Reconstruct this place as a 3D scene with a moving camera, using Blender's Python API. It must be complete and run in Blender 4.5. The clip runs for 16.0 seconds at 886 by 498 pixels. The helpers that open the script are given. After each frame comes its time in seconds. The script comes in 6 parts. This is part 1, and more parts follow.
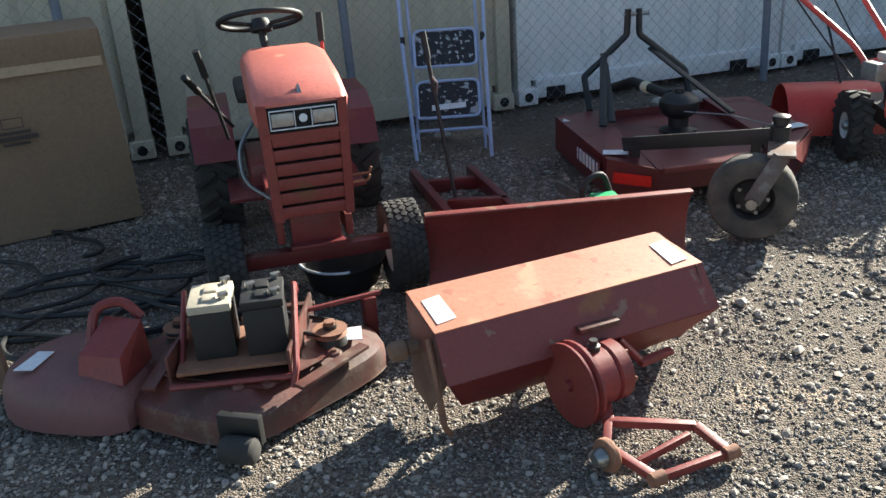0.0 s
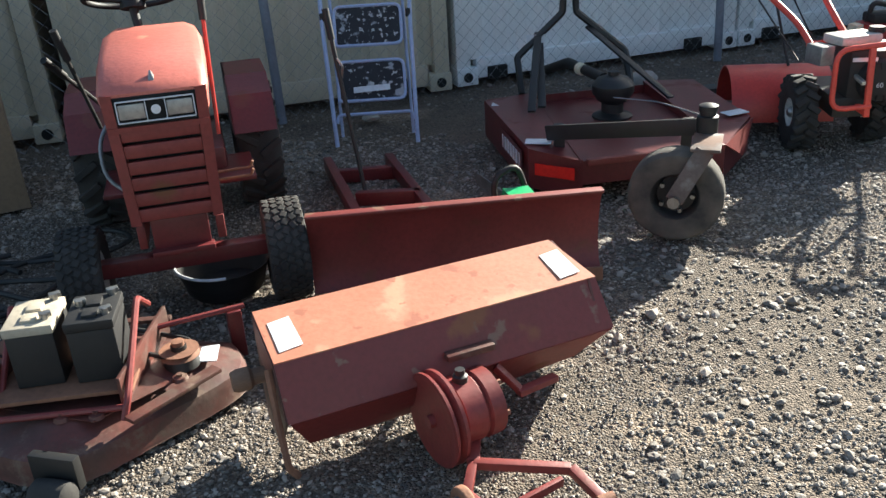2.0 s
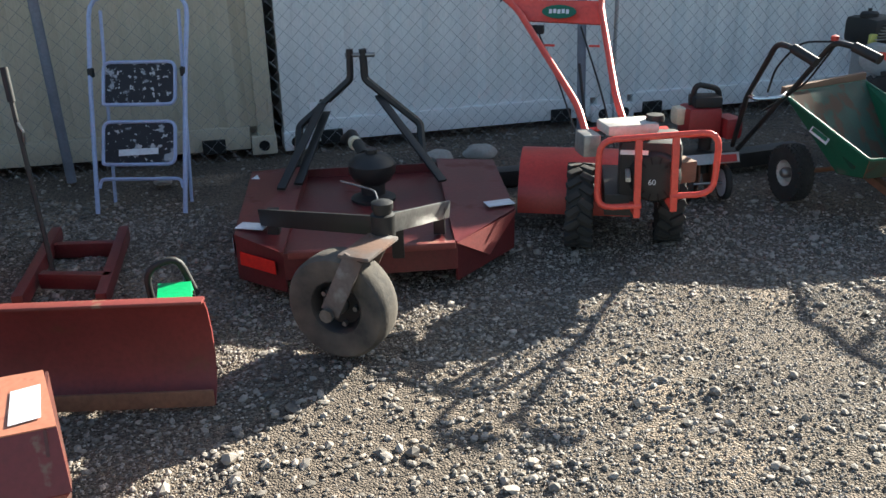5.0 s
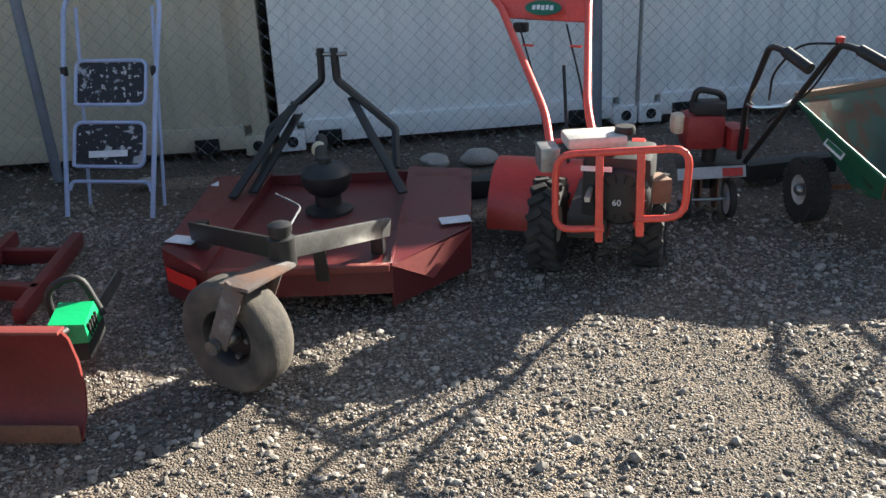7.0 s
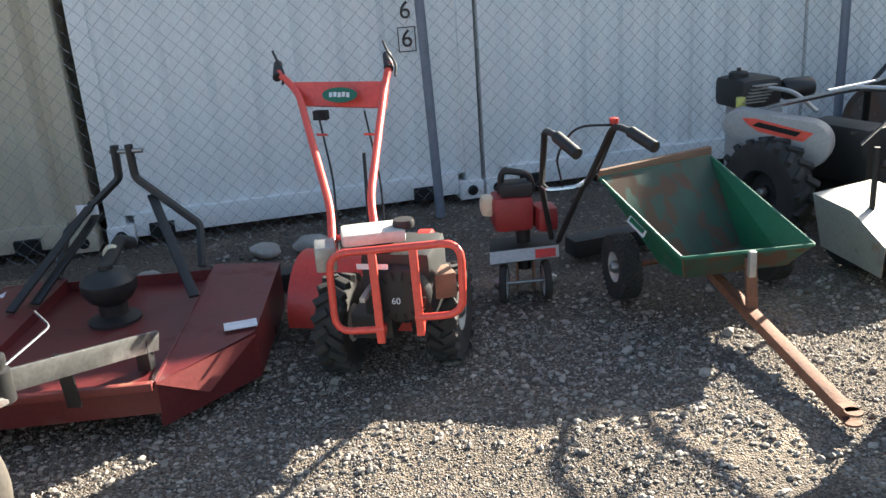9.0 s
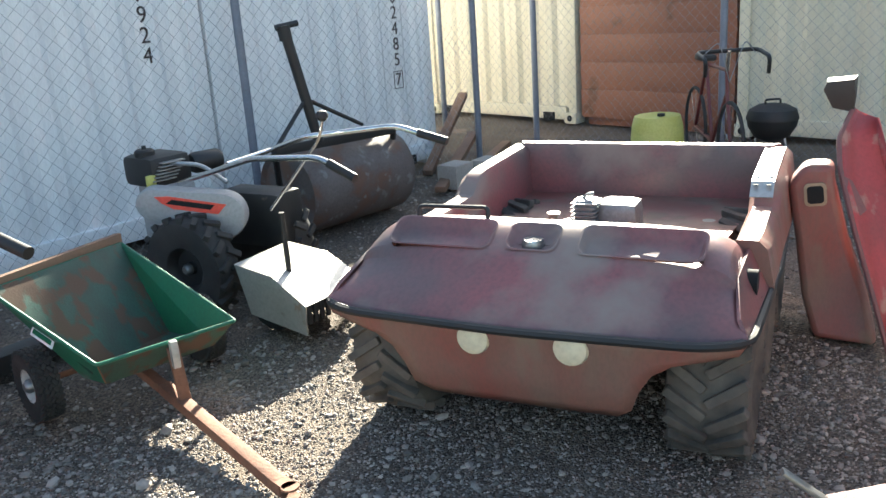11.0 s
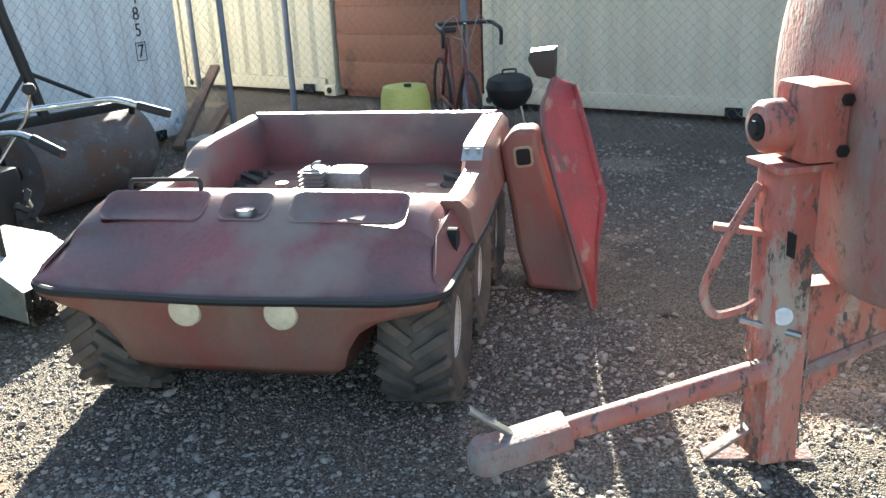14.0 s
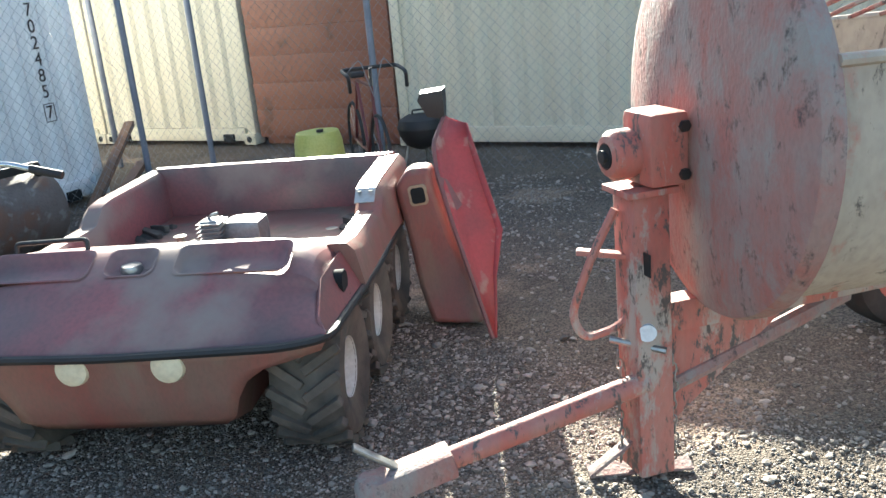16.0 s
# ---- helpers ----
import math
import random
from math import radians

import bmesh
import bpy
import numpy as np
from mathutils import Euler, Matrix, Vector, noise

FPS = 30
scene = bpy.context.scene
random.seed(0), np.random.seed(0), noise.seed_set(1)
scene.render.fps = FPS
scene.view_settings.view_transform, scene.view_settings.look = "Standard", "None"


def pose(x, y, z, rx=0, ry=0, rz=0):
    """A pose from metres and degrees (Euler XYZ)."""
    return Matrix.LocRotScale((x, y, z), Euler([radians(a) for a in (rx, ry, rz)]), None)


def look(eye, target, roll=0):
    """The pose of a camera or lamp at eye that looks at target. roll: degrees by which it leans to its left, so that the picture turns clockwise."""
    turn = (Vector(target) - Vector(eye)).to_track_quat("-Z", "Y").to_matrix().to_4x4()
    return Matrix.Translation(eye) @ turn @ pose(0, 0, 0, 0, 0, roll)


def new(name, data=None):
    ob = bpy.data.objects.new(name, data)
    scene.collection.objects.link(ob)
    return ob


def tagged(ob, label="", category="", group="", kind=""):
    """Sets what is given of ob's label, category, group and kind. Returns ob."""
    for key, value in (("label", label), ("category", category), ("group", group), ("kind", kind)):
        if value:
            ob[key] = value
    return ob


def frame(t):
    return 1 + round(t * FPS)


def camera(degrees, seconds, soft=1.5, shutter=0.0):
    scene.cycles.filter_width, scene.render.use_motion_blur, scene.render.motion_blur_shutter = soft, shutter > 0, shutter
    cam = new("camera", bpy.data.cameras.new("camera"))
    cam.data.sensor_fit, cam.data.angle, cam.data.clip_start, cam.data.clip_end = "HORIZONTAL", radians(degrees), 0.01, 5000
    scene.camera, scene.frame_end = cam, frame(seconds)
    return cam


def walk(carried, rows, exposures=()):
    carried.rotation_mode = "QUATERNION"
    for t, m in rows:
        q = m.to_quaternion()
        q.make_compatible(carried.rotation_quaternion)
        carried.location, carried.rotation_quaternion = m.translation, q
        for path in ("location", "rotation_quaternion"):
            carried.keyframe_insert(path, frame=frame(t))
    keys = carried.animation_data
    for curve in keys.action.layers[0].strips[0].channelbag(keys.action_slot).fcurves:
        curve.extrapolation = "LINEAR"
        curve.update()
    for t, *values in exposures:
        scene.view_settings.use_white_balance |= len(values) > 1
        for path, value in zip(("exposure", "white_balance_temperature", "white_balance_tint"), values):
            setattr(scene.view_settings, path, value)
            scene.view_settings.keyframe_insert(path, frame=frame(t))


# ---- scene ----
cam = camera(54.8, 16.0)
METRES, EYE, TILT, LEAN, TURN = 4.6, 1.605, 0.0, 0.0, 0.0
EXPOSURES = ((0.0, 1.9, 6300, 4), (4.7, 1.92, 6350, 4), (8.0, 1.95, 6450, 6), (8.7, 2.2, 6500, 6), (9.5, 2.65, 6600, 6), (10.2, 2.85, 6600, 5), (12.3, 2.75, 6350, 2), (13.3, 2.6, 6250, 2), (14.0, 2.82, 6250, 1), (16.0, 2.85, 6200, 1))
ROWS = [
    (0.0, 0.0, 0.0, 0.0, -1.5, -22.84, 3.58),
    (0.5, 0.0109, 0.0037, -0.0022, -2.19, -23.46, 4.06),
    (1.0, 0.02, 0.0155, -0.0073, -2.83, -24.41, 3.64),
    (1.5, 0.0408, 0.0445, -0.0106, -2.56, -25.46, 2.54),
    (2.0, 0.0865, 0.0762, -0.0094, -2.23, -24.74, 3.13),
    (2.5, 0.1578, 0.0945, -0.0093, -1.62, -22.75, 3.0),
    (3.0, 0.207, 0.1214, -0.0125, -1.84, -22.24, 3.12),
    (3.5, 0.2514, 0.1579, -0.0129, -2.28, -22.27, 3.24),
    (4.0, 0.3041, 0.1731, -0.0143, -1.59, -21.84, 2.32),
    (4.5, 0.3645, 0.1867, -0.017, -0.08, -21.68, 1.62),
    (7.0, 0.5501, 0.2918, -0.0221, 8.17, -22.31, 2.14),
    (7.5, 0.576, 0.3199, -0.021, 9.25, -22.44, 2.98),
    (8.0, 0.6147, 0.3321, -0.0186, 9.38, -21.9, 3.66),
    (8.5, 0.6582, 0.3438, -0.0144, 7.32, -20.3, 3.71),
    (9.0, 0.6818, 0.3571, -0.0108, 3.43, -18.63, 3.92),
    (9.5, 0.7064, 0.3805, -0.0078, -5.15, -17.19, 3.04),
    (10.0, 0.7268, 0.3965, -0.0068, -14.77, -16.49, 3.15),
    (12.5, 0.7658, 0.3931, -0.0123, -45.93, -18.79, 3.71),
    (13.0, 0.7679, 0.3918, -0.0138, -46.47, -18.97, 3.6),
    (13.5, 0.7765, 0.3732, -0.013, -46.43, -19.39, 2.7),
    (14.0, 0.788, 0.3452, -0.0114, -46.0, -19.33, 2.39),
    (14.5, 0.7971, 0.3299, -0.011, -45.63, -18.67, 3.32),
    (15.0, 0.8026, 0.3205, -0.0099, -46.05, -18.11, 3.82),
    (15.5, 0.8083, 0.3119, -0.0092, -47.31, -17.77, 4.26),
    (16.0, 0.8079, 0.2974, -0.0081, -50.54, -17.09, 5.01),
]
walk(cam, [(t, pose(0, 0, EYE, TILT, LEAN, TURN) @ pose(METRES * x, METRES * y, METRES * z, 90 + pitch, roll, yaw)) for t, x, y, z, yaw, pitch, roll in ROWS], exposures=EXPOSURES)

# ---- light ----
SUN_AZ, SUN_EL = 44.0, 24.0     # clockwise from +y, degrees
world = bpy.data.worlds.new("world")
scene.world = world
world.use_nodes = True
wn = world.node_tree.nodes
sky = wn.new("ShaderNodeTexSky")
sky.sky_type, sky.sun_disc = "NISHITA", False
sky.sun_elevation, sky.sun_rotation = radians(SUN_EL), radians(SUN_AZ)
sky.dust_density = 1.6
world.node_tree.links.new(sky.outputs[0], wn["Background"].inputs[0])
wn["Background"].inputs[1].default_value = 0.059
sun = new("sun", bpy.data.lights.new("sun", "SUN"))
sun.data.energy, sun.data.angle, sun.data.color = 5.0, radians(0.55), (1.0, 0.92, 0.80)
d_sun = Vector((math.sin(radians(SUN_AZ)) * math.cos(radians(SUN_EL)), math.cos(radians(SUN_AZ)) * math.cos(radians(SUN_EL)), math.sin(radians(SUN_EL))))
sun.matrix_world = look(d_sun * 30, (0, 0, 0))


# ---- materials ----
def mat(name, base, rough=0.6, metal=0.0, dark=None, scale=6.0, amount=0.6, bump=0.2, fine=60.0, wear=None, wear_scale=4.0, wear_at=0.62, stretch=(1, 1, 1), island=0.0, objvar=0.0, wear2=None, soft=0.06, ragged=0.0):
    """Paint or bare stuff with two scales of noise, worn patches and fine relief."""
    m = bpy.data.materials.new(name)
    m.use_nodes = True
    n, l = m.node_tree.nodes, m.node_tree.links
    b = n["Principled BSDF"]
    b.inputs["Metallic"].default_value = metal
    tc = n.new("ShaderNodeNewGeometry")
    mp = n.new("ShaderNodeMapping")
    mp.inputs["Scale"].default_value = stretch
    l.new(tc.outputs["Position"], mp.inputs[0])

    def noisy(sc, det=5.0, twist=0.0):
        t = n.new("ShaderNodeTexNoise")
        t.inputs["Distortion"].default_value = twist * 0.4
        t.inputs["Roughness"].default_value = 0.74 if twist else 0.5
        t.inputs["Scale"].default_value, t.inputs["Detail"].default_value = sc, det
        l.new(mp.outputs[0], t.inputs["Vector"])
        return t.outputs["Fac"]

    def ramp(fac, lo, hi):
        r = n.new("ShaderNodeMapRange")
        r.inputs["From Min"].default_value, r.inputs["From Max"].default_value = lo, hi
        l.new(fac, r.inputs["Value"])
        return r.outputs[0]

    def mix(fac, a, c):
        x = n.new("ShaderNodeMix")
        x.data_type = "RGBA"
        for sock, v in ((x.inputs["Factor"], fac), (x.inputs["A"], a), (x.inputs["B"], c)):
            if isinstance(v, bpy.types.NodeSocket):
                l.new(v, sock)
            else:
                sock.default_value = v if isinstance(v, float) else (*v, 1)
        return x.outputs["Result"]

    def times(fac, k):
        x = n.new("ShaderNodeMath")
        x.operation = "MULTIPLY"
        l.new(fac, x.inputs[0])
        x.inputs[1].default_value = k
        return x.outputs[0]

    dark = dark or tuple(c * 0.6 for c in base)
    col = mix(times(ramp(noisy(scale), 0.35, 0.68), amount), base, dark)
    fn = noisy(fine, 3.0)
    col = mix(times(ramp(fn, 0.4, 0.75), 0.35), col, tuple(c * 0.62 for c in dark))
    rgh = b.inputs["Roughness"]
    rgh.default_value = rough
    if wear:
        w = ramp(noisy(wear_scale, 9.0, ragged), wear_at, wear_at + soft)
        col = mix(w, col, wear)
        l.new(mix(w, (rough,) * 3, (0.9,) * 3), rgh)
    if wear2:
        speck = 0.55 if ragged else 0.60
        w = ramp(noisy(wear_scale * 2.3, 9.0, ragged), max(wear_at + 0.02, speck), max(wear_at + 0.02, speck) + soft * 0.7)
        col = mix(w, col, wear2)
    if island or objvar:
        src = tc.outputs["Random Per Island"]
        if objvar:
            src = n.new("ShaderNodeObjectInfo").outputs["Random"]
        hs = n.new("ShaderNodeHueSaturation")
        r = n.new("ShaderNodeMapRange")
        k = island or objvar
        r.inputs["To Min"].default_value, r.inputs["To Max"].default_value = 1 - k, 1 + k
        l.new(src, r.inputs["Value"])
        l.new(r.outputs[0], hs.inputs["Value"])
        l.new(col, hs.inputs["Color"])
        col = hs.outputs["Color"]
    l.new(col, b.inputs["Base Color"])
    bp = n.new("ShaderNodeBump")
    bp.inputs["Strength"].default_value, bp.inputs["Distance"].default_value = bump, 0.004
    l.new(fn, bp.inputs["Height"])
    l.new(bp.outputs[0], b.inputs["Normal"])
    return m


RUST, DUST = (0.16, 0.065, 0.03), (0.36, 0.30, 0.24)
M_red = mat("faded_red_paint", (0.22, 0.036, 0.032), 0.48, dark=(0.15, 0.026, 0.022), scale=5, wear=RUST, wear_scale=5, wear_at=0.64, soft=0.1)
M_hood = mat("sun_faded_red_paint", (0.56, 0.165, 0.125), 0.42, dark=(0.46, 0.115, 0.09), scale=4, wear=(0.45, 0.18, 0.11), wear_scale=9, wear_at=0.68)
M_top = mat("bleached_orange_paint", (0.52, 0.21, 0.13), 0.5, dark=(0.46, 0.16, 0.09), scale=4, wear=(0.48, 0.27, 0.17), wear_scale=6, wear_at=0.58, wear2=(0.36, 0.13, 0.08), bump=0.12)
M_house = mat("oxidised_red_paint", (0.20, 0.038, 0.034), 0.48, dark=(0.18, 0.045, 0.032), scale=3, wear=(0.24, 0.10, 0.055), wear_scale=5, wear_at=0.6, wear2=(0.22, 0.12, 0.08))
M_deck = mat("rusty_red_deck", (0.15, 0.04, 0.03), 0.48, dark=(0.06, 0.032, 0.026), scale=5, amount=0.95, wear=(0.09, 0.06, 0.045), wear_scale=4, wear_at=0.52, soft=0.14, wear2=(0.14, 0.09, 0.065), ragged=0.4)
M_chute = mat("dusty_red_plastic", (0.19, 0.075, 0.07), 0.6, dark=(0.15, 0.085, 0.08), scale=4, wear=DUST, wear_scale=5, wear_at=0.66)
M_maroon = mat("maroon_paint", (0.145, 0.022, 0.024), 0.38, dark=(0.085, 0.016, 0.016), scale=4, wear=(0.15, 0.06, 0.045), wear_scale=5, wear_at=0.60, soft=0.12)
M_orange = mat("orange_red_enamel", (0.80, 0.095, 0.065), 0.36, dark=(0.66, 0.07, 0.05), scale=6, amount=0.5, bump=0.08)
M_orangered = mat("red_enamel", (0.55, 0.05, 0.035), 0.4, dark=(0.42, 0.035, 0.03), scale=6, wear=DUST, wear_scale=9, wear_at=0.72)
M_black = mat("black_plastic", (0.012, 0.012, 0.013), 0.6, dark=(0.022, 0.021, 0.02), scale=8)
M_blackpaint = mat("worn_black_paint", (0.013, 0.013, 0.014), 0.5, dark=(0.026, 0.025, 0.023), scale=9, wear=(0.12, 0.09, 0.07), wear_scale=12, wear_at=0.7)
M_rubber = mat("dusty_rubber", (0.022, 0.021, 0.02), 0.85, dark=(0.05, 0.046, 0.042), scale=9, amount=0.8, bump=0.4)
M_mudrubber = mat("muddy_rubber", (0.042, 0.039, 0.036), 0.9, dark=(0.15, 0.125, 0.10), scale=7, amount=0.9, bump=0.5)
M_steel = mat("grey_steel", (0.36, 0.36, 0.35), 0.38, 0.85, dark=(0.2, 0.19, 0.18), scale=12, wear=RUST, wear_scale=14, wear_at=0.74)
M_chrome = mat("chromed_steel", (0.62, 0.62, 0.62), 0.22, 1.0, dark=(0.42, 0.41, 0.4), scale=14)
M_alu = mat("cast_aluminium", (0.42, 0.42, 0.41), 0.45, 0.7, dark=(0.25, 0.25, 0.24), scale=14)
M_white = mat("white_label", (0.72, 0.74, 0.78), 0.6, dark=(0.58, 0.60, 0.64), scale=12, bump=0.05)
M_rim = mat("white_wheel_rim", (0.62, 0.60, 0.56), 0.5, dark=(0.42, 0.39, 0.34), scale=14)
M_ladder = mat("pale_blue_ladder_paint", (0.40, 0.46, 0.66), 0.4, dark=(0.33, 0.38, 0.56), scale=8, bump=0.05)
M_step = mat("paint_spattered_tread", (0.018, 0.019, 0.025), 0.8, dark=(0.03, 0.03, 0.035), scale=9, wear=(0.34, 0.35, 0.38), wear_scale=16, wear_at=0.57, wear2=(0.45, 0.45, 0.46))
M_green = mat("dark_green_plastic", (0.018, 0.14, 0.075), 0.45, dark=(0.03, 0.11, 0.07), scale=4, wear=(0.13, 0.16, 0.13), wear_scale=6, wear_at=0.62)
M_tubin = mat("grimy_tub_lining", (0.035, 0.10, 0.07), 0.7, dark=(0.045, 0.04, 0.032), scale=3, wear=(0.10, 0.06, 0.04), wear_scale=4, wear_at=0.5, stretch=(2.5, 2.5, 0.5))
M_saw = mat("bright_green_plastic", (0.01, 0.42, 0.14), 0.4, dark=(0.01, 0.32, 0.11), scale=8)
M_badge = mat("dark_green_badge", (0.0, 0.12, 0.06), 0.4, dark=(0.0, 0.1, 0.05))
M_card = mat("brown_cardboard", (0.24, 0.16, 0.10), 0.85, dark=(0.19, 0.125, 0.08), scale=2.5, wear=(0.2, 0.13, 0.09), wear_scale=3, wear_at=0.66, bump=0.1)
M_ink = mat("printed_ink", (0.06, 0.045, 0.04), 0.8)
M_tape = mat("packing_tape", (0.40, 0.30, 0.20), 0.25, dark=(0.34, 0.25, 0.17))
M_wood = mat("weathered_wood", (0.24, 0.14, 0.09), 0.8, dark=(0.15, 0.085, 0.055), scale=5, stretch=(1, 1, 6))
M_rustbar = mat("rusted_steel", (0.26, 0.12, 0.07), 0.8, dark=(0.15, 0.07, 0.045), scale=9, bump=0.5)
M_rustdrum = mat("rusty_grey_drum", (0.15, 0.125, 0.115), 0.8, dark=(0.10, 0.075, 0.065), scale=5, amount=0.9, wear=(0.15, 0.085, 0.06), wear_scale=5, wear_at=0.5, soft=0.12, wear2=(0.2, 0.19, 0.18), bump=0.4)
M_tan = mat("tan_container_paint", (0.57, 0.50, 0.38), 0.55, dark=(0.50, 0.435, 0.325), scale=1.2, wear=(0.26, 0.2, 0.14), wear_scale=3.5, wear_at=0.72, stretch=(2.5, 2.5, 0.4), bump=0.1)
M_whitec = mat("white_container_paint", (0.83, 0.83, 0.82), 0.5, dark=(0.78, 0.78, 0.77), scale=1.2, wear=(0.42, 0.40, 0.37), wear_scale=3.5, wear_at=0.73, stretch=(2.5, 2.5, 0.4), bump=0.1)
M_cream = mat("cream_container_paint", (0.66, 0.60, 0.46), 0.55, dark=(0.56, 0.50, 0.37), scale=1.2, wear=(0.30, 0.2, 0.13), wear_scale=3.5, wear_at=0.72, stretch=(2.5, 2.5, 0.4), bump=0.1)
M_brown = mat("red_brown_paint", (0.26, 0.105, 0.06), 0.6, dark=(0.20, 0.08, 0.05), scale=1.5, wear=(0.14, 0.07, 0.045), wear_scale=3, wear_at=0.66)
# near-black: shade of holes, gaps and recesses put into colour; also plain black bits
M_dark = mat("recess_shade_and_black", (0.012, 0.012, 0.012), 0.9)
M_galv = mat("galvanised_steel", (0.28, 0.29, 0.31), 0.5, 0.7, dark=(0.24, 0.25, 0.27), scale=10)
M_post = mat("painted_fence_post", (0.20, 0.22, 0.27), 0.5, 0.2, dark=(0.15, 0.165, 0.2), scale=10)
M_argo = mat("sun_bleached_red_plastic", (0.29, 0.085, 0.085), 0.40, dark=(0.115, 0.085, 0.082), scale=2.2, amount=1.0, wear=(0.25, 0.19, 0.165), wear_scale=2.4, wear_at=0.52, soft=0.14, bump=0.06)
M_argolow = mat("camouflaged_red_plastic", (0.24, 0.075, 0.06), 0.55, dark=(0.20, 0.13, 0.10), scale=3, amount=0.9, wear=(0.215, 0.145, 0.11), wear_scale=4, wear_at=0.55, soft=0.10, stretch=(1.6, 1.6, 0.7))
M_lens = mat("yellowed_headlight_cover", (0.72, 0.64, 0.46), 0.4, dark=(0.64, 0.55, 0.38))
M_pink = mat("bright_red_panel", (0.38, 0.05, 0.05), 0.5, dark=(0.24, 0.05, 0.048), scale=4, amount=0.9, wear=(0.33, 0.19, 0.16), wear_scale=6, wear_at=0.58)
M_mixer = mat("scabby_mixer_paint", (0.33, 0.13, 0.11), 0.8, dark=(0.29, 0.20, 0.18), scale=8, amount=1.0, wear=(0.27, 0.24, 0.22), wear_scale=5, wear_at=0.47, soft=0.16, wear2=(0.055, 0.047, 0.043), stretch=(1.3, 1.3, 0.8), bump=1.0, ragged=0.5)
M_cement = mat("cement_crusted_drum", (0.44, 0.38, 0.31), 0.95, dark=(0.33, 0.27, 0.22), scale=6, wear=(0.40, 0.21, 0.17), wear_scale=6, wear_at=0.56, soft=0.10, wear2=(0.10, 0.085, 0.075), bump=1.0, fine=34, stretch=(1, 1, 0.6), ragged=0.7)
M_jack = mat("peeling_orange_paint", (0.45, 0.115, 0.085), 0.65, dark=(0.40, 0.20, 0.16), scale=9, amount=0.8, wear=(0.38, 0.31, 0.265), wear_scale=6, wear_at=0.52, soft=0.07, wear2=(0.10, 0.08, 0.07), stretch=(1.2, 1.2, 0.5), bump=0.45, ragged=0.5)
M_yellow = mat("yellow_plastic", (0.58, 0.56, 0.17), 0.5, dark=(0.5, 0.48, 0.09))
M_greyp = mat("grey_machine_paint", (0.33, 0.33, 0.33), 0.45, dark=(0.25, 0.25, 0.25), wear=DUST, wear_at=0.68)
M_silver = mat("bare_sheet_metal", (0.55, 0.54, 0.50), 0.4, 0.55, dark=(0.42, 0.40, 0.36), scale=6, wear=(0.3, 0.22, 0.16), wear_scale=6, wear_at=0.66)
M_batt = mat("dusty_cream_battery_top", (0.50, 0.44, 0.34), 0.6, dark=(0.36, 0.31, 0.24), scale=9)
M_engred = mat("dull_engine_red", (0.30, 0.025, 0.028), 0.45, dark=(0.2, 0.02, 0.02))
M_reflector = mat("red_reflector", (0.75, 0.03, 0.02), 0.2, dark=(0.6, 0.02, 0.02), scale=20)
M_concrete = mat("rough_concrete", (0.40, 0.37, 0.33), 0.9, dark=(0.3, 0.28, 0.25), bump=0.6)
M_stone = mat("river_gravel", (0.285, 0.245, 0.205), 0.75, dark=(0.15, 0.135, 0.125), scale=22, island=0.62, bump=0.3)
M_ground = mat("sandy_grit", (0.175, 0.137, 0.105), 0.95, dark=(0.11, 0.088, 0.07), scale=1.6, amount=0.9, fine=90, wear=(0.27, 0.205, 0.15), wear_scale=1.3, wear_at=0.6, bump=1.0)



def add_pebbles(m, cell, spread, depth):
    """Small stones in the grit: cells of their own tone, with rounded relief."""
    n, l = m.node_tree.nodes, m.node_tree.links
    b = n["Principled BSDF"]
    geo = n.new("ShaderNodeNewGeometry")
    vo = n.new("ShaderNodeTexVoronoi")
    vo.inputs["Scale"].default_value = cell
    l.new(geo.outputs["Position"], vo.inputs["Vector"])
    hs = n.new("ShaderNodeHueSaturation")
    mr = n.new("ShaderNodeMapRange")
    mr.inputs["To Min"].default_value, mr.inputs["To Max"].default_value = 1 - spread, 1 + spread
    sep = n.new("ShaderNodeSeparateColor")
    l.new(vo.outputs["Color"], sep.inputs[0])
    l.new(sep.outputs[0], mr.inputs["Value"])
    l.new(mr.outputs[0], hs.inputs["Value"])
    l.new(b.inputs["Base Color"].links[0].from_socket, hs.inputs["Color"])
    l.new(hs.outputs[0], b.inputs["Base Color"])
    old = b.inputs["Normal"].links[0].from_socket
    bp = n.new("ShaderNodeBump")
    bp.invert = True
    bp.inputs["Strength"].default_value, bp.inputs["Distance"].default_value = 1.0, depth
    l.new(vo.outputs["Distance"], bp.inputs["Height"])
    l.new(old, bp.inputs["Normal"])
    l.new(bp.outputs[0], b.inputs["Normal"])


add_pebbles(M_ground, 130.0, 0.6, 0.010)

# ---- mesh helpers ----
def B():
    return bmesh.new()


def thing(name, loc, label, category, group="", kind=""):
    ob = new(name)
    ob.location = loc
    ob.empty_display_size = 0.1
    return tagged(ob, label, category, group, kind)


def mesh_of(name, bm, material, smooth=False):
    me = bpy.data.meshes.new(name)
    bmesh.ops.recalc_face_normals(bm, faces=bm.faces[:])
    bm.to_mesh(me)
    bm.free()
    me.materials.append(material)
    if smooth:
        me.polygons.foreach_set("use_smooth", [True] * len(me.polygons))
        me.set_sharp_from_angle(angle=radians(38))
    return me


def part(name, bm, material, parent, label="", smooth=True):
    """One mesh, given in world places, under a thing or under a part."""
    ob = new(name, mesh_of(name, bm, material, smooth))
    if parent is not None:
        ob.parent = parent
        if parent.type == "EMPTY":
            ob.matrix_parent_inverse = Matrix.LocRotScale(parent.location, parent.rotation_euler, None).inverted()
    return tagged(ob, label)


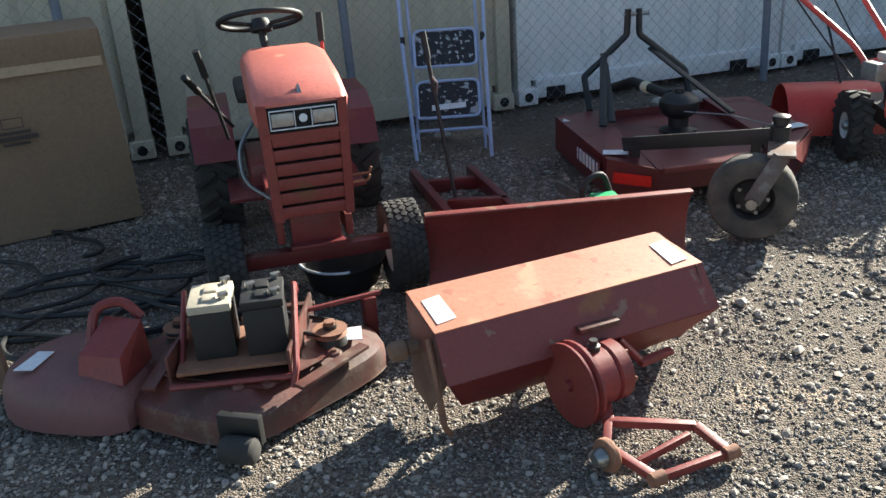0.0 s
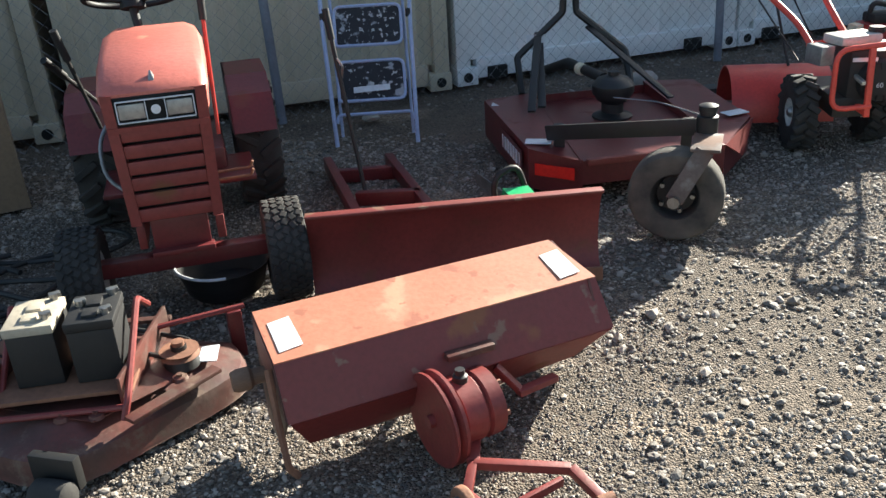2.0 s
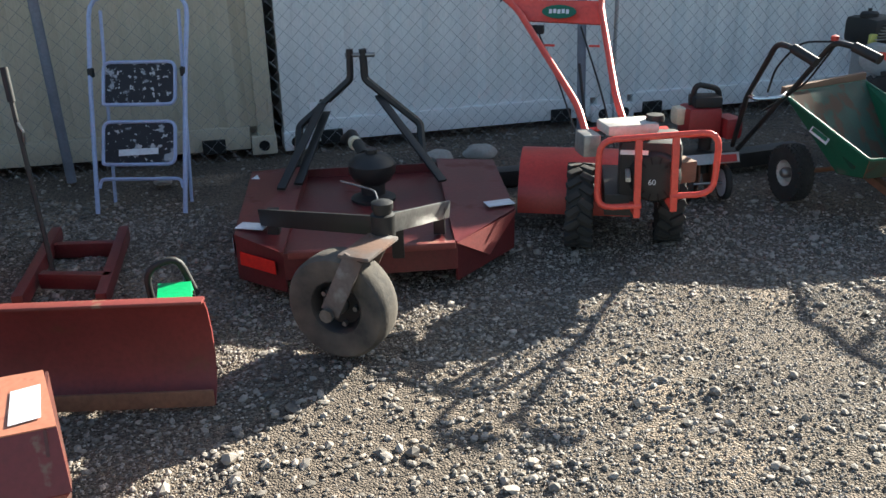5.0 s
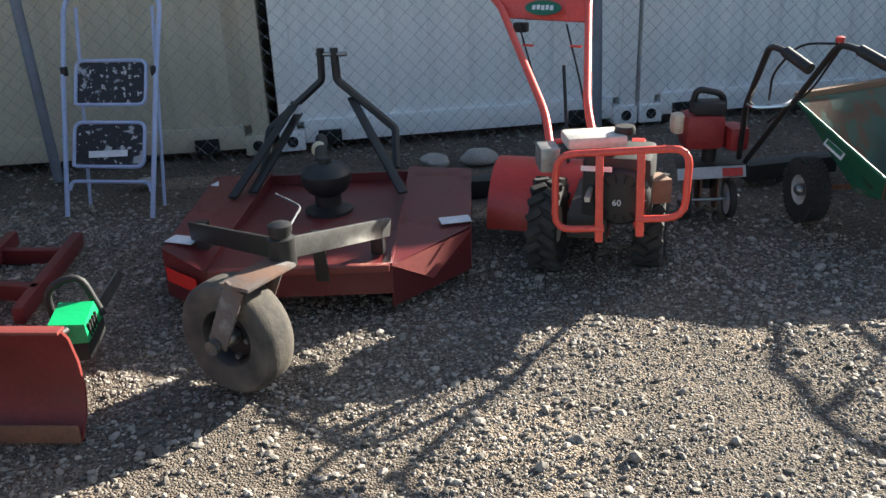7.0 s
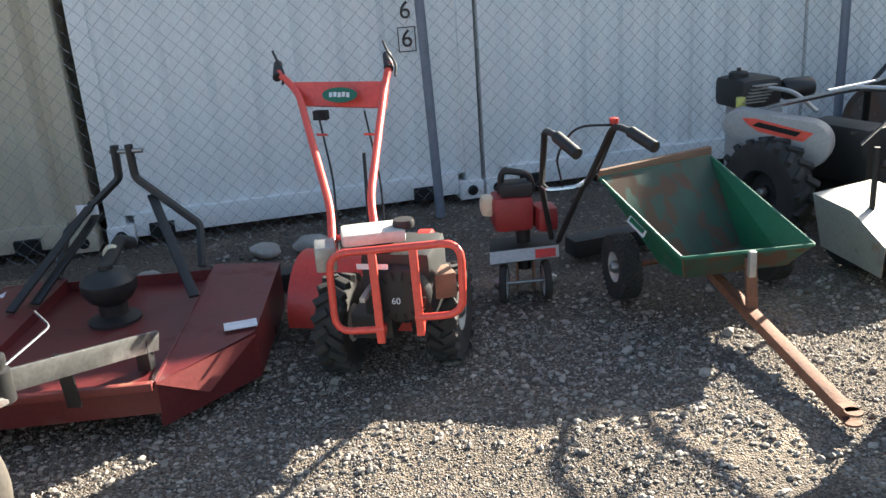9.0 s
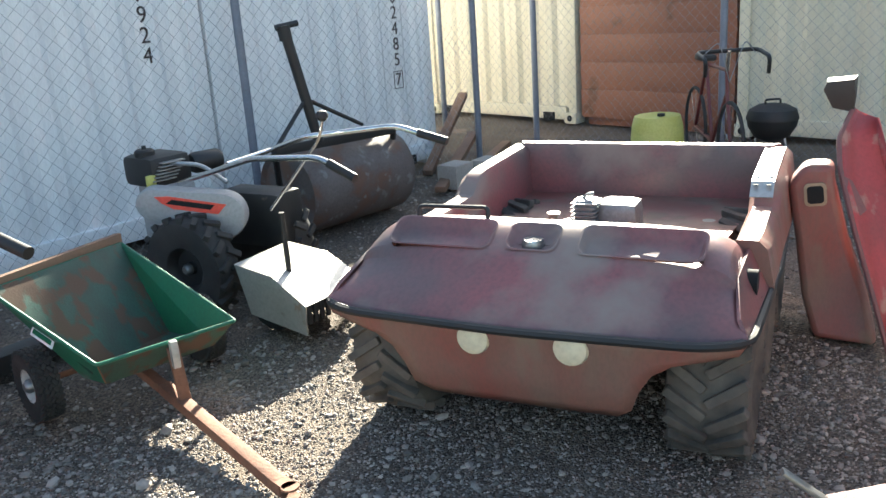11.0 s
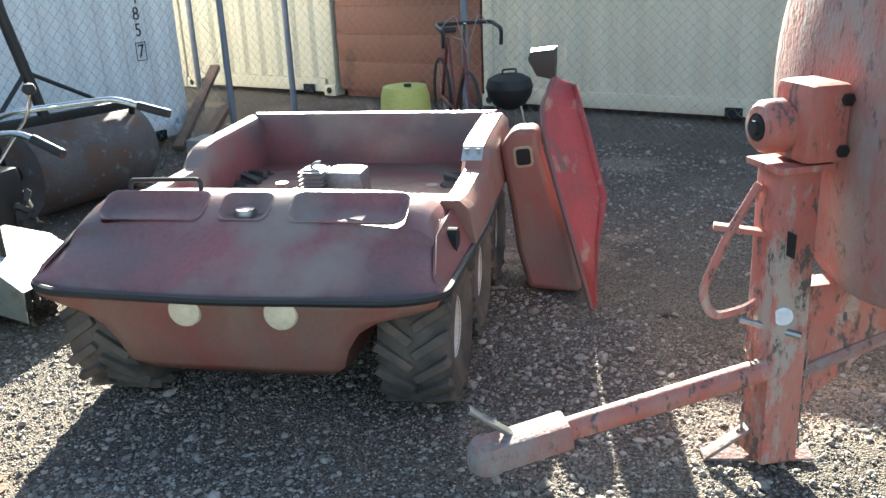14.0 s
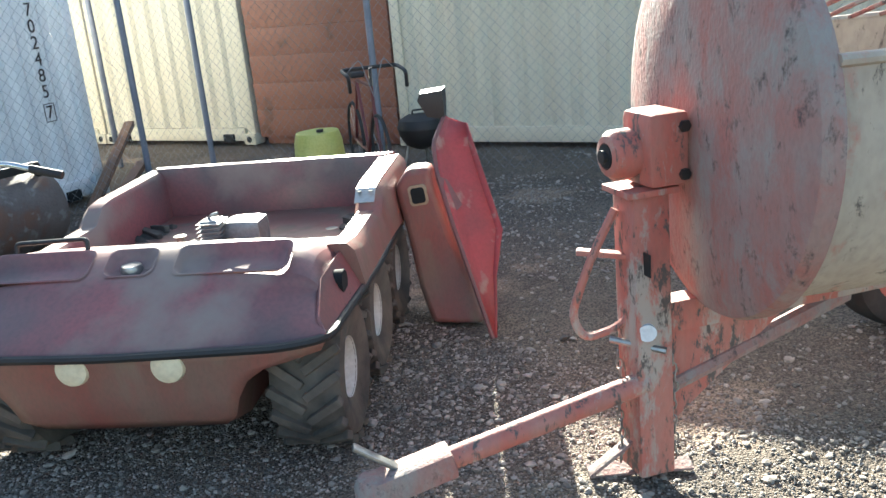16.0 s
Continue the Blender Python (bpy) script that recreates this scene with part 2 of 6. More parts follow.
def solid(name, bm, material, label, category, group="", kind="", smooth=True):
    return tagged(part(name, bm, material, None, "", smooth), label, category, group, kind)


def box(bm, c, size, turn=0.0, bevel=0.0, m=None):
    mm = (m or Matrix.Translation(c) @ Matrix.Rotation(radians(turn), 4, "Z")) @ Matrix.Diagonal((*size, 1))
    vs = bmesh.ops.create_cube(bm, size=1.0, matrix=mm)["verts"]
    if bevel:
        es = list({e for v in vs for e in v.link_edges})
        bmesh.ops.bevel(bm, geom=es, offset=bevel, segments=2, affect="EDGES", profile=0.6)
    return bm


def axes(p, q, up=(0, 0, 1)):
    """A frame at p whose z runs to q."""
    z = (Vector(q) - Vector(p)).normalized()
    u = Vector(up)
    if abs(z.dot(u)) > 0.97:
        u = Vector((0, 1, 0))
    x = u.cross(z).normalized()
    y = z.cross(x)
    m = Matrix((x, y, z)).transposed().to_4x4()
    m.translation = Vector(p)
    return m


def beam(bm, p, q, w, h, bevel=0.004, up=(0, 0, 1)):
    ln = (Vector(q) - Vector(p)).length
    m = axes(p, q, up) @ Matrix.Translation((0, 0, ln / 2))
    return box(bm, None, (w, h, ln), bevel=bevel, m=m)


def rounded(pts, r=0.05, n=4):
    pts = [Vector(p) for p in pts]
    out = [pts[0]]
    for a, b, c in zip(pts, pts[1:], pts[2:]):
        u, v = (a - b), (c - b)
        k = min(r, u.length * 0.45, v.length * 0.45)
        s, e = b + u.normalized() * k, b + v.normalized() * k
        for i in range(n + 1):
            t = i / n
            out.append((1 - t) ** 2 * s + 2 * t * (1 - t) * b + t * t * e)
    return out + [pts[-1]]


def tube(bm, pts, r, seg=8, bend=0.05, cap=True):
    pts = rounded(pts, bend) if bend and len(pts) > 2 else [Vector(p) for p in pts]
    rings, x = [], None
    for i, p in enumerate(pts):
        d = (pts[min(i + 1, len(pts) - 1)] - pts[max(i - 1, 0)]).normalized()
        if x is None:
            x = d.orthogonal().normalized()
        x = (x - d * x.dot(d)).normalized()
        y = d.cross(x)
        rings.append([bm.verts.new(p + (x * math.cos(a) + y * math.sin(a)) * r) for a in [math.tau * k / seg for k in range(seg)]])
    for a, b in zip(rings, rings[1:]):
        for k in range(seg):
            bm.faces.new((a[k], a[(k + 1) % seg], b[(k + 1) % seg], b[k]))
    if cap:
        bm.faces.new(rings[0][::-1])
        bm.faces.new(rings[-1])
    return bm


def lathe(bm, c, axis, profile, seg=32, closed=False):
    """profile: (radius, place along the axis)."""
    m = axes(c, Vector(c) + Vector(axis))
    rings = []
    for r, z in profile:
        rings.append([bm.verts.new(m @ Vector((r * math.cos(a), r * math.sin(a), z))) for a in [math.tau * k / seg for k in range(seg)]])
    pairs = list(zip(rings, rings[1:]))
    if closed:
        pairs.append((rings[-1], rings[0]))
    for a, b in pairs:
        for k in range(seg):
            bm.faces.new((a[k], a[(k + 1) % seg], b[(k + 1) % seg], b[k]))
    if not closed:
        bm.faces.new(rings[0][::-1])
        bm.faces.new(rings[-1])
    return bm


def loft(bm, loops, cap=True):
    rings = [[bm.verts.new(Vector(p)) for p in lp] for lp in loops]
    n = len(rings[0])
    for a, b in zip(rings, rings[1:]):
        for k in range(n):
            bm.faces.new((a[k], a[(k + 1) % n], b[(k + 1) % n], b[k]))
    if cap:
        bm.faces.new(rings[0][::-1])
        bm.faces.new(rings[-1])
    return bm


def sheet(bm, pts, thick, bevel=0.0):
    """A plate with the outline pts and some thickness, grown against its normal."""
    pts = [Vector(p) for p in pts]
    nrm = Vector((0, 0, 0))
    for a, b in zip(pts, pts[1:] + pts[:1]):
        nrm += a.cross(b)
    nrm.normalize()
    return loft(bm, [[p - nrm * thick for p in pts], pts])


def writing(text, m, size, material, parent, name="lettering", depth=0.001):
    cu = bpy.data.curves.new(name, "FONT")
    cu.body, cu.size, cu.extrude, cu.align_x, cu.align_y = text, size, depth, "CENTER", "CENTER"
    tmp = bpy.data.objects.new(name, cu)
    me = bpy.data.meshes.new_from_object(tmp)
    bpy.data.objects.remove(tmp)
    me.transform(m)
    me.materials.append(material)
    ob = new(name, me)
    ob.parent = parent
    if parent.type == "EMPTY":
        ob.matrix_parent_inverse = Matrix.Translation(parent.location).inverted()
    return ob


def facing(p, right, up):
    x, y = Vector(right).normalized(), Vector(up).normalized()
    y = (y - x * x.dot(y)).normalized()
    m = Matrix((x, y, x.cross(y))).transposed().to_4x4()
    m.translation = Vector(p)
    return m


def tyre_profile(R, w, hole):
    h = w / 2
    return [(hole, -h * 0.75), (R * 0.8, -h), (R * 0.93, -h * 0.93), (R * 0.99, -h * 0.7), (R, -h * 0.3), (R, h * 0.3), (R * 0.99, h * 0.7), (R * 0.93, h * 0.93), (R * 0.8, h), (hole, h * 0.75)]


def wheel(parent, c, axis, R, w, hole, rim_mat, name="wheel", tread="none", rubber=None, seg=40):
    """A tyre with its tread and a dished rim; axis points outwards."""
    ax = Vector(axis).normalized()
    bm = lathe(B(), c, ax, tyre_profile(R, w, hole), seg, closed=True)
    m = axes(c, Vector(c) + ax)
    blocks = []
    if tread == "lug":
        for k in range(18):
            for s in (-1, 1):
                a = math.tau * (k + (0.5 if s > 0 else 0)) / 18
                mm = m @ Matrix.Rotation(a, 4, "Z") @ Matrix.Translation((R, 0, s * w * 0.24)) @ Matrix.Rotation(s * 0.6, 4, "X")
                blocks.append(mm @ Matrix.Diagonal((0.035, 0.032, w * 0.56, 1)))
    if tread == "turf":
        for k in range(34):
            for j in range(5):
                a = math.tau * (k + 0.5 * (j % 2)) / 34
                mm = m @ Matrix.Rotation(a, 4, "Z") @ Matrix.Translation((R * (0.995 if 0 < j < 4 else 0.98), 0, (j - 2) * w * 0.185)) @ Matrix.Rotation(0.5 * (1 if j % 2 else -1), 4, "X")
                blocks.append(mm @ Matrix.Diagonal((0.014, 0.026, w * 0.15, 1)))
    t = part(name, bm, rubber or M_rubber, parent)
    if blocks:
        me = mesh_of("tread_block", box(B(), (0, 0, 0), (1, 1, 1), 0, 0.12), rubber or M_rubber)
        for mm in blocks:
            ob = new("tread_block", me)
            ob.parent = t
            ob.matrix_basis = mm
    rim = lathe(B(), c, ax, [(0.001, w * 0.1), (hole * 0.25, w * 0.16), (hole * 0.3, w * 0.05), (hole * 0.8, w * 0.05), (hole * 0.9, w * 0.3), (hole * 1.03, w * 0.39), (hole * 1.03, -w * 0.39), (0.001, -w * 0.3)], 28)
    part("rim", rim, rim_mat, t)
    hub = lathe(B(), Vector(c) + ax * w * 0.1, ax, [(0.03, 0), (0.03, 0.03), (0.018, 0.045), (0.001, 0.047)], 14)
    part("hub", hub, M_steel, t)
    return t


# ---- ground ----
def ground_z(x, y):
    rut = 0.010 * noise.noise((x * 0.9 + y * 2.2, y * 9.0 - x * 3.0, 5.5)) if x > 2.0 and y < 4.2 else 0.0
    return 0.024 * noise.noise((x * 1.5, y * 1.5, 0.3)) + 0.008 * noise.noise((x * 5, y * 5, 2.1)) + 0.004 * noise.noise((x * 13, y * 13, 4.0)) + rut - 0.018


def build_ground():
    def lines(a, b, step, far):
        mid = list(np.arange(a, b + 1e-6, step))
        return [-far, -far / 3, a - 40, a - 12, a - 4] + mid + [b + 4, b + 12, b + 40, far / 3, far]
    xs, ys = lines(-3.5, 9.5, 0.05, 1500), lines(0.5, 9.0, 0.05, 1500)
    vs = [(x, y, ground_z(x, y) if -4 < x < 10 and 0 < y < 9.5 else -0.018) for y in ys for x in xs]
    w = len(xs)
    fs = [(j * w + i, j * w + i + 1, (j + 1) * w + i + 1, (j + 1) * w + i) for j in range(len(ys) - 1) for i in range(w - 1)]
    me = bpy.data.meshes.new("ground")
    me.from_pydata(vs, [], fs)
    me.polygons.foreach_set("use_smooth", [True] * len(fs))
    me.materials.append(M_ground)
    tagged(new("ground", me), "sandy grit yard ground strewn with gravel", "ground", kind="structure")


def build_gravel():
    rng = np.random.default_rng(4)
    ico = bmesh.new()
    bmesh.ops.create_icosphere(ico, subdivisions=1, radius=1.0)
    iv = np.array([v.co[:] for v in ico.verts])
    idx = np.array([[v.index for v in f.verts] for f in ico.faces])
    ico.free()
    near = rng.uniform((-2.6, 1.3), (6.6, 5.6), (46000, 2))
    mid = rng.uniform((-3.2, 5.6), (9.5, 8.6), (14000, 2))
    side = rng.uniform((6.6, 1.3), (10.5, 5.6), (12000, 2))
    pts = np.concatenate([near, mid, side])
    fine = rng.uniform((-2.6, 1.3), (6.6, 5.2), (170000, 2))
    bare = np.array([noise.noise((p[0] * 1.1 + 4, p[1] * 1.1, 3.3)) + 0.5 * noise.noise((p[0] * 5, p[1] * 5, 9.0)) for p in fine])
    fine = fine[bare < 0.22 + 0.25 * rng.random(len(fine))]
    keep = np.array([noise.noise((p[0] * 0.9, p[1] * 0.9, 7.7)) + 0.35 * noise.noise((p[0] * 4, p[1] * 4, 1.0)) > -0.62 + 0.55 * r for p, r in zip(pts, rng.random(len(pts)))])
    pts = pts[keep]
    # the loose stones thin out towards the open yard
    pts = pts[rng.random(len(pts)) < np.clip((pts[:, 1] - 1.25) / 0.6, 0, 1) * np.clip((pts[:, 0] + 3.2) / 0.8, 0, 1)]
    fine = fine[rng.random(len(fine)) < np.clip((fine[:, 1] - 1.25) / 0.6, 0, 1) * np.clip((fine[:, 0] + 2.6) / 0.6, 0, 1)]
    heap(rng, "gravel", pts, iv, idx, 0.0048 + 0.0095 * rng.random(len(pts)) ** 2.4 + 0.014 * rng.random(len(pts)) ** 26, "loose grey and tan river gravel on the ground")
    ov = np.array([(1, 0, 0), (-1, 0, 0), (0, 1, 0), (0, -1, 0), (0, 0, 1), (0, 0, -1)], float)
    of = np.array([(0, 2, 4), (2, 1, 4), (1, 3, 4), (3, 0, 4), (2, 0, 5), (1, 2, 5), (3, 1, 5), (0, 3, 5)])
    heap(rng, "grit", fine, ov, of, 0.0030 + 0.0050 * rng.random(len(fine)) ** 1.5, "fine crushed grit between the larger stones")


def heap(rng, name, pts, iv, idx, rad, label):
    n = len(pts)
    sc = rad[:, None] * np.stack([rng.uniform(0.8, 1.4, n), rng.uniform(0.7, 1.1, n), rng.uniform(0.4, 0.75, n)], 1)
    jig = iv[None] * (1 + rng.uniform(-0.24, 0.24, (n, len(iv), 1)))
    v = jig * sc[:, None, :]
    a = rng.uniform(0, math.tau, n)
    ca, sa = np.cos(a)[:, None], np.sin(a)[:, None]
    tilt = rng.uniform(-0.5, 0.5, n)[:, None]
    x, y, z = v[..., 0], v[..., 1], v[..., 2]
    z = z + x * tilt * 0.6
    vv = np.stack([x * ca - y * sa, x * sa + y * ca, z], -1)
    base = np.array([ground_z(p[0], p[1]) for p in pts])
    vv[..., 0] += pts[:, 0, None]
    vv[..., 1] += pts[:, 1, None]
    vv[..., 2] += (base + sc[:, 2] * 0.45)[:, None]
    faces = (idx[None] + (np.arange(n) * len(iv))[:, None, None]).reshape(-1, 3)
    me = bpy.data.meshes.new(name)
    me.vertices.add(n * len(iv))
    me.vertices.foreach_set("co", vv.reshape(-1))
    me.loops.add(faces.size)
    me.loops.foreach_set("vertex_index", faces.reshape(-1).astype(np.int32))
    me.polygons.add(len(faces))
    me.polygons.foreach_set("loop_start", np.arange(0, faces.size, 3, dtype=np.int32))
    me.update(calc_edges=True)
    me.polygons.foreach_set("use_smooth", [False] * len(faces))
    me.materials.append(M_stone)
    tagged(new(name, me), label, "gravel", kind="stuff")


build_ground()
build_gravel()


# ---- containers ----
def container(p, ang, width, height, depth, material, label, doorlike=False, number=None, boxed=None, cat="container", ribs=None):
    """An end of a shipping container; p is the foot of its end's first corner, ang the way along the end."""
    c, s = math.cos(radians(ang)), math.sin(radians(ang))
    u, v = Vector((c, s, 0)), Vector((-s, c, 0))
    P = Vector((p[0], p[1], 0))

    def at(a, b, z):
        return P + u * a + v * b + Vector((0, 0, z))
    th = thing("shipping_container", P, label, cat, "row of shipping containers")
    # corrugated end, one sheet of trapezoid ribs
    bm = B()
    pitch, dep = 0.270 if ribs is None else ribs, 0.034
    prof, a = [], 0.10
    while a < width - 0.10 - pitch * 0.5:
        prof += [(a, 0.02), (a + pitch * 0.30, 0.02), (a + pitch * 0.5, 0.02 + dep), (a + pitch * 0.80, 0.02 + dep)]
        a += pitch
    prof += [(min(a, width - 0.1), 0.02), (width - 0.1, 0.02)]
    lo, hi = 0.19, height - 0.12
    f0 = [bm.verts.new(at(x, y, lo)) for x, y in prof]
    f1 = [bm.verts.new(at(x, y, hi)) for x, y in prof]
    for i in range(len(prof) - 1):
        bm.faces.new((f0[i], f0[i + 1], f1[i + 1], f1[i]))
    part("end_panel", bm, material, th, smooth=False)
    for a in (0.055, width - 0.055):
        bm = B()
        box(bm, at(a, 0.06, height / 2), (0.11, 0.14, height - 0.26), ang, 0.008)
        part("corner_post", bm, material, th)
    bm = B()
    box(bm, at(width / 2, 0.05, 0.125), (width - 0.32, 0.10, 0.15), ang, 0.008)
    part("bottom_rail", bm, material, th)
    bm = B()
    box(bm, at(width / 2, 0.06, height - 0.06), (width - 0.3, 0.12, 0.12), ang, 0.008)
    part("top_rail", bm, material, th)
    for a in (0.075, width - 0.075):
        for z in (0.075, height - 0.06):
            bm = B()
            box(bm, at(a, 0.05, z), (0.165, 0.18, 0.125), ang, 0.012)
            cs = part("corner_casting", bm, material, th)
            bm = B()
            lathe(bm, at(a, -0.044, z), -v, [(0.036, 0), (0.036, 0.003)], 16)
            part("casting_hole", bm, M_dark, cs)
    for k in (0.26, width - 0.46):
        bm = B()
        box(bm, at(k + 0.06, -0.002, 0.085), (0.15, 0.06, 0.09), ang, 0.004)
        part("fork_pocket", bm, M_dark, th)
    bm = B()
    box(bm, at(width / 2, 0.10 + depth / 2, height / 2 + 0.06), (width - 0.05, depth - 0.03, height - 0.13), ang, 0.02)
    part("body", bm, material, th)
    if number:
        for i, ch in enumerate(number):
            if ch == " ":
                continue
            z = 1.68 - i * 0.135
            m = facing(at(width * 0.82, -0.002 + 0.018, z), u, (0, 0, 1))
            writing(ch, m, 0.155, M_ink, th, "digit", 0.002)
        if boxed:
            z = 1.68 - len(number) * 0.135 - 0.04
            writing(boxed, facing(at(width * 0.82, 0.016, z), u, (0, 0, 1)), 0.155, M_ink, th, "digit", 0.002)
            bm = B()
            for dx, dz, sx, sz in ((-0.055, 0, 0.006, 0.15), (0.055, 0, 0.006, 0.15), (0, 0.075, 0.116, 0.006), (0, -0.075, 0.116, 0.006)):
                box(bm, at(width * 0.82 + dx, 0.016, z + dz), (sx, 0.004, sz), ang)
            part("check_box", bm, M_ink, th)
    return th


WA = 18.0
wc, ws = math.cos(radians(WA)), math.sin(radians(WA))
for i, (num, bx) in enumerate((("3066", "6"), ("7924", None), ("70248", None))):
    k = i * 2.45
    if i == 2:
        num, bx = "702485", "7"
    container((0.66 + wc * k, 6.56 + ws * k), WA, 2.42, 2.44, 5.9, M_whitec, "white corrugated shipping container end with black digits", number=num, boxed=bx)
for k in (0, 1):
    container((0.645 - 2.60 * math.cos(radians(15.5)) * (k + 1), 6.52 - 2.60 * math.sin(radians(15.5)) * (k + 1)), 15.5, 2.56 - 0.06 * k, 2.44, 5.9, M_tan, "weathered tan corrugated shipping container end", number="  50" if k == 0 else None)
# the row across the end of the yard
BA = -78.0
bc, bs = math.cos(radians(BA)), math.sin(radians(BA))
for a, w, m_, lb in ((-2.86, 2.42, M_cream, "cream ribbed shipping container beyond the fence"), (-0.40, 2.42, M_cream, "cream ribbed shipping container beyond the fence"), (3.97, 2.92, M_cream, "cream ribbed shipping container beyond the fence"), (6.94, 2.42, M_cream, "cream ribbed shipping container beyond the fence"), (9.4, 2.42, M_cream, "cream ribbed shipping container beyond the fence")):
    container((9.42 + bc * a, 11.35 + bs * a), BA, w, 2.6, 5.9, m_, lb)


def brown_shed():
    u, v = Vector((bc, bs, 0)), Vector((-bs, bc, 0))
    P = Vector((9.42, 11.35, 0)) + u * 2.05
    th = thing("shed", P, "red-brown shed with wide lapped boards", "shed")
    for k in range(8):
        bm = B()
        z = 0.1 + k * 0.3
        m = facing(P + u * 0.95 + v * 0.03 + Vector((0, 0, z + 0.15)), u, (0, 0, 1)) @ Matrix.Rotation(0.06, 4, "X")
        box(bm, None, (1.86, 0.312, 0.02), bevel=0.003, m=m)
        part("board", bm, M_brown, th)
    bm = B()
    box(bm, P + u * 0.95 + v * 1.2 + Vector((0, 0, 1.25)), (1.8, 2.2, 2.5), BA, 0.02)
    part("body", bm, M_brown, th)


brown_shed()


# ---- chain-link fences ----
def fence(p, ang, length, height, posts, label, lean=()):
    c, s = math.cos(radians(ang)), math.sin(radians(ang))
    u, v = Vector((c, s, 0)), Vector((-s, c, 0))
    P = Vector((p[0], p[1], 0))
    th = thing("chain_link_fence", P, label, "fence")
    bm = B()
    vs, fs = [], []
    w, h, r = 0.047, 0.047, 0.0017
    offs = [u * r + v * 0, u * (-r * 0.5) + v * (r * 0.87), u * (-r * 0.5) - v * (r * 0.87)]
    nz = int(height / h)
    for i in range(int(length / w)):
        for k in range(nz + 1):
            q = P + u * ((i + (k + i) % 2) * w) + v * (0.003 * (1 if k % 2 else -1)) + Vector((0, 0, 0.03 + k * h))
            b0 = len(vs)
            vs += [tuple(q + o) for o in offs]
            if k:
                for j in range(3):
                    fs.append((b0 - 3 + j, b0 - 3 + (j + 1) % 3, b0 + (j + 1) % 3, b0 + j))
    bm.free()
    me = bpy.data.meshes.new("mesh_wire")
    me.from_pydata(vs, [], fs)
    me.materials.append(M_galv)
    ob = new("mesh_wire", me)
    ob.parent = th
    ob.matrix_parent_inverse = Matrix.Translation(P).inverted()
    tagged(ob, "galvanised diamond mesh", kind="stuff")
    for a, ln in posts:
        bm = B()
        f = P + u * a - v * 0.035
        tube(bm, [f, f + u * ln + Vector((0, 0, height + 0.08))], 0.03, 12, 0)
        post = part("post", bm, M_post, th)
        bm = B()
        lathe(bm, f + u * ln + Vector((0, 0, height + 0.08)), (0, 0, 1), [(0.034, -0.03), (0.034, 0.01), (0.02, 0.03), (0.004, 0.036)], 12)
        part("cap", bm, M_galv, post)
    return th


fence((-4.5, 4.74), 17.0, 13.0, 2.0, [(2.35, 0.0), (4.13, -0.05), (7.52, -0.06), (10.4, 0.0), (12.95, 0.0)], "galvanised chain-link fence in front of the containers")
fence((8.35, 10.6), -76.0, 8.2, 2.0, [(0.6, 0), (1.9, 0), (3.9, 0), (8.1, 0)], "galvanised chain-link fence across the end of the yard")


# ---- carton ----
def carton():
    a, b = Vector((-2.75, 4.09, 0)), Vector((-1.69, 4.61, 0))
    u = (b - a).normalized()
    v = Vector((-u.y, u.x, 0))
    th = thing("cardboard_box", (a + b) / 2, "large brown cardboard box with taped top", "box")
    ln, H, D = (b - a).length, 1.05, 0.62
    ang = math.degrees(math.atan2(u.y, u.x))
    bm = B()
    loft(bm, [[a, b, b + v * D, a + v * D], [a + u * 0.03 + v * 0.02 + Vector((0, 0, H * 0.5)), b - u * 0.01 - v * 0.012 + Vector((0, 0, H * 0.5)), b + v * D + Vector((0, 0, H * 0.5)), a + v * D + Vector((0, 0, H * 0.5))],
              [a + Vector((0, 0, H)), b - u * 0.03 + Vector((0, 0, H)), b + v * D + Vector((0, 0, H)), a + v * D + Vector((0, 0, H))]])
    part("body", bm, M_card, th)
    bm = B()
    box(bm, (a + b) / 2 - v * 0.006 - u * 0.02 + Vector((0, 0, H - 0.075)), (ln - 0.04, 0.006, 0.16), ang, 0.002)
    part("flap", bm, M_card, th)
    bm = B()
    box(bm, (a + b) / 2 - v * 0.011 - u * 0.02 + Vector((0, 0, H - 0.16)), (ln - 0.05, 0.002, 0.05), ang)
    part("tape", bm, M_tape, th)
    bm = B()
    for k, (w, h, z) in enumerate(((0.20, 0.016, 0.585), (0.24, 0.022, 0.555), (0.13, 0.014, 0.525))):
        box(bm, a + u * (0.62 + 0.01 * k) - v * 0.021 + Vector((0, 0, z)), (w, 0.003, h), ang)
    for dx, dz, w, h in ((0, 0.025, 0.1, 0.004), (0, -0.025, 0.1, 0.004), (-0.05, 0, 0.004, 0.05), (0.05, 0, 0.004, 0.05)):
        box(bm, a + u * (0.64 + dx) - v * 0.021 + Vector((0, 0, 0.635 + dz)), (w, 0.003, h), ang)
    part("print", bm, M_ink, th, "dark printed lines too worn to read")


carton()


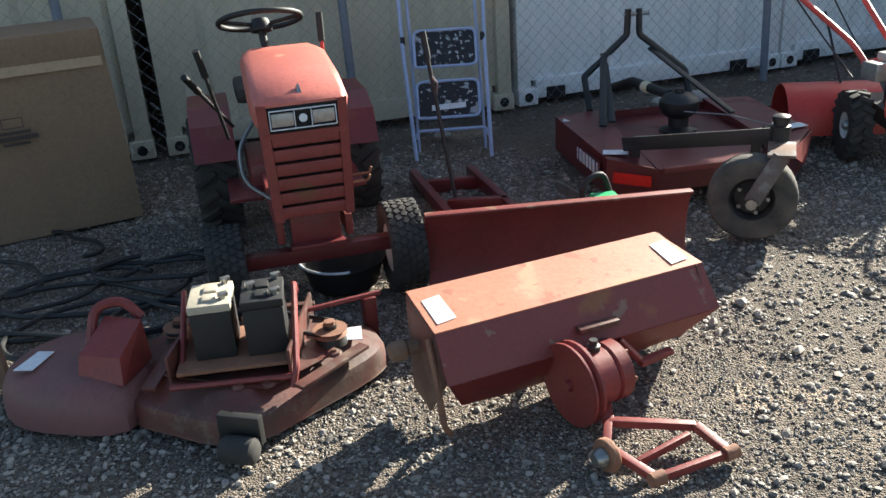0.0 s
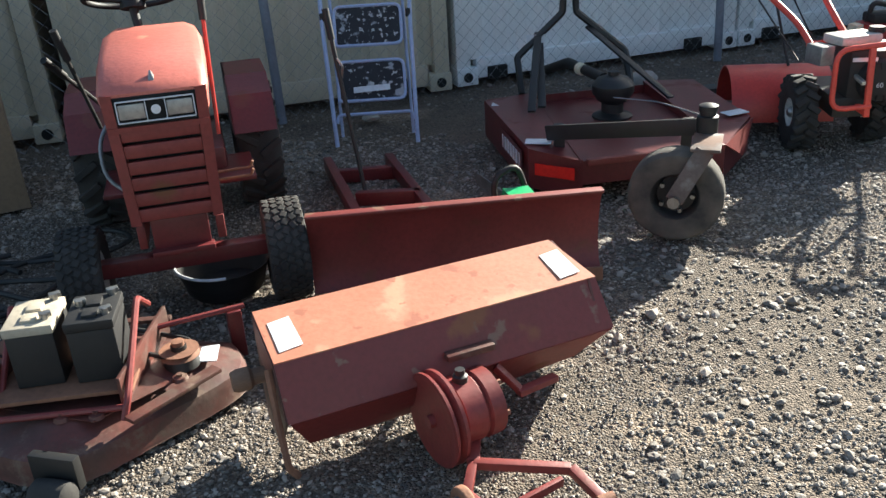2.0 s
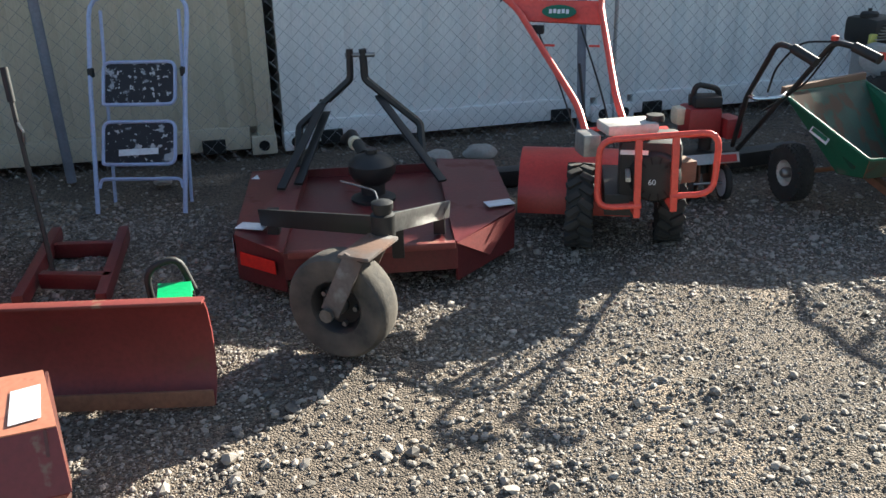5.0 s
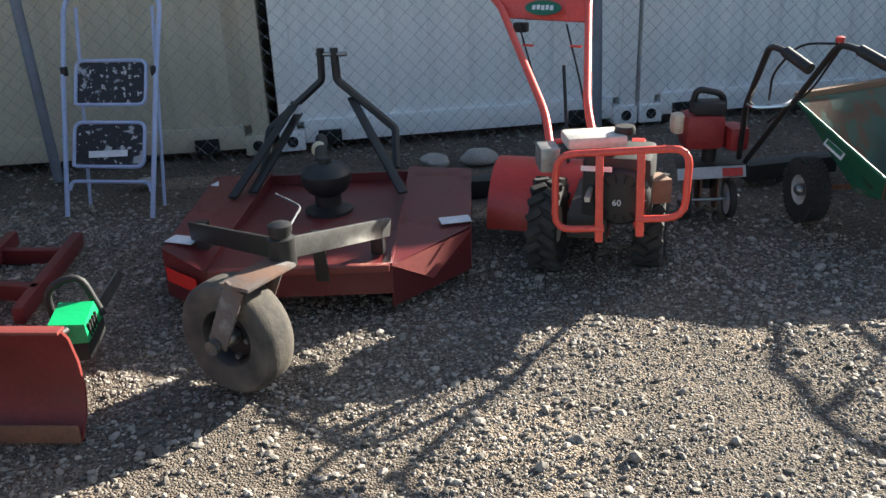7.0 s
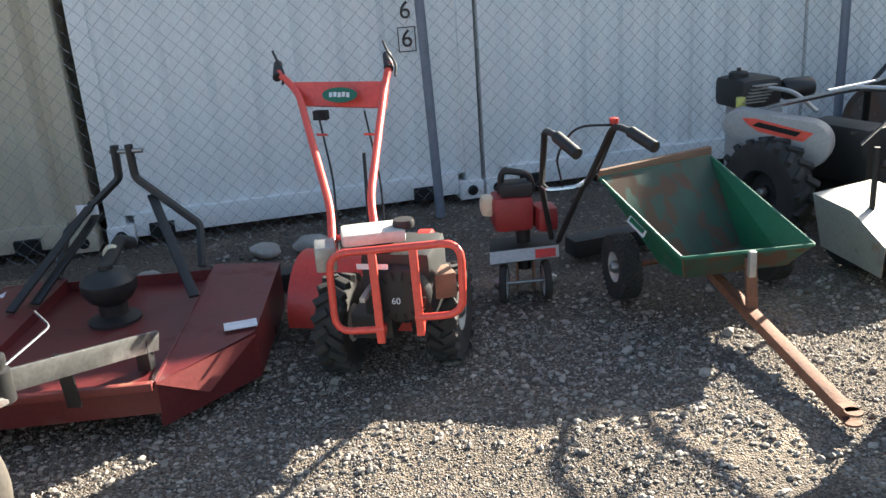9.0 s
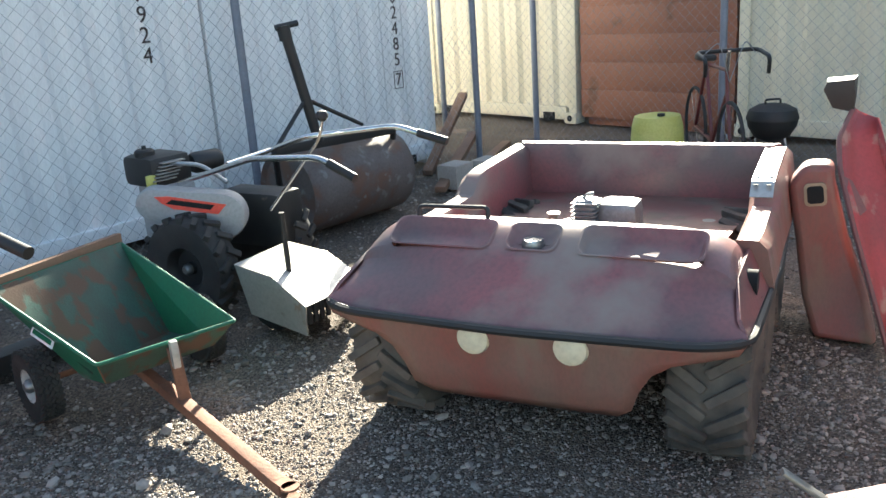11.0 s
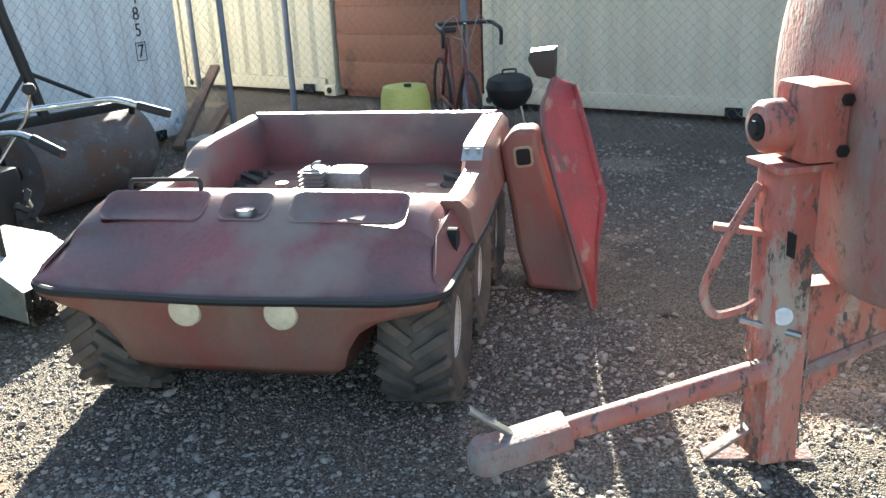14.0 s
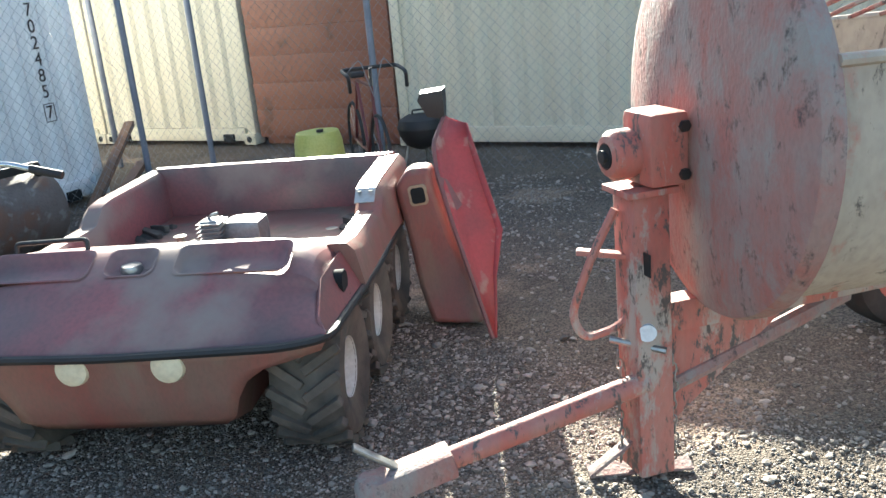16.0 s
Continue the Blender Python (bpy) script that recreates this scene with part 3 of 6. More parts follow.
# ---- step ladder ----
def step_ladder():
    o = Vector((-0.13, 5.31, 0))
    th = thing("step_ladder", o, "pale blue folding step ladder with paint-spattered black treads", "ladder")
    ex, ez = Vector((1, 0, 0)), Vector((0, 0.42, 1)).normalized()

    def at(a, s, out=0.0):
        return o + ex * a + ez * s - Vector((0, 0.9, -0.4)) * out
    bm = tube(B(), [at(0, 0), at(-0.045, 0.75), at(-0.055, 1.21), at(0.50, 1.21), at(0.485, 0.75), at(0.485, 0)], 0.013, 8, 0.12)
    part("front_frame", bm, M_ladder, th)
    for s, h in ((0.27, 0.235), (0.60, 0.235)):
        bm = B()
        tube(bm, [at(0.03, s), at(0.03, s + h), at(0.43, s + h), at(0.43, s), at(0.03, s), at(0.03, s + 0.05)], 0.010, 8, 0.045)
        fr = part("step_frame", bm, M_ladder, th)
        bm = B()
        sheet(bm, [at(0.035, s + 0.006), at(0.425, s + 0.006), at(0.425, s + h - 0.006), at(0.035, s + h - 0.006)], 0.008)
        part("tread", bm, M_step, fr, "black tread spattered with white paint")
    bm = B()
    sheet(bm, [at(0.12, 0.315, .012), at(0.34, 0.325, .012), at(0.34, 0.36, .012), at(0.12, 0.35, .012)], 0.002)
    part("sticker", bm, M_white, th)
    bm = B()
    tube(bm, [at(0.01, 0.14), at(0.02, 0.19), at(0.46, 0.19), at(0.475, 0.14)], 0.010, 8, 0.04)
    part("cross_bar", bm, M_ladder, th)
    for a in (0.0, 0.44):
        bm = B()
        tube(bm, [at(a, 1.12) + Vector((0, 0.03, 0)), Vector((o.x + a + 0.02, o.y + 0.20, 0.0))], 0.010, 8, 0)
        part("rear_leg", bm, M_ladder, th)
    for a in (-0.04, 0.475):
        bm = B()
        box(bm, at(a, 0.78), (0.03, 0.035, 0.05), 0, 0.006)
        part("hinge", bm, M_black, th)


step_ladder()


# ---- garden tractor ----
def garden_tractor():
    O = Vector((-0.526, 3.311, 0))
    c, s = 0.97, 0.243
    u, v = Vector((c, s, 0)), Vector((-s, c, 0))
    th = thing("garden_tractor", O, "faded red garden tractor with slatted grille and black steering wheel", "tractor")

    def at(x, y, z):
        return O + u * x + v * y + Vector((0, 0, z))

    def ring(y, w0, w1, z0, z1, r=0.05, dz=0.0):
        return [at(-w0, y + dz, z0), at(w0, y + dz, z0), at(w1, y, z1 - r), at(w1 - r * 0.3, y, z1 - r * 0.35), at(w1 - r, y, z1), at(-w1 + r, y, z1), at(-w1 + r * 0.3, y, z1 - r * 0.35), at(-w1, y, z1 - r)]
    hood = part("hood", loft(B(), [ring(-0.13, 0.16, 0.172, 0.80, 0.905, 0.022), ring(-0.10, 0.165, 0.182, 0.80, 0.932, 0.032), ring(0.12, 0.175, 0.188, 0.78, 0.985, 0.042), ring(0.40, 0.178, 0.188, 0.76, 1.02, 0.05), ring(0.58, 0.175, 0.182, 0.76, 1.01, 0.055), ring(0.64, 0.165, 0.165, 0.78, 0.97, 0.06)]), M_hood, th, "sun-faded pinkish red hood")
    bm = B()
    loft(bm, [[at(-0.012, -0.10, 0.925), at(0.012, -0.10, 0.925), at(0.012, -0.05, 0.935), at(-0.012, -0.05, 0.935)], [at(-0.002, -0.085, 0.965), at(0.002, -0.085, 0.965), at(0.002, -0.06, 0.96), at(-0.002, -0.06, 0.96)]])
    part("ornament", bm, M_steel, hood)
    # grille: frame and slats with open gaps
    W = 0.165
    g = part("grille_frame", loft(B(), [[at(-W, -0.14, 0.775), at(W, -0.14, 0.775), at(W, -0.02, 0.775), at(-W, -0.02, 0.775)], [at(-W, -0.14, 0.795), at(W, -0.14, 0.795), at(W, -0.02, 0.795), at(-W, -0.02, 0.795)]]), M_red, th)
    for x in (-1, 1):
        bm = B()
        loft(bm, [[at(x * 0.158, -0.135, 0.44), at(x * 0.122, -0.142, 0.44), at(x * 0.122, -0.02, 0.44), at(x * 0.158, -0.02, 0.44)], [at(x * 0.172, -0.13, 0.905), at(x * 0.135, -0.14, 0.905), at(x * 0.135, -0.02, 0.905), at(x * 0.172, -0.02, 0.905)]])
        part("side_rail", bm, M_red, g)
    for k in range(6):
        z = 0.475 + k * 0.058
        w = 0.125 + k * 0.001
        bm = B()
        box(bm, at(0, -0.128, z), (2 * w, 0.02, 0.047), math.degrees(math.atan2(s, c)), 0.006)
        part("slat", bm, M_red, g)
    # added black sheet that paints the shade seen between the slats
    bm = B()
    box(bm, at(0, -0.10, 0.62), (0.25, 0.01, 0.36), math.degrees(math.atan2(s, c)))
    part("backing", bm, M_dark, g)
    bm = B()
    box(bm, at(0, -0.118, 0.845), (0.27, 0.03, 0.10), math.degrees(math.atan2(s, c)), 0.004)
    hl = part("headlight_panel", bm, M_dark, th)
    ta = math.degrees(math.atan2(s, c))
    for x in (-0.078, 0.078):
        bm = B()
        box(bm, at(x, -0.137, 0.845), (0.085, 0.008, 0.052), ta, 0.006)
        part("headlight", bm, M_alu, hl)
    bm = B()
    for dx, dz, w, h in ((0, 0.036, 0.25, 0.004), (0, -0.036, 0.25, 0.004), (-0.125, 0, 0.004, 0.072), (0.125, 0, 0.004, 0.072), (-0.032, 0, 0.003, 0.072), (0.032, 0, 0.003, 0.072)):
        box(bm, at(dx, -0.139, 0.845 + dz), (w, 0.006, h), ta)
    part("trim", bm, M_white, hl)
    bm = lathe(B(), at(0, -0.137, 0.845), -v, [(0.016, 0), (0.016, 0.003), (0.006, 0.005)], 14)
    part("badge", bm, M_white, hl)
    # engine, frame, axle
    bm = B()
    box(bm, at(0, 0.22, 0.58), (0.27, 0.42, 0.36), ta, 0.02)
    part("engine", bm, M_blackpaint, th)
    for x in (-0.14, 0.14):
        bm = B()
        beam(bm, at(x, -0.05, 0.36), at(x, 1.3, 0.36), 0.03, 0.09)
        part("frame_rail", bm, M_red, th)
    bm = B()
    beam(bm, at(-0.33, 0, 0.24), at(0.33, 0, 0.24), 0.06, 0.06)
    part("front_axle", bm, M_maroon, th)
    bm = B()
    box(bm, at(0, -0.07, 0.37), (0.20, 0.04, 0.13), ta, 0.006)
    box(bm, at(0, -0.10, 0.315), (0.22, 0.05, 0.02), ta, 0.004)
    part("hitch_plate", bm, M_maroon, th)
    for x in (-0.37, 0.37):
        wheel(th, at(x, 0.03, 0.195), u * (1 if x > 0 else -1), 0.195, 0.155, 0.1, M_rim, "front_wheel", "turf")
    for x in (-0.37, 0.37):
        wheel(th, at(x, 1.22, 0.285), u * (1 if x > 0 else -1), 0.285, 0.22, 0.155, M_rim, "rear_wheel", "lug")
    for x in (-1, 1):
        bm = B()
        lo = [at(x * 0.26, 0.86, 0.44), at(x * 0.26, 0.95, 0.60), at(x * 0.26, 1.12, 0.66), at(x * 0.26, 1.45, 0.66), at(x * 0.26, 1.58, 0.5)]
        hi = [at(x * 0.46, 0.86, 0.44), at(x * 0.46, 0.95, 0.60), at(x * 0.46, 1.12, 0.66), at(x * 0.46, 1.45, 0.66), at(x * 0.46, 1.58, 0.5)]
        for a in range(4):
            sheet(bm, [lo[a], hi[a], hi[a + 1], lo[a + 1]] if x > 0 else [hi[a], lo[a], lo[a + 1], hi[a + 1]], 0.006)
        sheet(bm, lo + [at(x * 0.26, 1.3, 0.36)], 0.006)
        part("fender", bm, M_maroon, th)
    bm = B()
    box(bm, at(0, 0.95, 0.36), (0.42, 0.5, 0.16), ta, 0.03)
    part("transmission", bm, M_maroon, th)
    bm = B()
    box(bm, at(0, 1.28, 0.70), (0.42, 0.40, 0.08), ta, 0.03)
    part("seat", bm, M_black, th)
    for x in (-0.24, 0.24):
        bm = B()
        box(bm, at(x, 0.72, 0.33), (0.16, 0.36, 0.02), ta, 0.005)
        part("foot_rest", bm, M_maroon, th)
    # steering wheel
    C = at(-0.06, 0.72, 1.11)
    n = (Vector((0, 0, 1)) - v * -0.35).normalized()
    bm = B()
    m = axes(C, C + n)
    pts = [m @ Vector((0.185 * math.cos(a), 0.185 * math.sin(a), 0)) for a in [math.tau * k / 40 for k in range(41)]]
    tube(bm, pts, 0.013, 10, 0)
    sw = part("steering_wheel", bm, M_black, th)
    for a in (0.2, 2.94, 4.71):
        bm = B()
        beam(bm, C - n * 0.025, m @ Vector((0.18 * math.cos(a), 0.18 * math.sin(a), 0)), 0.035, 0.012, up=n)
        part("spoke", bm, M_black, sw)
    part("hub", lathe(B(), C - n * 0.05, n, [(0.05, 0), (0.05, 0.03), (0.035, 0.055), (0.001, 0.06)], 20), M_black, sw)
    bm = tube(B(), [C - n * 0.05, at(-0.03, 0.58, 0.80)], 0.018, 10, 0)
    part("steering_column", bm, M_black, th)
    bm = B()
    box(bm, at(0, 0.66, 0.80), (0.30, 0.04, 0.30), ta, 0.02)
    part("dashboard", bm, M_maroon, th)
    for p, q in ((at(0.19, 0.62, 0.52), at(0.21, 0.72, 1.12)), (at(-0.28, 0.66, 0.60), at(-0.36, 0.55, 1.03)), (at(-0.25, 0.9, 0.60), at(-0.43, 0.62, 0.91))):
        bm = tube(B(), [p, q], 0.009, 8, 0)
        lv = part("lever", bm, M_orangered if p == at(0.19, 0.62, 0.52) else M_blackpaint, th)
        bm = tube(B(), [Vector(q) - (Vector(q) - Vector(p)).normalized() * 0.13, q], 0.016, 10, 0)
        part("grip", bm, M_black, lv)
    for y, z in ((0.25, 0.47), (0.30, 0.42)):
        bm = tube(B(), [at(0.14, y, z), at(0.29, y - 0.02, z + 0.01), at(0.30, y - 0.02, z + 0.035)], 0.006, 6, 0.01)
        part("pedal", bm, M_rustbar, th)
    bm = tube(B(), [at(-0.17, 0.3, 0.75), at(-0.25, 0.25, 0.66), at(-0.25, 0.2, 0.52), at(-0.15, 0.15, 0.45)], 0.008, 8, 0.06)
    part("hose", bm, M_galv, th)


garden_tractor()


def oil_pan():
    c = (-0.45, 3.50, 0.0)
    th = thing("drain_pan", c, "round black pan with a pale wire handle under the tractor", "pan")
    part("pan", lathe(B(), c, (0, 0, 1), [(0.14, 0.003), (0.165, 0.06), (0.185, 0.125), (0.192, 0.128), (0.18, 0.12), (0.155, 0.02), (0.001, 0.015)], 36), M_black, th)
    pts = [(c[0] + 0.19 * math.cos(a), c[1] + 0.19 * math.sin(a), 0.132) for a in [radians(x) for x in range(185, 295, 10)]]
    part("handle", tube(B(), pts, 0.006, 8, 0), M_white, th)


oil_pan()


# ---- plough blade ----
def plough_blade():
    L, R = Vector((-0.07, 3.33, 0)), Vector((1.06, 3.41, 0))
    u = (R - L).normalized()
    v = Vector((-u.y, u.x, 0))
    th = thing("plough_blade", (L + R) / 2, "long curved dark red steel plough blade standing on edge", "plough blade")
    prof = [(-0.05, 0.0), (0.0, 0.06), (0.025, 0.14), (0.02, 0.24), (-0.005, 0.33), (-0.03, 0.365)]
    loops = []
    for P, sh in ((L, 0.0), (R, 0.0)):
        f = [P + v * y + Vector((0, 0, z)) for y, z in prof]
        b = [P + v * (y + 0.012) + Vector((0, 0, z)) for y, z in reversed(prof)]
        loops.append(f + b)
    part("mouldboard", loft(B(), loops), M_red, th)
    bm = B()
    beam(bm, L + v * -0.028 + Vector((0, 0, 0.372)), R + v * -0.028 + Vector((0, 0, 0.372)), 0.045, 0.012)
    part("top_flange", bm, M_house, th)
    bm = B()
    beam(bm, L + v * -0.055 + Vector((0, 0, 0.03)), R + v * -0.055 + Vector((0, 0, 0.03)), 0.012, 0.06)
    part("cutting_edge", bm, M_rustbar, th)
    for k in (0.3, 0.8):
        bm = B()
        beam(bm, L + u * k + v * 0.03 + Vector((0, 0, 0.1)), L + u * k + v * 0.10 + Vector((0, 0, 0.01)), 0.05, 0.02)
        part("bracket", bm, M_red, th)


plough_blade()


# ---- tiller attachment with pulley ----
def tiller_attachment():
    A = Vector((-0.127, 2.517, 0))
    e, f = Vector((0.928, 0.372, 0)), Vector((-0.372, 0.928, 0))
    th = thing("tiller_attachment", A + e * 0.5, "red tiller housing with sun-bleached top and belt pulley", "tiller attachment")

    def at(x, y, z):
        return A + e * x + f * y + Vector((0, 0, z))
    prof = [(0.0, 0.40), (-0.215, 0.355), (-0.30, 0.215), (-0.16, 0.045), (-0.13, 0.035), (-0.01, 0.37)]
    a, b = 0.0, 1.0
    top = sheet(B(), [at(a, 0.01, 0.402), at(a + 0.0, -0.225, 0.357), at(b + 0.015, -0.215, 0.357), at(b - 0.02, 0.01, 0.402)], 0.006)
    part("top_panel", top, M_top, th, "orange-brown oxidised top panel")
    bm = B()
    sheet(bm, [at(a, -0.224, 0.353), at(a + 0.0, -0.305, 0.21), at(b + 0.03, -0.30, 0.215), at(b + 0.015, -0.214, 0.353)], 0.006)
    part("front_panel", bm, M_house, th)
    bm = B()
    sheet(bm, [at(a + 0.005, -0.304, 0.207), at(a + 0.06, -0.26, 0.10), at(a + 0.25, -0.18, 0.035), at(b - 0.28, -0.165, 0.035), at(b - 0.05, -0.2, 0.08), at(b + 0.025, -0.30, 0.212)], 0.006)
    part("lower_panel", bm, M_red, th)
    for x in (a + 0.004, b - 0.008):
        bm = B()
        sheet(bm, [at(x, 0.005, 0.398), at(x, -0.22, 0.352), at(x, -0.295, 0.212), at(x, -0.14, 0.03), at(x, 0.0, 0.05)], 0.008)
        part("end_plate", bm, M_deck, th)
    bm = tube(B(), [at(-0.015, -0.2, 0.33), at(-0.02, -0.27, 0.2), at(-0.015, -0.29, 0.06), at(0.01, -0.28, 0.02)], 0.011, 6, 0.05)
    part("edge_strip", bm, M_rustbar, th)
    bm = lathe(B(), at(-0.10, -0.07, 0.24), e, [(0.028, 0), (0.034, 0.015), (0.034, 0.05), (0.024, 0.06), (0.024, 0.12)], 16)
    part("shaft_end", bm, M_wood, th)
    for x0, lw in ((0.025, 0.07), (0.905, 0.075)):
        bm = B()
        sheet(bm, [at(x0, -0.19, 0.3664), at(x0 + lw, -0.18, 0.3683), at(x0 + lw - 0.005, -0.05, 0.393), at(x0, -0.06, 0.391)], 0.001)
        part("label", bm, M_white, th)
    # rotor with blades under the housing
    bm = tube(B(), [at(0.04, -0.09, 0.14), at(0.96, -0.09, 0.14)], 0.025, 10, 0)
    part("rotor", bm, M_rustbar, th)
    for k in range(10):
        bm = B()
        an = k * 1.1
        y, z = math.cos(an) * 0.11, math.sin(an) * 0.11
        beam(bm, at(0.08 + k * 0.092, -0.09, 0.14), at(0.08 + k * 0.092, -0.09 + y, 0.14 + z), 0.03, 0.01)
        part("tine", bm, M_rustbar, th)
    # gearbox and pulley
    part("filler_cap", lathe(B(), at(0.475, -0.37, 0.235), (0, 0, 1), [(0.022, 0), (0.022, 0.02), (0.014, 0.024), (0.014, 0.04)], 10), M_blackpaint, th)
    bm = B()
    beam(bm, at(0.47, -0.287, 0.268), at(0.62, -0.287, 0.268), 0.035, 0.02)
    part("bracket", bm, M_deck, th)
    pc = at(0.385, -0.38, 0.142)
    ax = (-e + f * -0.12).normalized()
    gb = part("gearbox", lathe(B(), pc - ax * 0.045, -ax, [(0.03, 0), (0.085, 0.002), (0.098, 0.012), (0.098, 0.075), (0.09, 0.085), (0.10, 0.092), (0.10, 0.135), (0.07, 0.15), (0.001, 0.152)], 28), M_red, th)
    for k in range(6):
        a = math.tau * k / 6
        m = axes(pc - ax * 0.045, pc - ax * 1.0)
        part("bolt", lathe(B(), m @ Vector((0.088 * math.cos(a), 0.088 * math.sin(a), 0.125)), -ax, [(0.008, 0), (0.008, 0.024)], 6), M_rustbar, gb)
    bm = B()
    beam(bm, at(0.50, -0.36, 0.13), at(0.56, -0.22, 0.20), 0.10, 0.09)
    part("gearbox_neck", bm, M_red, th)
    pul = part("pulley", lathe(B(), pc, ax, [(0.138, -0.034), (0.138, -0.024), (0.118, -0.012), (0.138, -0.002), (0.138, 0.006), (0.128, 0.008), (0.116, 0.003), (0.02, 0.003), (0.018, 0.02), (0.001, 0.02)], 48), M_red, th)
    bm = tube(B(), [pc - ax * 0.02, at(0.50, -0.36, 0.14)], 0.02, 10, 0)
    part("pulley_shaft", bm, M_steel, pul)
    # hitch frame on the ground
    z = 0.03
    P1, P2, P3, P4 = Vector((0.47, 2.20, 0.07)), Vector((0.73, 2.17, 0.055)), Vector((0.80, 2.06, z)), Vector((0.56, 1.965, z))
    P5 = Vector((0.445, 2.10, 0.05))
    for p, q, w in ((P1, P2, 0.026), (P2, P3, 0.028), (P3, P4, 0.02), (P5, P4, 0.026), (Vector((0.52, 2.03, 0.04)), Vector((0.70, 2.13, 0.05)), 0.017), (at(0.55, -0.30, 0.08), P1, 0.036), (P1, P5, 0.026)):
        bm = B()
        beam(bm, p, q, w, 0.026)
        part("frame_bar", bm, M_red, th)
    for p in (P3, P4):
        part("pin_boss", lathe(B(), p - e * 0.02, e, [(0.022, 0), (0.022, 0.045)], 12), M_rustbar, th)
    wheel(th, (0.438, 2.06, 0.052), ax, 0.052, 0.03, 0.018, M_rustbar, "idler_wheel", rubber=M_rustbar, seg=24)
    bm = B()
    beam(bm, at(0.66, -0.36, 0.13), at(0.80, -0.34, 0.13), 0.03, 0.02)
    beam(bm, at(0.62, -0.30, 0.2), at(0.68, -0.36, 0.12), 0.025, 0.02)
    part("lever", bm, M_red, th)


tiller_attachment()


# ---- mower deck with batteries ----
def mower_deck():
    O = Vector((-0.8, 2.65, 0))
    th = thing("mower_deck", O, "rusty red mower deck with side chute and lift frame", "mower deck")

    def shell(pts, levels, cx, cy):
        loops = []
        for k, z in levels:
            loops.append([(cx + (x - cx) * k, cy + (y - cy) * k, z) for x, y in pts])
        return loft(B(), loops)

    def smooth(pts, n=3):
        out = []
        for i in range(len(pts)):
            p0, p1, p2, p3 = [Vector(pts[(i + k) % len(pts)]) for k in (-1, 0, 1, 2)]
            for j in range(n):
                t = j / n
                out.append(tuple(0.5 * (2 * p1 + (p2 - p0) * t + (2 * p0 - 5 * p1 + 4 * p2 - p3) * t * t + (3 * p1 - p0 - 3 * p2 + p3) * t ** 3)))
        return out
    main = smooth([(-1.08, 2.47), (-0.92, 2.37), (-0.76, 2.30), (-0.62, 2.31), (-0.46, 2.46), (-0.285, 2.64), (-0.235, 2.76), (-0.29, 2.90), (-0.40, 2.93), (-0.55, 3.00), (-0.80, 3.02), (-1.10, 2.98), (-1.18, 2.72)])
    part("deck", shell(main, ((1.01, 0.012), (1.0, 0.02), (0.995, 0.065), (0.97, 0.09), (0.92, 0.10), (0.78, 0.118), (0.70, 0.14), (0.6, 0.15), (0.3, 0.155)), -0.75, 2.66), M_deck, th)
    chute = smooth([(-1.08, 2.42), (-1.30, 2.42), (-1.50, 2.50), (-1.60, 2.66), (-1.57, 2.82), (-1.42, 2.94), (-1.20, 2.92), (-1.04, 2.70)])
    part("chute", shell(chute, ((1.0, 0.010), (0.995, 0.05), (0.965, 0.095), (0.90, 0.13), (0.78, 0.155), (0.5, 0.172), (0.2, 0.178)), -1.30, 2.68), M_chute, th, "dusty faded discharge chute")
    bm = B()
    sheet(bm, [(-1.50, 2.58, 0.179), (-1.43, 2.57, 0.18), (-1.40, 2.69, 0.183), (-1.46, 2.70, 0.182)], 0.003)
    part("label", bm, M_white, th)
    bm = B()
    sheet(bm, [(-0.37, 2.70, 0.146), (-0.31, 2.70, 0.144), (-0.32, 2.80, 0.144), (-0.375, 2.79, 0.146)], 0.003)
    part("label", bm, M_white, th)
    # belt cover: a wedge box with a sunlit slope
    bm = B()
    loft(bm, [[(-1.26, 2.53, 0.17), (-1.09, 2.47, 0.15), (-1.05, 2.66, 0.15), (-1.22, 2.72, 0.17)], [(-1.25, 2.55, 0.235), (-1.10, 2.51, 0.235), (-1.06, 2.66, 0.30), (-1.20, 2.71, 0.30)]])
    part("belt_cover", bm, M_red, th)
    bm = tube(B(), [(-1.25, 2.66, 0.22), (-1.24, 2.72, 0.33), (-1.14, 2.74, 0.345), (-1.08, 2.72, 0.28)], 0.018, 8, 0.05)
    part("spring_arm", bm, M_red, th)
    # carrier frame
    for x in (-0.93, -0.53):
        bm = B()
        beam(bm, (x, 2.46, 0.20), (x + 0.02, 2.90, 0.20), 0.012, 0.10)
        part("side_plate", bm, M_deck, th)
    bm = B()
    box(bm, (-0.72, 2.62, 0.188), (0.40, 0.30, 0.014), 6, 0.003)
    part("carrier_plate", bm, M_rustbar, th)
    bm = tube(B(), [(-0.52, 2.42, 0.135), (-0.505, 2.44, 0.19), (-0.535, 2.75, 0.36), (-0.56, 2.90, 0.26)], 0.011, 8, 0.03)
    part("lift_rod", bm, M_red, th)
    for p, q in (((-0.53, 2.8, 0.22), (-0.25, 2.92, 0.22)), ((-0.92, 2.42, 0.16), (-0.52, 2.44, 0.165)), ((-0.9, 2.5, 0.17), (-0.92, 2.74, 0.36))):
        bm = tube(B(), [p, q], 0.010, 8, 0)
        part("link_rod", bm, M_red, th)
    for x, y in ((-0.44, 2.80), (-0.40, 2.60), (-0.70, 2.43), (-0.60, 2.43)):
        part("bolt", lathe(B(), (x, y, 0.145), (0, 0, 1), [(0.026, 0), (0.022, 0.012), (0.01, 0.014), (0.01, 0.022)], 10), M_deck, th)
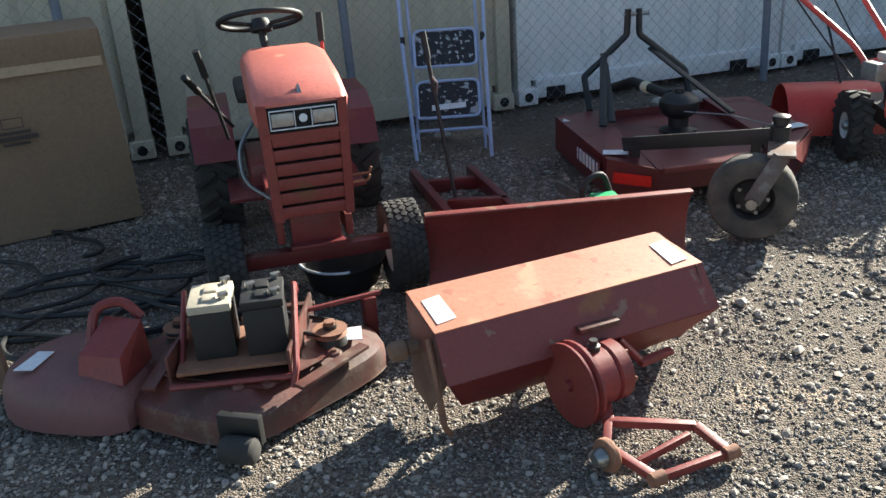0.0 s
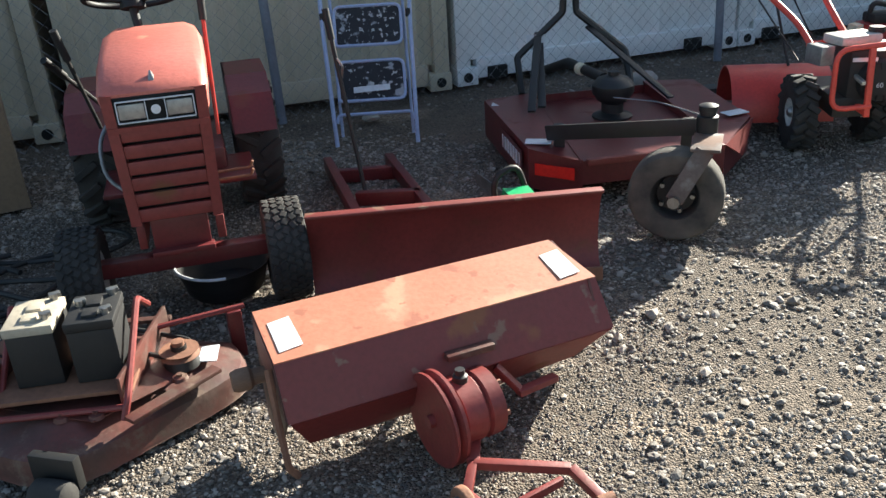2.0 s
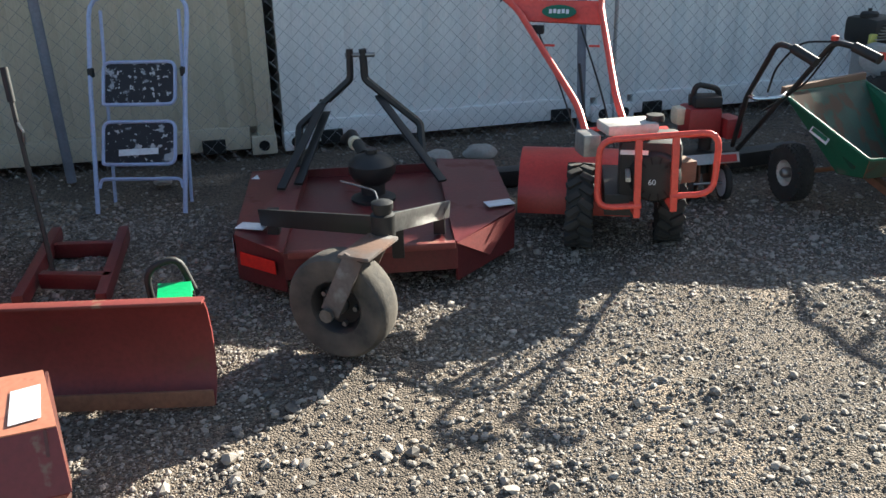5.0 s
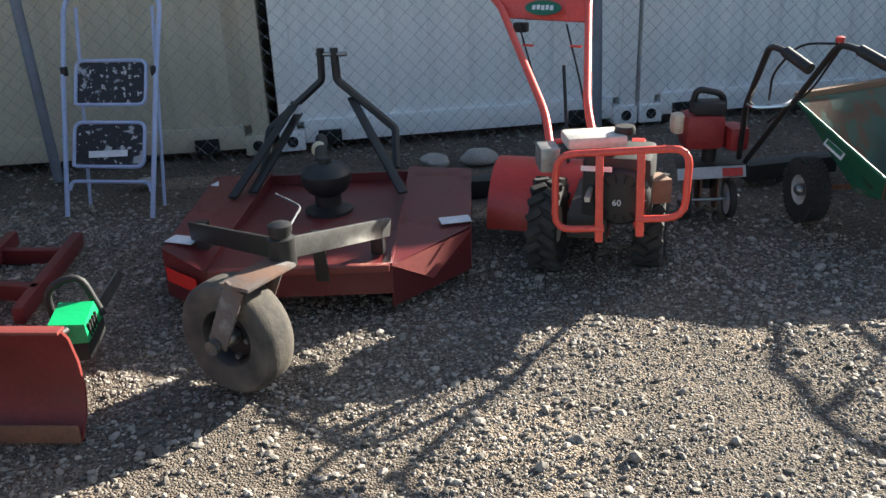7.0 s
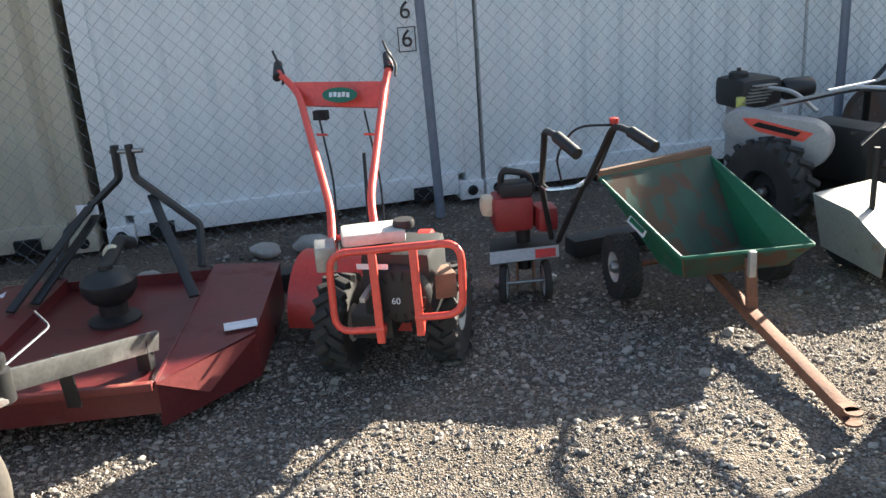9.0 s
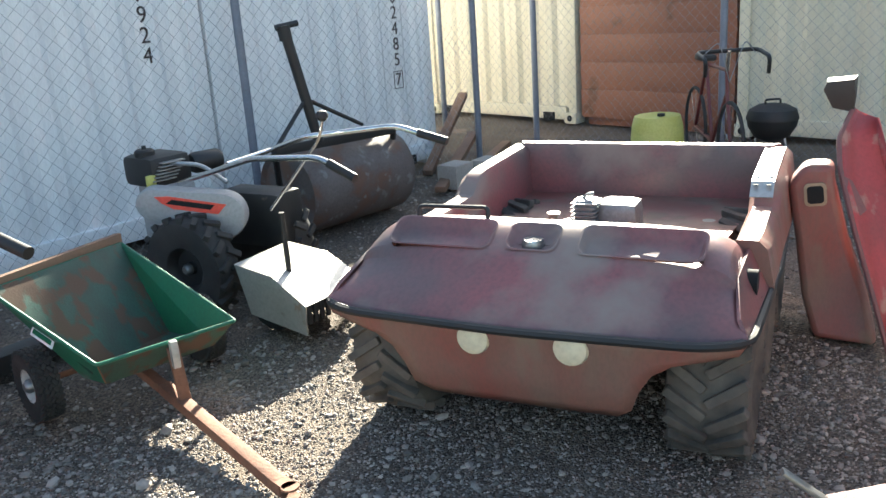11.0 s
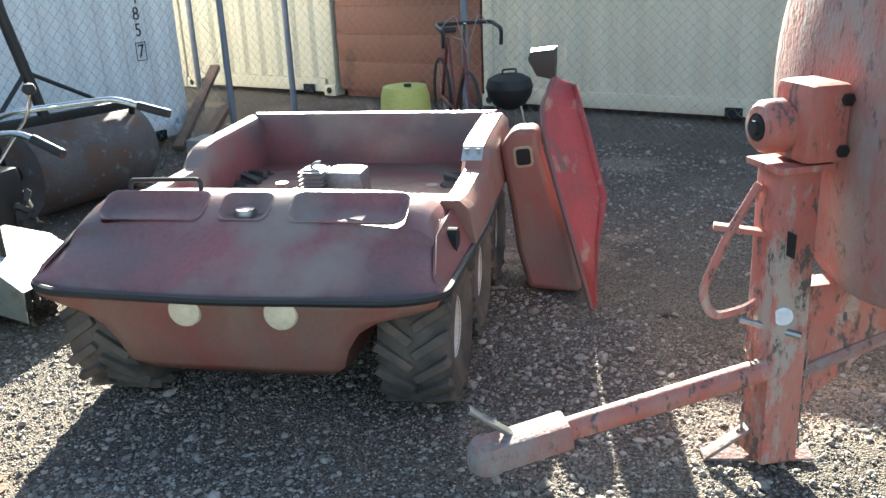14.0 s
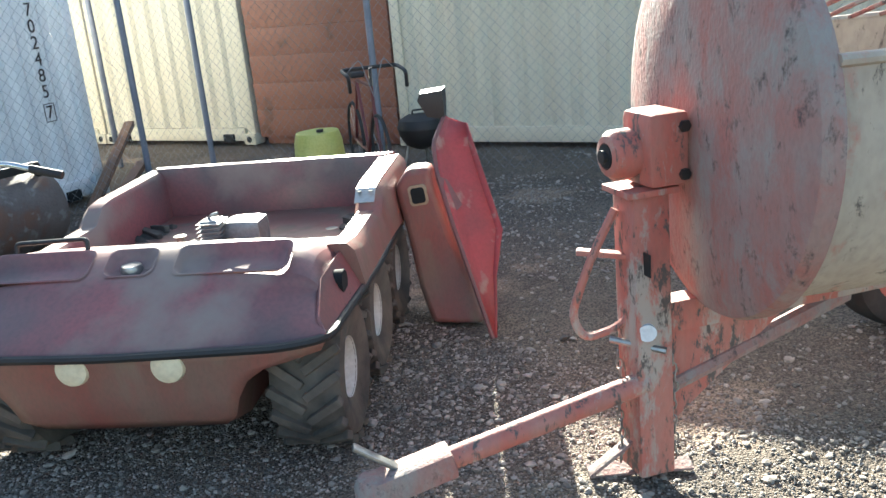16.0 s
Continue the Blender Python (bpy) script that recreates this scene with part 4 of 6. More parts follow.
    for x, y in ((-0.98, 2.80), (-0.70, 2.84), (-0.42, 2.70)):
        sp = part("spindle", lathe(B(), (x, y, 0.14), (0, 0, 1), [(0.06, 0), (0.05, 0.03), (0.025, 0.04), (0.025, 0.07)], 18), M_blackpaint, th)
        part("pulley", lathe(B(), (x, y, 0.175), (0, 0, 1), [(0.062, 0), (0.05, 0.01), (0.062, 0.02), (0.02, 0.022), (0.02, 0.05), (0.001, 0.052)], 22), M_rustbar, sp)
    part("belt", tube(B(), [(-1.03, 2.86, 0.187), (-0.70, 2.905, 0.187), (-0.38, 2.76, 0.187), (-0.40, 2.645, 0.187), (-0.70, 2.775, 0.187), (-1.02, 2.74, 0.187), (-1.04, 2.86, 0.187)], 0.008, 6, 0.05), M_black, th)
    for p, q, wd in (((-1.0, 2.44, 0.15), (-0.96, 2.92, 0.165), 0.05), ((-0.50, 2.40, 0.145), (-0.30, 2.66, 0.14), 0.045), ((-0.92, 2.90, 0.19), (-0.50, 2.92, 0.19), 0.03)):
        bm = B()
        beam(bm, p, q, wd, 0.014)
        part("strap", bm, M_deck, th)
    bm = B()
    box(bm, (-0.30, 2.96, 0.10), (0.05, 0.06, 0.18), 20, 0.008)
    part("lug", bm, M_maroon, th)
    bm = B()
    beam(bm, (-0.74, 2.29, 0.09), (-0.60, 2.25, 0.09), 0.03, 0.10)
    part("roller_bracket", bm, M_blackpaint, th)
    part("roller", lathe(B(), (-0.73, 2.235, 0.045), (0.96, -0.28, 0), [(0.03, 0), (0.043, 0.012), (0.045, 0.06), (0.043, 0.11), (0.03, 0.12)], 18), M_rubber, th)
    bm = B()
    sheet(bm, [(-0.98, 2.52, 0.155), (-0.60, 2.40, 0.15), (-0.42, 2.58, 0.15), (-0.60, 2.70, 0.16)], 0.004)
    part("cover_plate", bm, M_deck, th)


mower_deck()


def battery(c, turn, top, label, posts):
    th = thing("car_battery", c, label, "battery", "batteries on the mower deck")
    bm = B()
    box(bm, (c[0], c[1], c[2] + 0.085), (0.135, 0.18, 0.17), turn, 0.006)
    part("case", bm, M_black, th)
    bm = B()
    box(bm, (c[0], c[1], c[2] + 0.186), (0.142, 0.187, 0.03), turn, 0.006)
    lid = part("lid", bm, top, th)
    r = Matrix.Rotation(radians(turn), 3, "Z")
    for dx, dy in posts:
        p = Vector(c) + r @ Vector((dx, dy, 0.2))
        bm = lathe(B(), p, (0, 0, 1), [(0.011, 0), (0.010, 0.02), (0.001, 0.021)], 10)
        box(bm, p + Vector((0, 0.006, 0.014)), (0.034, 0.02, 0.016), turn + 20, 0.003)
        part("terminal", bm, M_steel, lid)
    for dy in (-0.04, 0.03):
        p = Vector(c) + r @ Vector((0.0, dy, 0.203))
        bm = B()
        box(bm, p, (0.045, 0.05, 0.014), turn, 0.004)
        part("vent_cap", bm, top, lid)


battery((-0.795, 2.62, 0.197), 8, M_batt, "black car battery with dusty cream top", ((0.045, 0.075), (0.045, -0.05)))
battery((-0.622, 2.63, 0.197), 8, M_black, "black car battery with dusty black top", ((0.045, 0.075), (0.045, -0.05), (-0.04, 0.02)))


# ---- red drag frame, bars and chainsaw ----
def drag_frame():
    th = thing("tow_frame", (0.1, 4.4, 0), "dark red steel A-shaped tow frame lying on gravel", "frame")
    for p, q in (((-0.15, 4.88, 0.05), (0.06, 4.05, 0.05)), ((0.19, 4.88, 0.05), (0.40, 4.07, 0.05)), ((0.04, 4.30, 0.05), (0.36, 4.28, 0.05)), ((-0.1, 4.7, 0.03), (0.22, 4.72, 0.03))):
        bm = B()
        beam(bm, p, q, 0.045, 0.07)
        part("bar", bm, M_maroon, th)
    bm = tube(B(), [(0.09, 4.32, 0.04), (-0.03, 4.48, 0.93)], 0.011, 8, 0)
    lv = part("lever", bm, M_blackpaint, th)
    part("grip", tube(B(), [(-0.012, 4.455, 0.80), (-0.03, 4.48, 0.94)], 0.017, 10, 0), M_black, lv)
    part("latch", tube(B(), [(0.0, 4.44, 0.72), (0.03, 4.42, 0.68), (0.02, 4.43, 0.62)], 0.006, 6, 0.01), M_steel, lv)


drag_frame()


def chainsaw():
    O = Vector((0.80, 3.83, 0))
    th = thing("chainsaw", O, "bright green chainsaw with black handle resting on gravel", "chainsaw")
    d, r = Vector((-0.28, 0.96, 0)), Vector((0.96, 0.28, 0))

    def at(x, y, z):
        return O + r * x + d * y + Vector((0, 0, z))
    ang = math.degrees(math.atan2(r.y, r.x))
    bm = B()
    box(bm, at(0, 0.02, 0.10), (0.13, 0.24, 0.10), ang, 0.02)
    part("body", bm, M_black, th)
    bm = B()
    loft(bm, [[at(-0.065, -0.11, 0.13), at(0.07, -0.11, 0.13), at(0.07, 0.09, 0.13), at(-0.065, 0.09, 0.13)], [at(-0.06, -0.09, 0.20), at(0.06, -0.09, 0.19), at(0.06, 0.06, 0.21), at(-0.06, 0.06, 0.215)]])
    cv = part("cover", bm, M_saw, th)
    for k in range(4):
        bm = B()
        box(bm, at(0.068, -0.07 + k * 0.03, 0.16), (0.008, 0.012, 0.05), ang)
        part("vent", bm, M_dark, cv)
    part("front_handle", tube(B(), [at(-0.09, 0.08, 0.1), at(-0.10, 0.07, 0.27), at(0.02, 0.09, 0.31), at(0.075, 0.09, 0.14)], 0.014, 10, 0.06), M_black, th)
    part("rear_handle", tube(B(), [at(0.0, -0.1, 0.18), at(-0.06, -0.25, 0.19), at(-0.05, -0.27, 0.09), at(0, -0.1, 0.07)], 0.015, 10, 0.05), M_black, th)
    bm = B()
    sheet(bm, [at(0.02, 0.12, 0.07), at(0.02, 0.60, 0.045), at(0.02, 0.64, 0.075), at(0.02, 0.60, 0.105), at(0.02, 0.12, 0.13)], 0.006)
    part("guide_bar", bm, M_steel, th)


chainsaw()


def cable_coil():
    rng = random.Random(3)
    for k in range(5):
        pts, x, y, a = [], -2.2 + 0.1 * k, 3.1 + 0.22 * k, 0.5
        for i in range(14):
            pts.append((x, y, 0.012 + 0.01 * (i % 3 == 0)))
            a += rng.uniform(-0.75, 0.7)
            x += 0.11 * math.cos(a)
            y += 0.08 * math.sin(a)
        solid("cable", tube(B(), pts, 0.011, 8, 0.08), M_black, "black rubber cable lying loose on gravel", "cable", "loose cables")
    for k, (cx, cy, rx, ry, a0, a1) in enumerate(((-1.7, 3.3, 0.55, 0.35, 0.3, 4.2), (-1.6, 3.55, 0.42, 0.25, 1.0, 6.5), (-1.45, 3.15, 0.35, 0.28, 0.0, 5.2), (-1.9, 2.95, 0.7, 0.18, 0.2, 2.9), (-1.35, 3.75, 0.3, 0.16, 2.0, 7.4))):
        pts = [(cx + rx * math.cos(t) + 0.02 * math.sin(5 * t), cy + ry * math.sin(t) + 0.02 * math.cos(4 * t), 0.012 + 0.008 * k) for t in np.linspace(a0, a1, 22)]
        solid("cable", tube(B(), pts, 0.012, 8, 0.05), M_black, "black rubber cable lying loose on gravel", "cable", "loose cables")
    pts = [(-1.25 + 0.17 * math.cos(a), 3.25 + 0.15 * math.sin(a), 0.012 + 0.010 * a / 6) for a in [k * 0.4 for k in range(32)]]
    solid("hose", tube(B(), pts, 0.011, 8, 0.03), M_black, "black coiled rubber hose behind the mower deck", "hose")


cable_coil()
bm = B()
beam(bm, (-1.70, 2.76, 0.0), (-1.735, 2.80, 0.26), 0.16, 0.035, 0.01)
solid("plank", bm, M_wood, "weathered grey plank end standing by the loose cables", "plank")


# ---- rotary cutter ----
def rotary_cutter():
    O = Vector((1.45, 4.8, 0))
    th = thing("rotary_cutter", O, "maroon tractor rotary cutter with black hitch and tail wheel", "rotary cutter")
    L1, L2, R1, R2 = (0.90, 4.34), (0.76, 5.26), (2.12, 4.68), (2.04, 5.42)
    IL1, IL2, IR1, IR2 = (1.14, 4.19), (1.05, 5.30), (1.86, 4.30), (1.74, 5.40)

    def P(p, z):
        return Vector((p[0], p[1], z))
    # side wings stand above the middle pan
    for a, b, c, d, zz, nm in ((L1, IL1, IL2, L2, (0.235, 0.205, 0.26, 0.245), "wing"), (IR1, R1, R2, IR2, (0.205, 0.225, 0.25, 0.265), "wing")):
        part(nm, sheet(B(), [P(q, z) for q, z in zip((a, b, c, d), zz)], 0.01), M_maroon, th)
    part("pan", sheet(B(), [P(IL1, 0.195), P(IR1, 0.195), P(IR2, 0.20), P(IL2, 0.20)], 0.01), M_maroon, th)
    for a, b, z in ((IL1, IL2, 0.26), (IR1, IR2, 0.265)):
        bm = B()
        sheet(bm, [P(a, 0.196), P(b, 0.196), P(b, z), P(a, 0.212)], 0.01)
        part("riser", bm, M_maroon, th)
    edge = [L1, IL1, IR1, R1, R2, L2]
    tops = [0.235, 0.205, 0.205, 0.225, 0.25, 0.245]
    for k in range(len(edge)):
        a, b = edge[k], edge[(k + 1) % len(edge)]
        bm = B()
        lo = 0.085 if k == 1 else 0.03
        sheet(bm, [P(a, lo), P(b, lo), P(b, tops[(k + 1) % 6] - 0.001), P(a, tops[k] - 0.001)], 0.01)
        part("skirt", bm, M_maroon, th)
    bm = B()
    beam(bm, P((1.16, 4.185), 0.20), P((1.85, 4.29), 0.20), 0.03, 0.03)
    part("front_lip", bm, M_house, th)
    bm = B()
    sheet(bm, [(1.86, 4.29, 0.206), (2.00, 4.42, 0.10), (2.13, 4.66, 0.222)], 0.008)
    part("deflector", bm, M_red, th)
    bm = B()
    sheet(bm, [(0.925, 4.305, 0.11), (1.10, 4.19, 0.11), (1.10, 4.19, 0.17), (0.925, 4.305, 0.17)], 0.004)
    part("reflector", bm, M_reflector, th, "bright red reflector strip")
    for x, y, tw in ((0.93, 4.42, -12), (0.83, 5.15, -12), (2.02, 4.72, 20)):
        bm = B()
        z = 0.238 if x < 1.5 else 0.232
        box(bm, (x + 0.03, y, z + 0.006), (0.13, 0.075, 0.004), tw)
        part("label", bm, M_white, th)
    for a, b in ((Vector((0.89, 4.36, 0.15)), Vector((0.765, 5.2, 0.15))), ):
        n_along = (a - b).normalized()
        m = facing((a + b) / 2 + Vector((-0.006, -0.001, 0)), -(b - a), (0, 0, 1)) @ Matrix.Translation((0.18, 0, 0.008))
        g = part("name_plate", sheet(B(), [m @ Vector((-0.2, -0.055, -0.004)), m @ Vector((0.2, -0.055, -0.004)), m @ Vector((0.2, 0.055, -0.004)), m @ Vector((-0.2, 0.055, -0.004))], 0.002), M_maroon, th)
        for k in range(7):
            bm = B()
            box(bm, None, (0.032 if 0 < k < 6 else 0.014, 0.07, 0.004), m=m @ Matrix.Translation((-0.165 + k * 0.055, 0, 0)))
            part("mark", bm, M_white, g)
    # hitch tower
    apex = Vector((1.31, 5.56, 0.83))
    for s, base, knee in ((-1, (0.99, 5.32, 0.25), (0.985, 5.50, 0.43)), (1, (1.66, 5.42, 0.25), (1.645, 5.52, 0.43))):
        bm = B()
        top = apex + Vector((0.035 * s, 0, 0))
        mid = apex + Vector((0.04 * s, 0, -0.16))
        tube(bm, [base, knee, mid, top], 0.021, 6, 0.02)
        part("hitch_leg", bm, M_blackpaint, th)
    bm = tube(B(), [apex + Vector((-0.06, 0, -0.03)), apex + Vector((0.10, 0, -0.03))], 0.012, 10, 0)
    part("hitch_pin", bm, M_steel, th)
    for p, q in (((1.12, 5.55, 0.56), (0.99, 4.90, 0.26)), ((1.42, 5.55, 0.58), (1.78, 4.97, 0.27)), ((1.13, 5.56, 0.50), (1.06, 4.98, 0.26))):
        bm = B()
        beam(bm, p, q, 0.045, 0.014)
        part("brace", bm, M_blackpaint, th)
    bm = B()
    box(bm, (1.10, 5.52, 0.53), (0.11, 0.004, 0.05), 0)
    part("label", bm, M_white, th)
    # gearbox
    bm = lathe(B(), (1.44, 4.92, 0.19), (0, 0, 1), [(0.11, 0), (0.11, 0.02), (0.06, 0.04), (0.06, 0.09), (0.09, 0.11), (0.115, 0.15), (0.115, 0.19), (0.085, 0.225), (0.03, 0.24), (0.03, 0.26), (0.001, 0.262)], 24)
    gb = part("gearbox", bm, M_blackpaint, th)
    part("drive_shaft", tube(B(), [(1.40, 4.98, 0.40), (1.28, 5.42, 0.40), (1.20, 5.7, 0.3)], 0.03, 10, 0.03), M_black, gb)
    part("collar", lathe(B(), (1.33, 5.2, 0.40), (-0.26, 0.96, 0), [(0.032, 0), (0.036, 0.02), (0.036, 0.05), (0.03, 0.06)], 14), M_lens, gb)
    # tail beam, caster fork, tail wheel
    for q, mm in (((1.00, 4.42, 0.285), M_blackpaint), ((1.82, 4.46, 0.30), M_steel)):
        bm = B()
        beam(bm, (1.585, 3.86, 0.445), q, 0.016, 0.075)
        part("tail_arm", bm, mm, th)
    for q in ((1.06, 4.40, 0.205), (1.78, 4.42, 0.205)):
        bm = B()
        beam(bm, q, (q[0], q[1], 0.33), 0.05, 0.05)
        part("arm_bracket", bm, M_blackpaint, th)
    bm = B()
    beam(bm, (1.62, 4.17, 0.19), (1.62, 4.15, 0.40), 0.05, 0.014)
    part("height_bar", bm, M_blackpaint, th)
    part("cable", tube(B(), [(1.60, 3.85, 0.49), (1.52, 4.3, 0.44), (1.35, 4.5, 0.42)], 0.004, 6, 0.05), M_galv, th)
    part("caster_post", lathe(B(), (1.60, 3.83, 0.40), (0, 0, 1), [(0.045, 0), (0.045, 0.10), (0.034, 0.105), (0.034, 0.12), (0.04, 0.122), (0.04, 0.145), (0.03, 0.15), (0.001, 0.155)], 18), M_blackpaint, th)
    nrm = Vector((-0.37, -0.93, 0)).normalized()
    ctr = Vector((1.452, 3.725, 0.2))
    fk = B()
    rise = Vector((0.93, -0.37, 0)) * 0.11 + Vector((0, 0, 0.225))
    for s in (1, -1):
        off = nrm * (0.092 * s)
        beam(fk, ctr + off, ctr + rise + off, 0.012, 0.075, up=nrm.cross(rise))
    beam(fk, ctr + rise + nrm * 0.10, ctr + rise - nrm * 0.13, 0.12, 0.014)
    part("fork", fk, M_rustdrum, th)
    wheel(th, ctr, nrm, 0.2, 0.135, 0.10, M_blackpaint, "tail_wheel", rubber=M_mudrubber)
    for k in range(5):
        a = math.tau * k / 5
        m = axes(ctr, ctr + nrm)
        part("wheel_nut", lathe(B(), m @ Vector((0.07 * math.cos(a), 0.07 * math.sin(a), 0.02)), nrm, [(0.01, 0), (0.01, 0.018)], 6), M_steel, th)
    part("axle", lathe(B(), ctr - nrm * 0.11, nrm, [(0.016, 0), (0.016, 0.215), (0.026, 0.216), (0.026, 0.235)], 8), M_steel, th)


rotary_cutter()


# ---- orange rear-tine cultivator ----
def cultivator():
    th = thing("walk_behind_tiller", (2.65, 4.9, 0), "orange-red walk-behind tiller with front bumper and handlebars", "tiller")
    TL, TR = Vector((2.475, 4.545, 0.575)), Vector((2.965, 4.47, 0.625))
    u = (TR - TL).normalized()
    dn = Vector((-0.02, -0.03, -1)).normalized()

    def at(a, b):
        return TL + u * a + dn * b
    W = (TR - TL).length
    bm = tube(B(), [at(W * 0.4, 0.305), at(0.005, 0.305), at(0, 0), at(W, 0), at(W, 0.27), at(W * 0.64, 0.27)], 0.014, 10, 0.07)
    part("bumper", bm, M_orange, th)
    for a, ln in ((0.335, 0.36), (0.645, 0.34)):
        bm = B()
        beam(bm, at(W * a, 0), at(W * a + 0.015, ln), 0.03, 0.02)
        br = part("bumper_upright", bm, M_orange, th)
        bm = B()
        beam(bm, at(W * a + 0.015, ln - 0.02), at(W * a - 0.02, ln - 0.06) + Vector((0.02, 0.30, 0)), 0.03, 0.03)
        part("bumper_arm", bm, M_orange, br)
    # engine
    ang = -9
    bm = B()
    box(bm, (2.73, 4.72, 0.42), (0.27, 0.28, 0.27), ang, 0.03)
    eng = part("engine", bm, M_black, th)
    part("fan_shroud", lathe(B(), (2.73, 4.585, 0.40), (-0.15, -1, 0), [(0.115, 0), (0.115, 0.02), (0.10, 0.04), (0.06, 0.046), (0.001, 0.046)], 32), M_black, eng)
    for k in range(14):
        a = math.tau * k / 14
        bm = B()
        m = facing((2.722, 4.536, 0.40), (0.99, -0.15, 0), (0, 0, 1)) @ Matrix.Rotation(a, 4, "Z") @ Matrix.Translation((0.085, 0, 0.004))
        box(bm, None, (0.035, 0.006, 0.004), m=m)
        part("shroud_rib", bm, M_dark, eng)
    writing("60", facing((2.71, 4.534, 0.385), (0.99, -0.15, 0), (0, 0, 1)), 0.035, M_white, eng, "digit")
    bm = B()
    box(bm, (2.62, 4.70, 0.60), (0.24, 0.16, 0.05), 12, 0.018)
    tank = part("fuel_tank", bm, M_rim, eng, "pale grey fuel tank")
    part("fuel_cap", lathe(B(), (2.74, 4.70, 0.62), (0, 0, 1), [(0.04, 0), (0.042, 0.015), (0.038, 0.03), (0.001, 0.032)], 20), M_black, tank)
    bm = B()
    box(bm, (2.44, 4.66, 0.535), (0.08, 0.13, 0.10), 12, 0.012)
    part("muffler", bm, M_alu, eng)
    bm = B()
    box(bm, (2.605, 4.535, 0.42), (0.022, 0.02, 0.13), 0, 0.004, m=facing((2.605, 4.54, 0.42), (0.99, -0.15, 0), (-0.35, 0, 1)) @ Matrix.Identity(4))
    part("recoil_plate", bm, M_silver, eng)
    bm = B()
    box(bm, None, (0.12, 0.02, 0.004), m=facing((2.63, 4.56, 0.515), (0.99, -0.15, 0), (0, 0, 1)))
    part("label", bm, M_white, eng)
    bm = B()
    box(bm, (2.87, 4.68, 0.40), (0.09, 0.11, 0.10), 20, 0.01)
    part("air_filter", bm, M_wood, eng)
    part("belt_guard", lathe(B(), (2.78, 4.84, 0.47), (1, -0.1, 0), [(0.09, 0), (0.09, 0.05), (0.07, 0.06)], 24), M_orangered, th)
    # chassis and tine hood
    bm = B()
    beam(bm, (2.60, 4.60, 0.26), (2.68, 5.3, 0.26), 0.16, 0.10)
    part("chassis", bm, M_blackpaint, th)
    ax = Vector((0.985, -0.15, 0))
    c0 = Vector((2.19, 5.28, 0.10))
    v = Vector((0.15, 0.985, 0))
    loops = []
    for k in range(15):
        a = radians(-5 + 190 * k / 14)
        d = v * math.cos(a) * 0.25 + Vector((0, 0, math.sin(a) * 0.25))
        d2 = d * 0.965
        loops.append([c0 + d, c0 + ax * 0.56 + d, c0 + ax * 0.56 + d2, c0 + d2])
    part("tine_hood", loft(B(), loops), M_orangered, th)
    bm = B()
    sheet(bm, [c0 + ax * 0.56 + v * math.cos(a) * 0.24 + Vector((0, 0, math.sin(a) * 0.24)) for a in [radians(180 * k / 12) for k in range(13)]], 0.006)
    part("hood_end", bm, M_orangered, th)
    for k in range(6):
        bm = B()
        p = c0 + ax * (0.08 + k * 0.08)
        an = k * 1.05
        beam(bm, p, p + v * math.cos(an) * 0.085 + Vector((0, 0, math.sin(an) * 0.085)), 0.05, 0.012)
        part("tine", bm, M_rustbar, th)
    for p, s in (((2.44, 4.83, 0.185), -1), ((2.88, 4.90, 0.185), 1)):
        wheel(th, p, ax * s, 0.185, 0.125, 0.075, M_rim, "wheel", "lug")
    # handlebars
    A, C = Vector((2.458, 4.70, 0.50)), Vector((2.63, 4.72, 0.55))
    LT, RT = Vector((2.17, 5.66, 1.02)), Vector((2.60, 5.53, 1.03))
    part("handlebar", tube(B(), [A, A.lerp(LT, 0.22) + Vector((0.03, 0, 0.03)), LT, Vector((2.06, 5.76, 1.10))], 0.017, 10, 0.08), M_orange, th)
    part("handlebar", tube(B(), [C, C.lerp(RT, 0.2) + Vector((-0.03, 0, 0.04)), RT, Vector((2.62, 5.62, 1.125))], 0.017, 10, 0.08), M_orange, th)
    part("cross_tube", tube(B(), [A.lerp(LT, 0.1), C.lerp(RT, 0.08)], 0.012, 8, 0), M_orange, th)
    bm = sheet(B(), [Vector((2.20, 5.63, 0.955)), Vector((2.60, 5.49, 0.945)), Vector((2.615, 5.55, 1.055)), Vector((2.135, 5.69, 1.06))], 0.018)
    pan = part("control_panel", bm, M_orange, th)
    pc = Vector((2.40, 5.575, 1.005))
    right = Vector((0.945, -0.33, 0))
    m = facing(pc + Vector((-0.012, -0.022, 0)), right, (0, 0.35, 1))
    bm = B()
    loft(bm, [[m @ Vector((0.092 * math.cos(a), 0.035 * math.sin(a), z)) for a in [math.tau * k / 32 for k in range(32)]] for z in (0.0, 0.004)])
    bd = part("badge", bm, M_badge, pan, "dark green oval badge")
    for k in range(5):
        bm = B()
        box(bm, None, (0.016, 0.022, 0.002), bevel=0.0, m=m @ Matrix.Translation((-0.045 + k * 0.0225, 0.002 * (k % 2), 0.006)))
        part("mark", bm, M_white, bd)
    for q in (Vector((2.06, 5.76, 1.10)), Vector((2.62, 5.62, 1.125))):
        part("grip", tube(B(), [q - Vector((0, 0.03, 0.02)), q + Vector((-0.02, 0.10, 0.03))], 0.022, 10, 0), M_black, th)
        part("brake_lever", tube(B(), [q + Vector((0.03, -0.06, -0.05)), q + Vector((0.035, -0.02, 0.0)), q + Vector((-0.01, 0.05, 0.05)), q + Vector((-0.03, 0.06, 0.10))], 0.006, 8, 0.03), M_black, th)
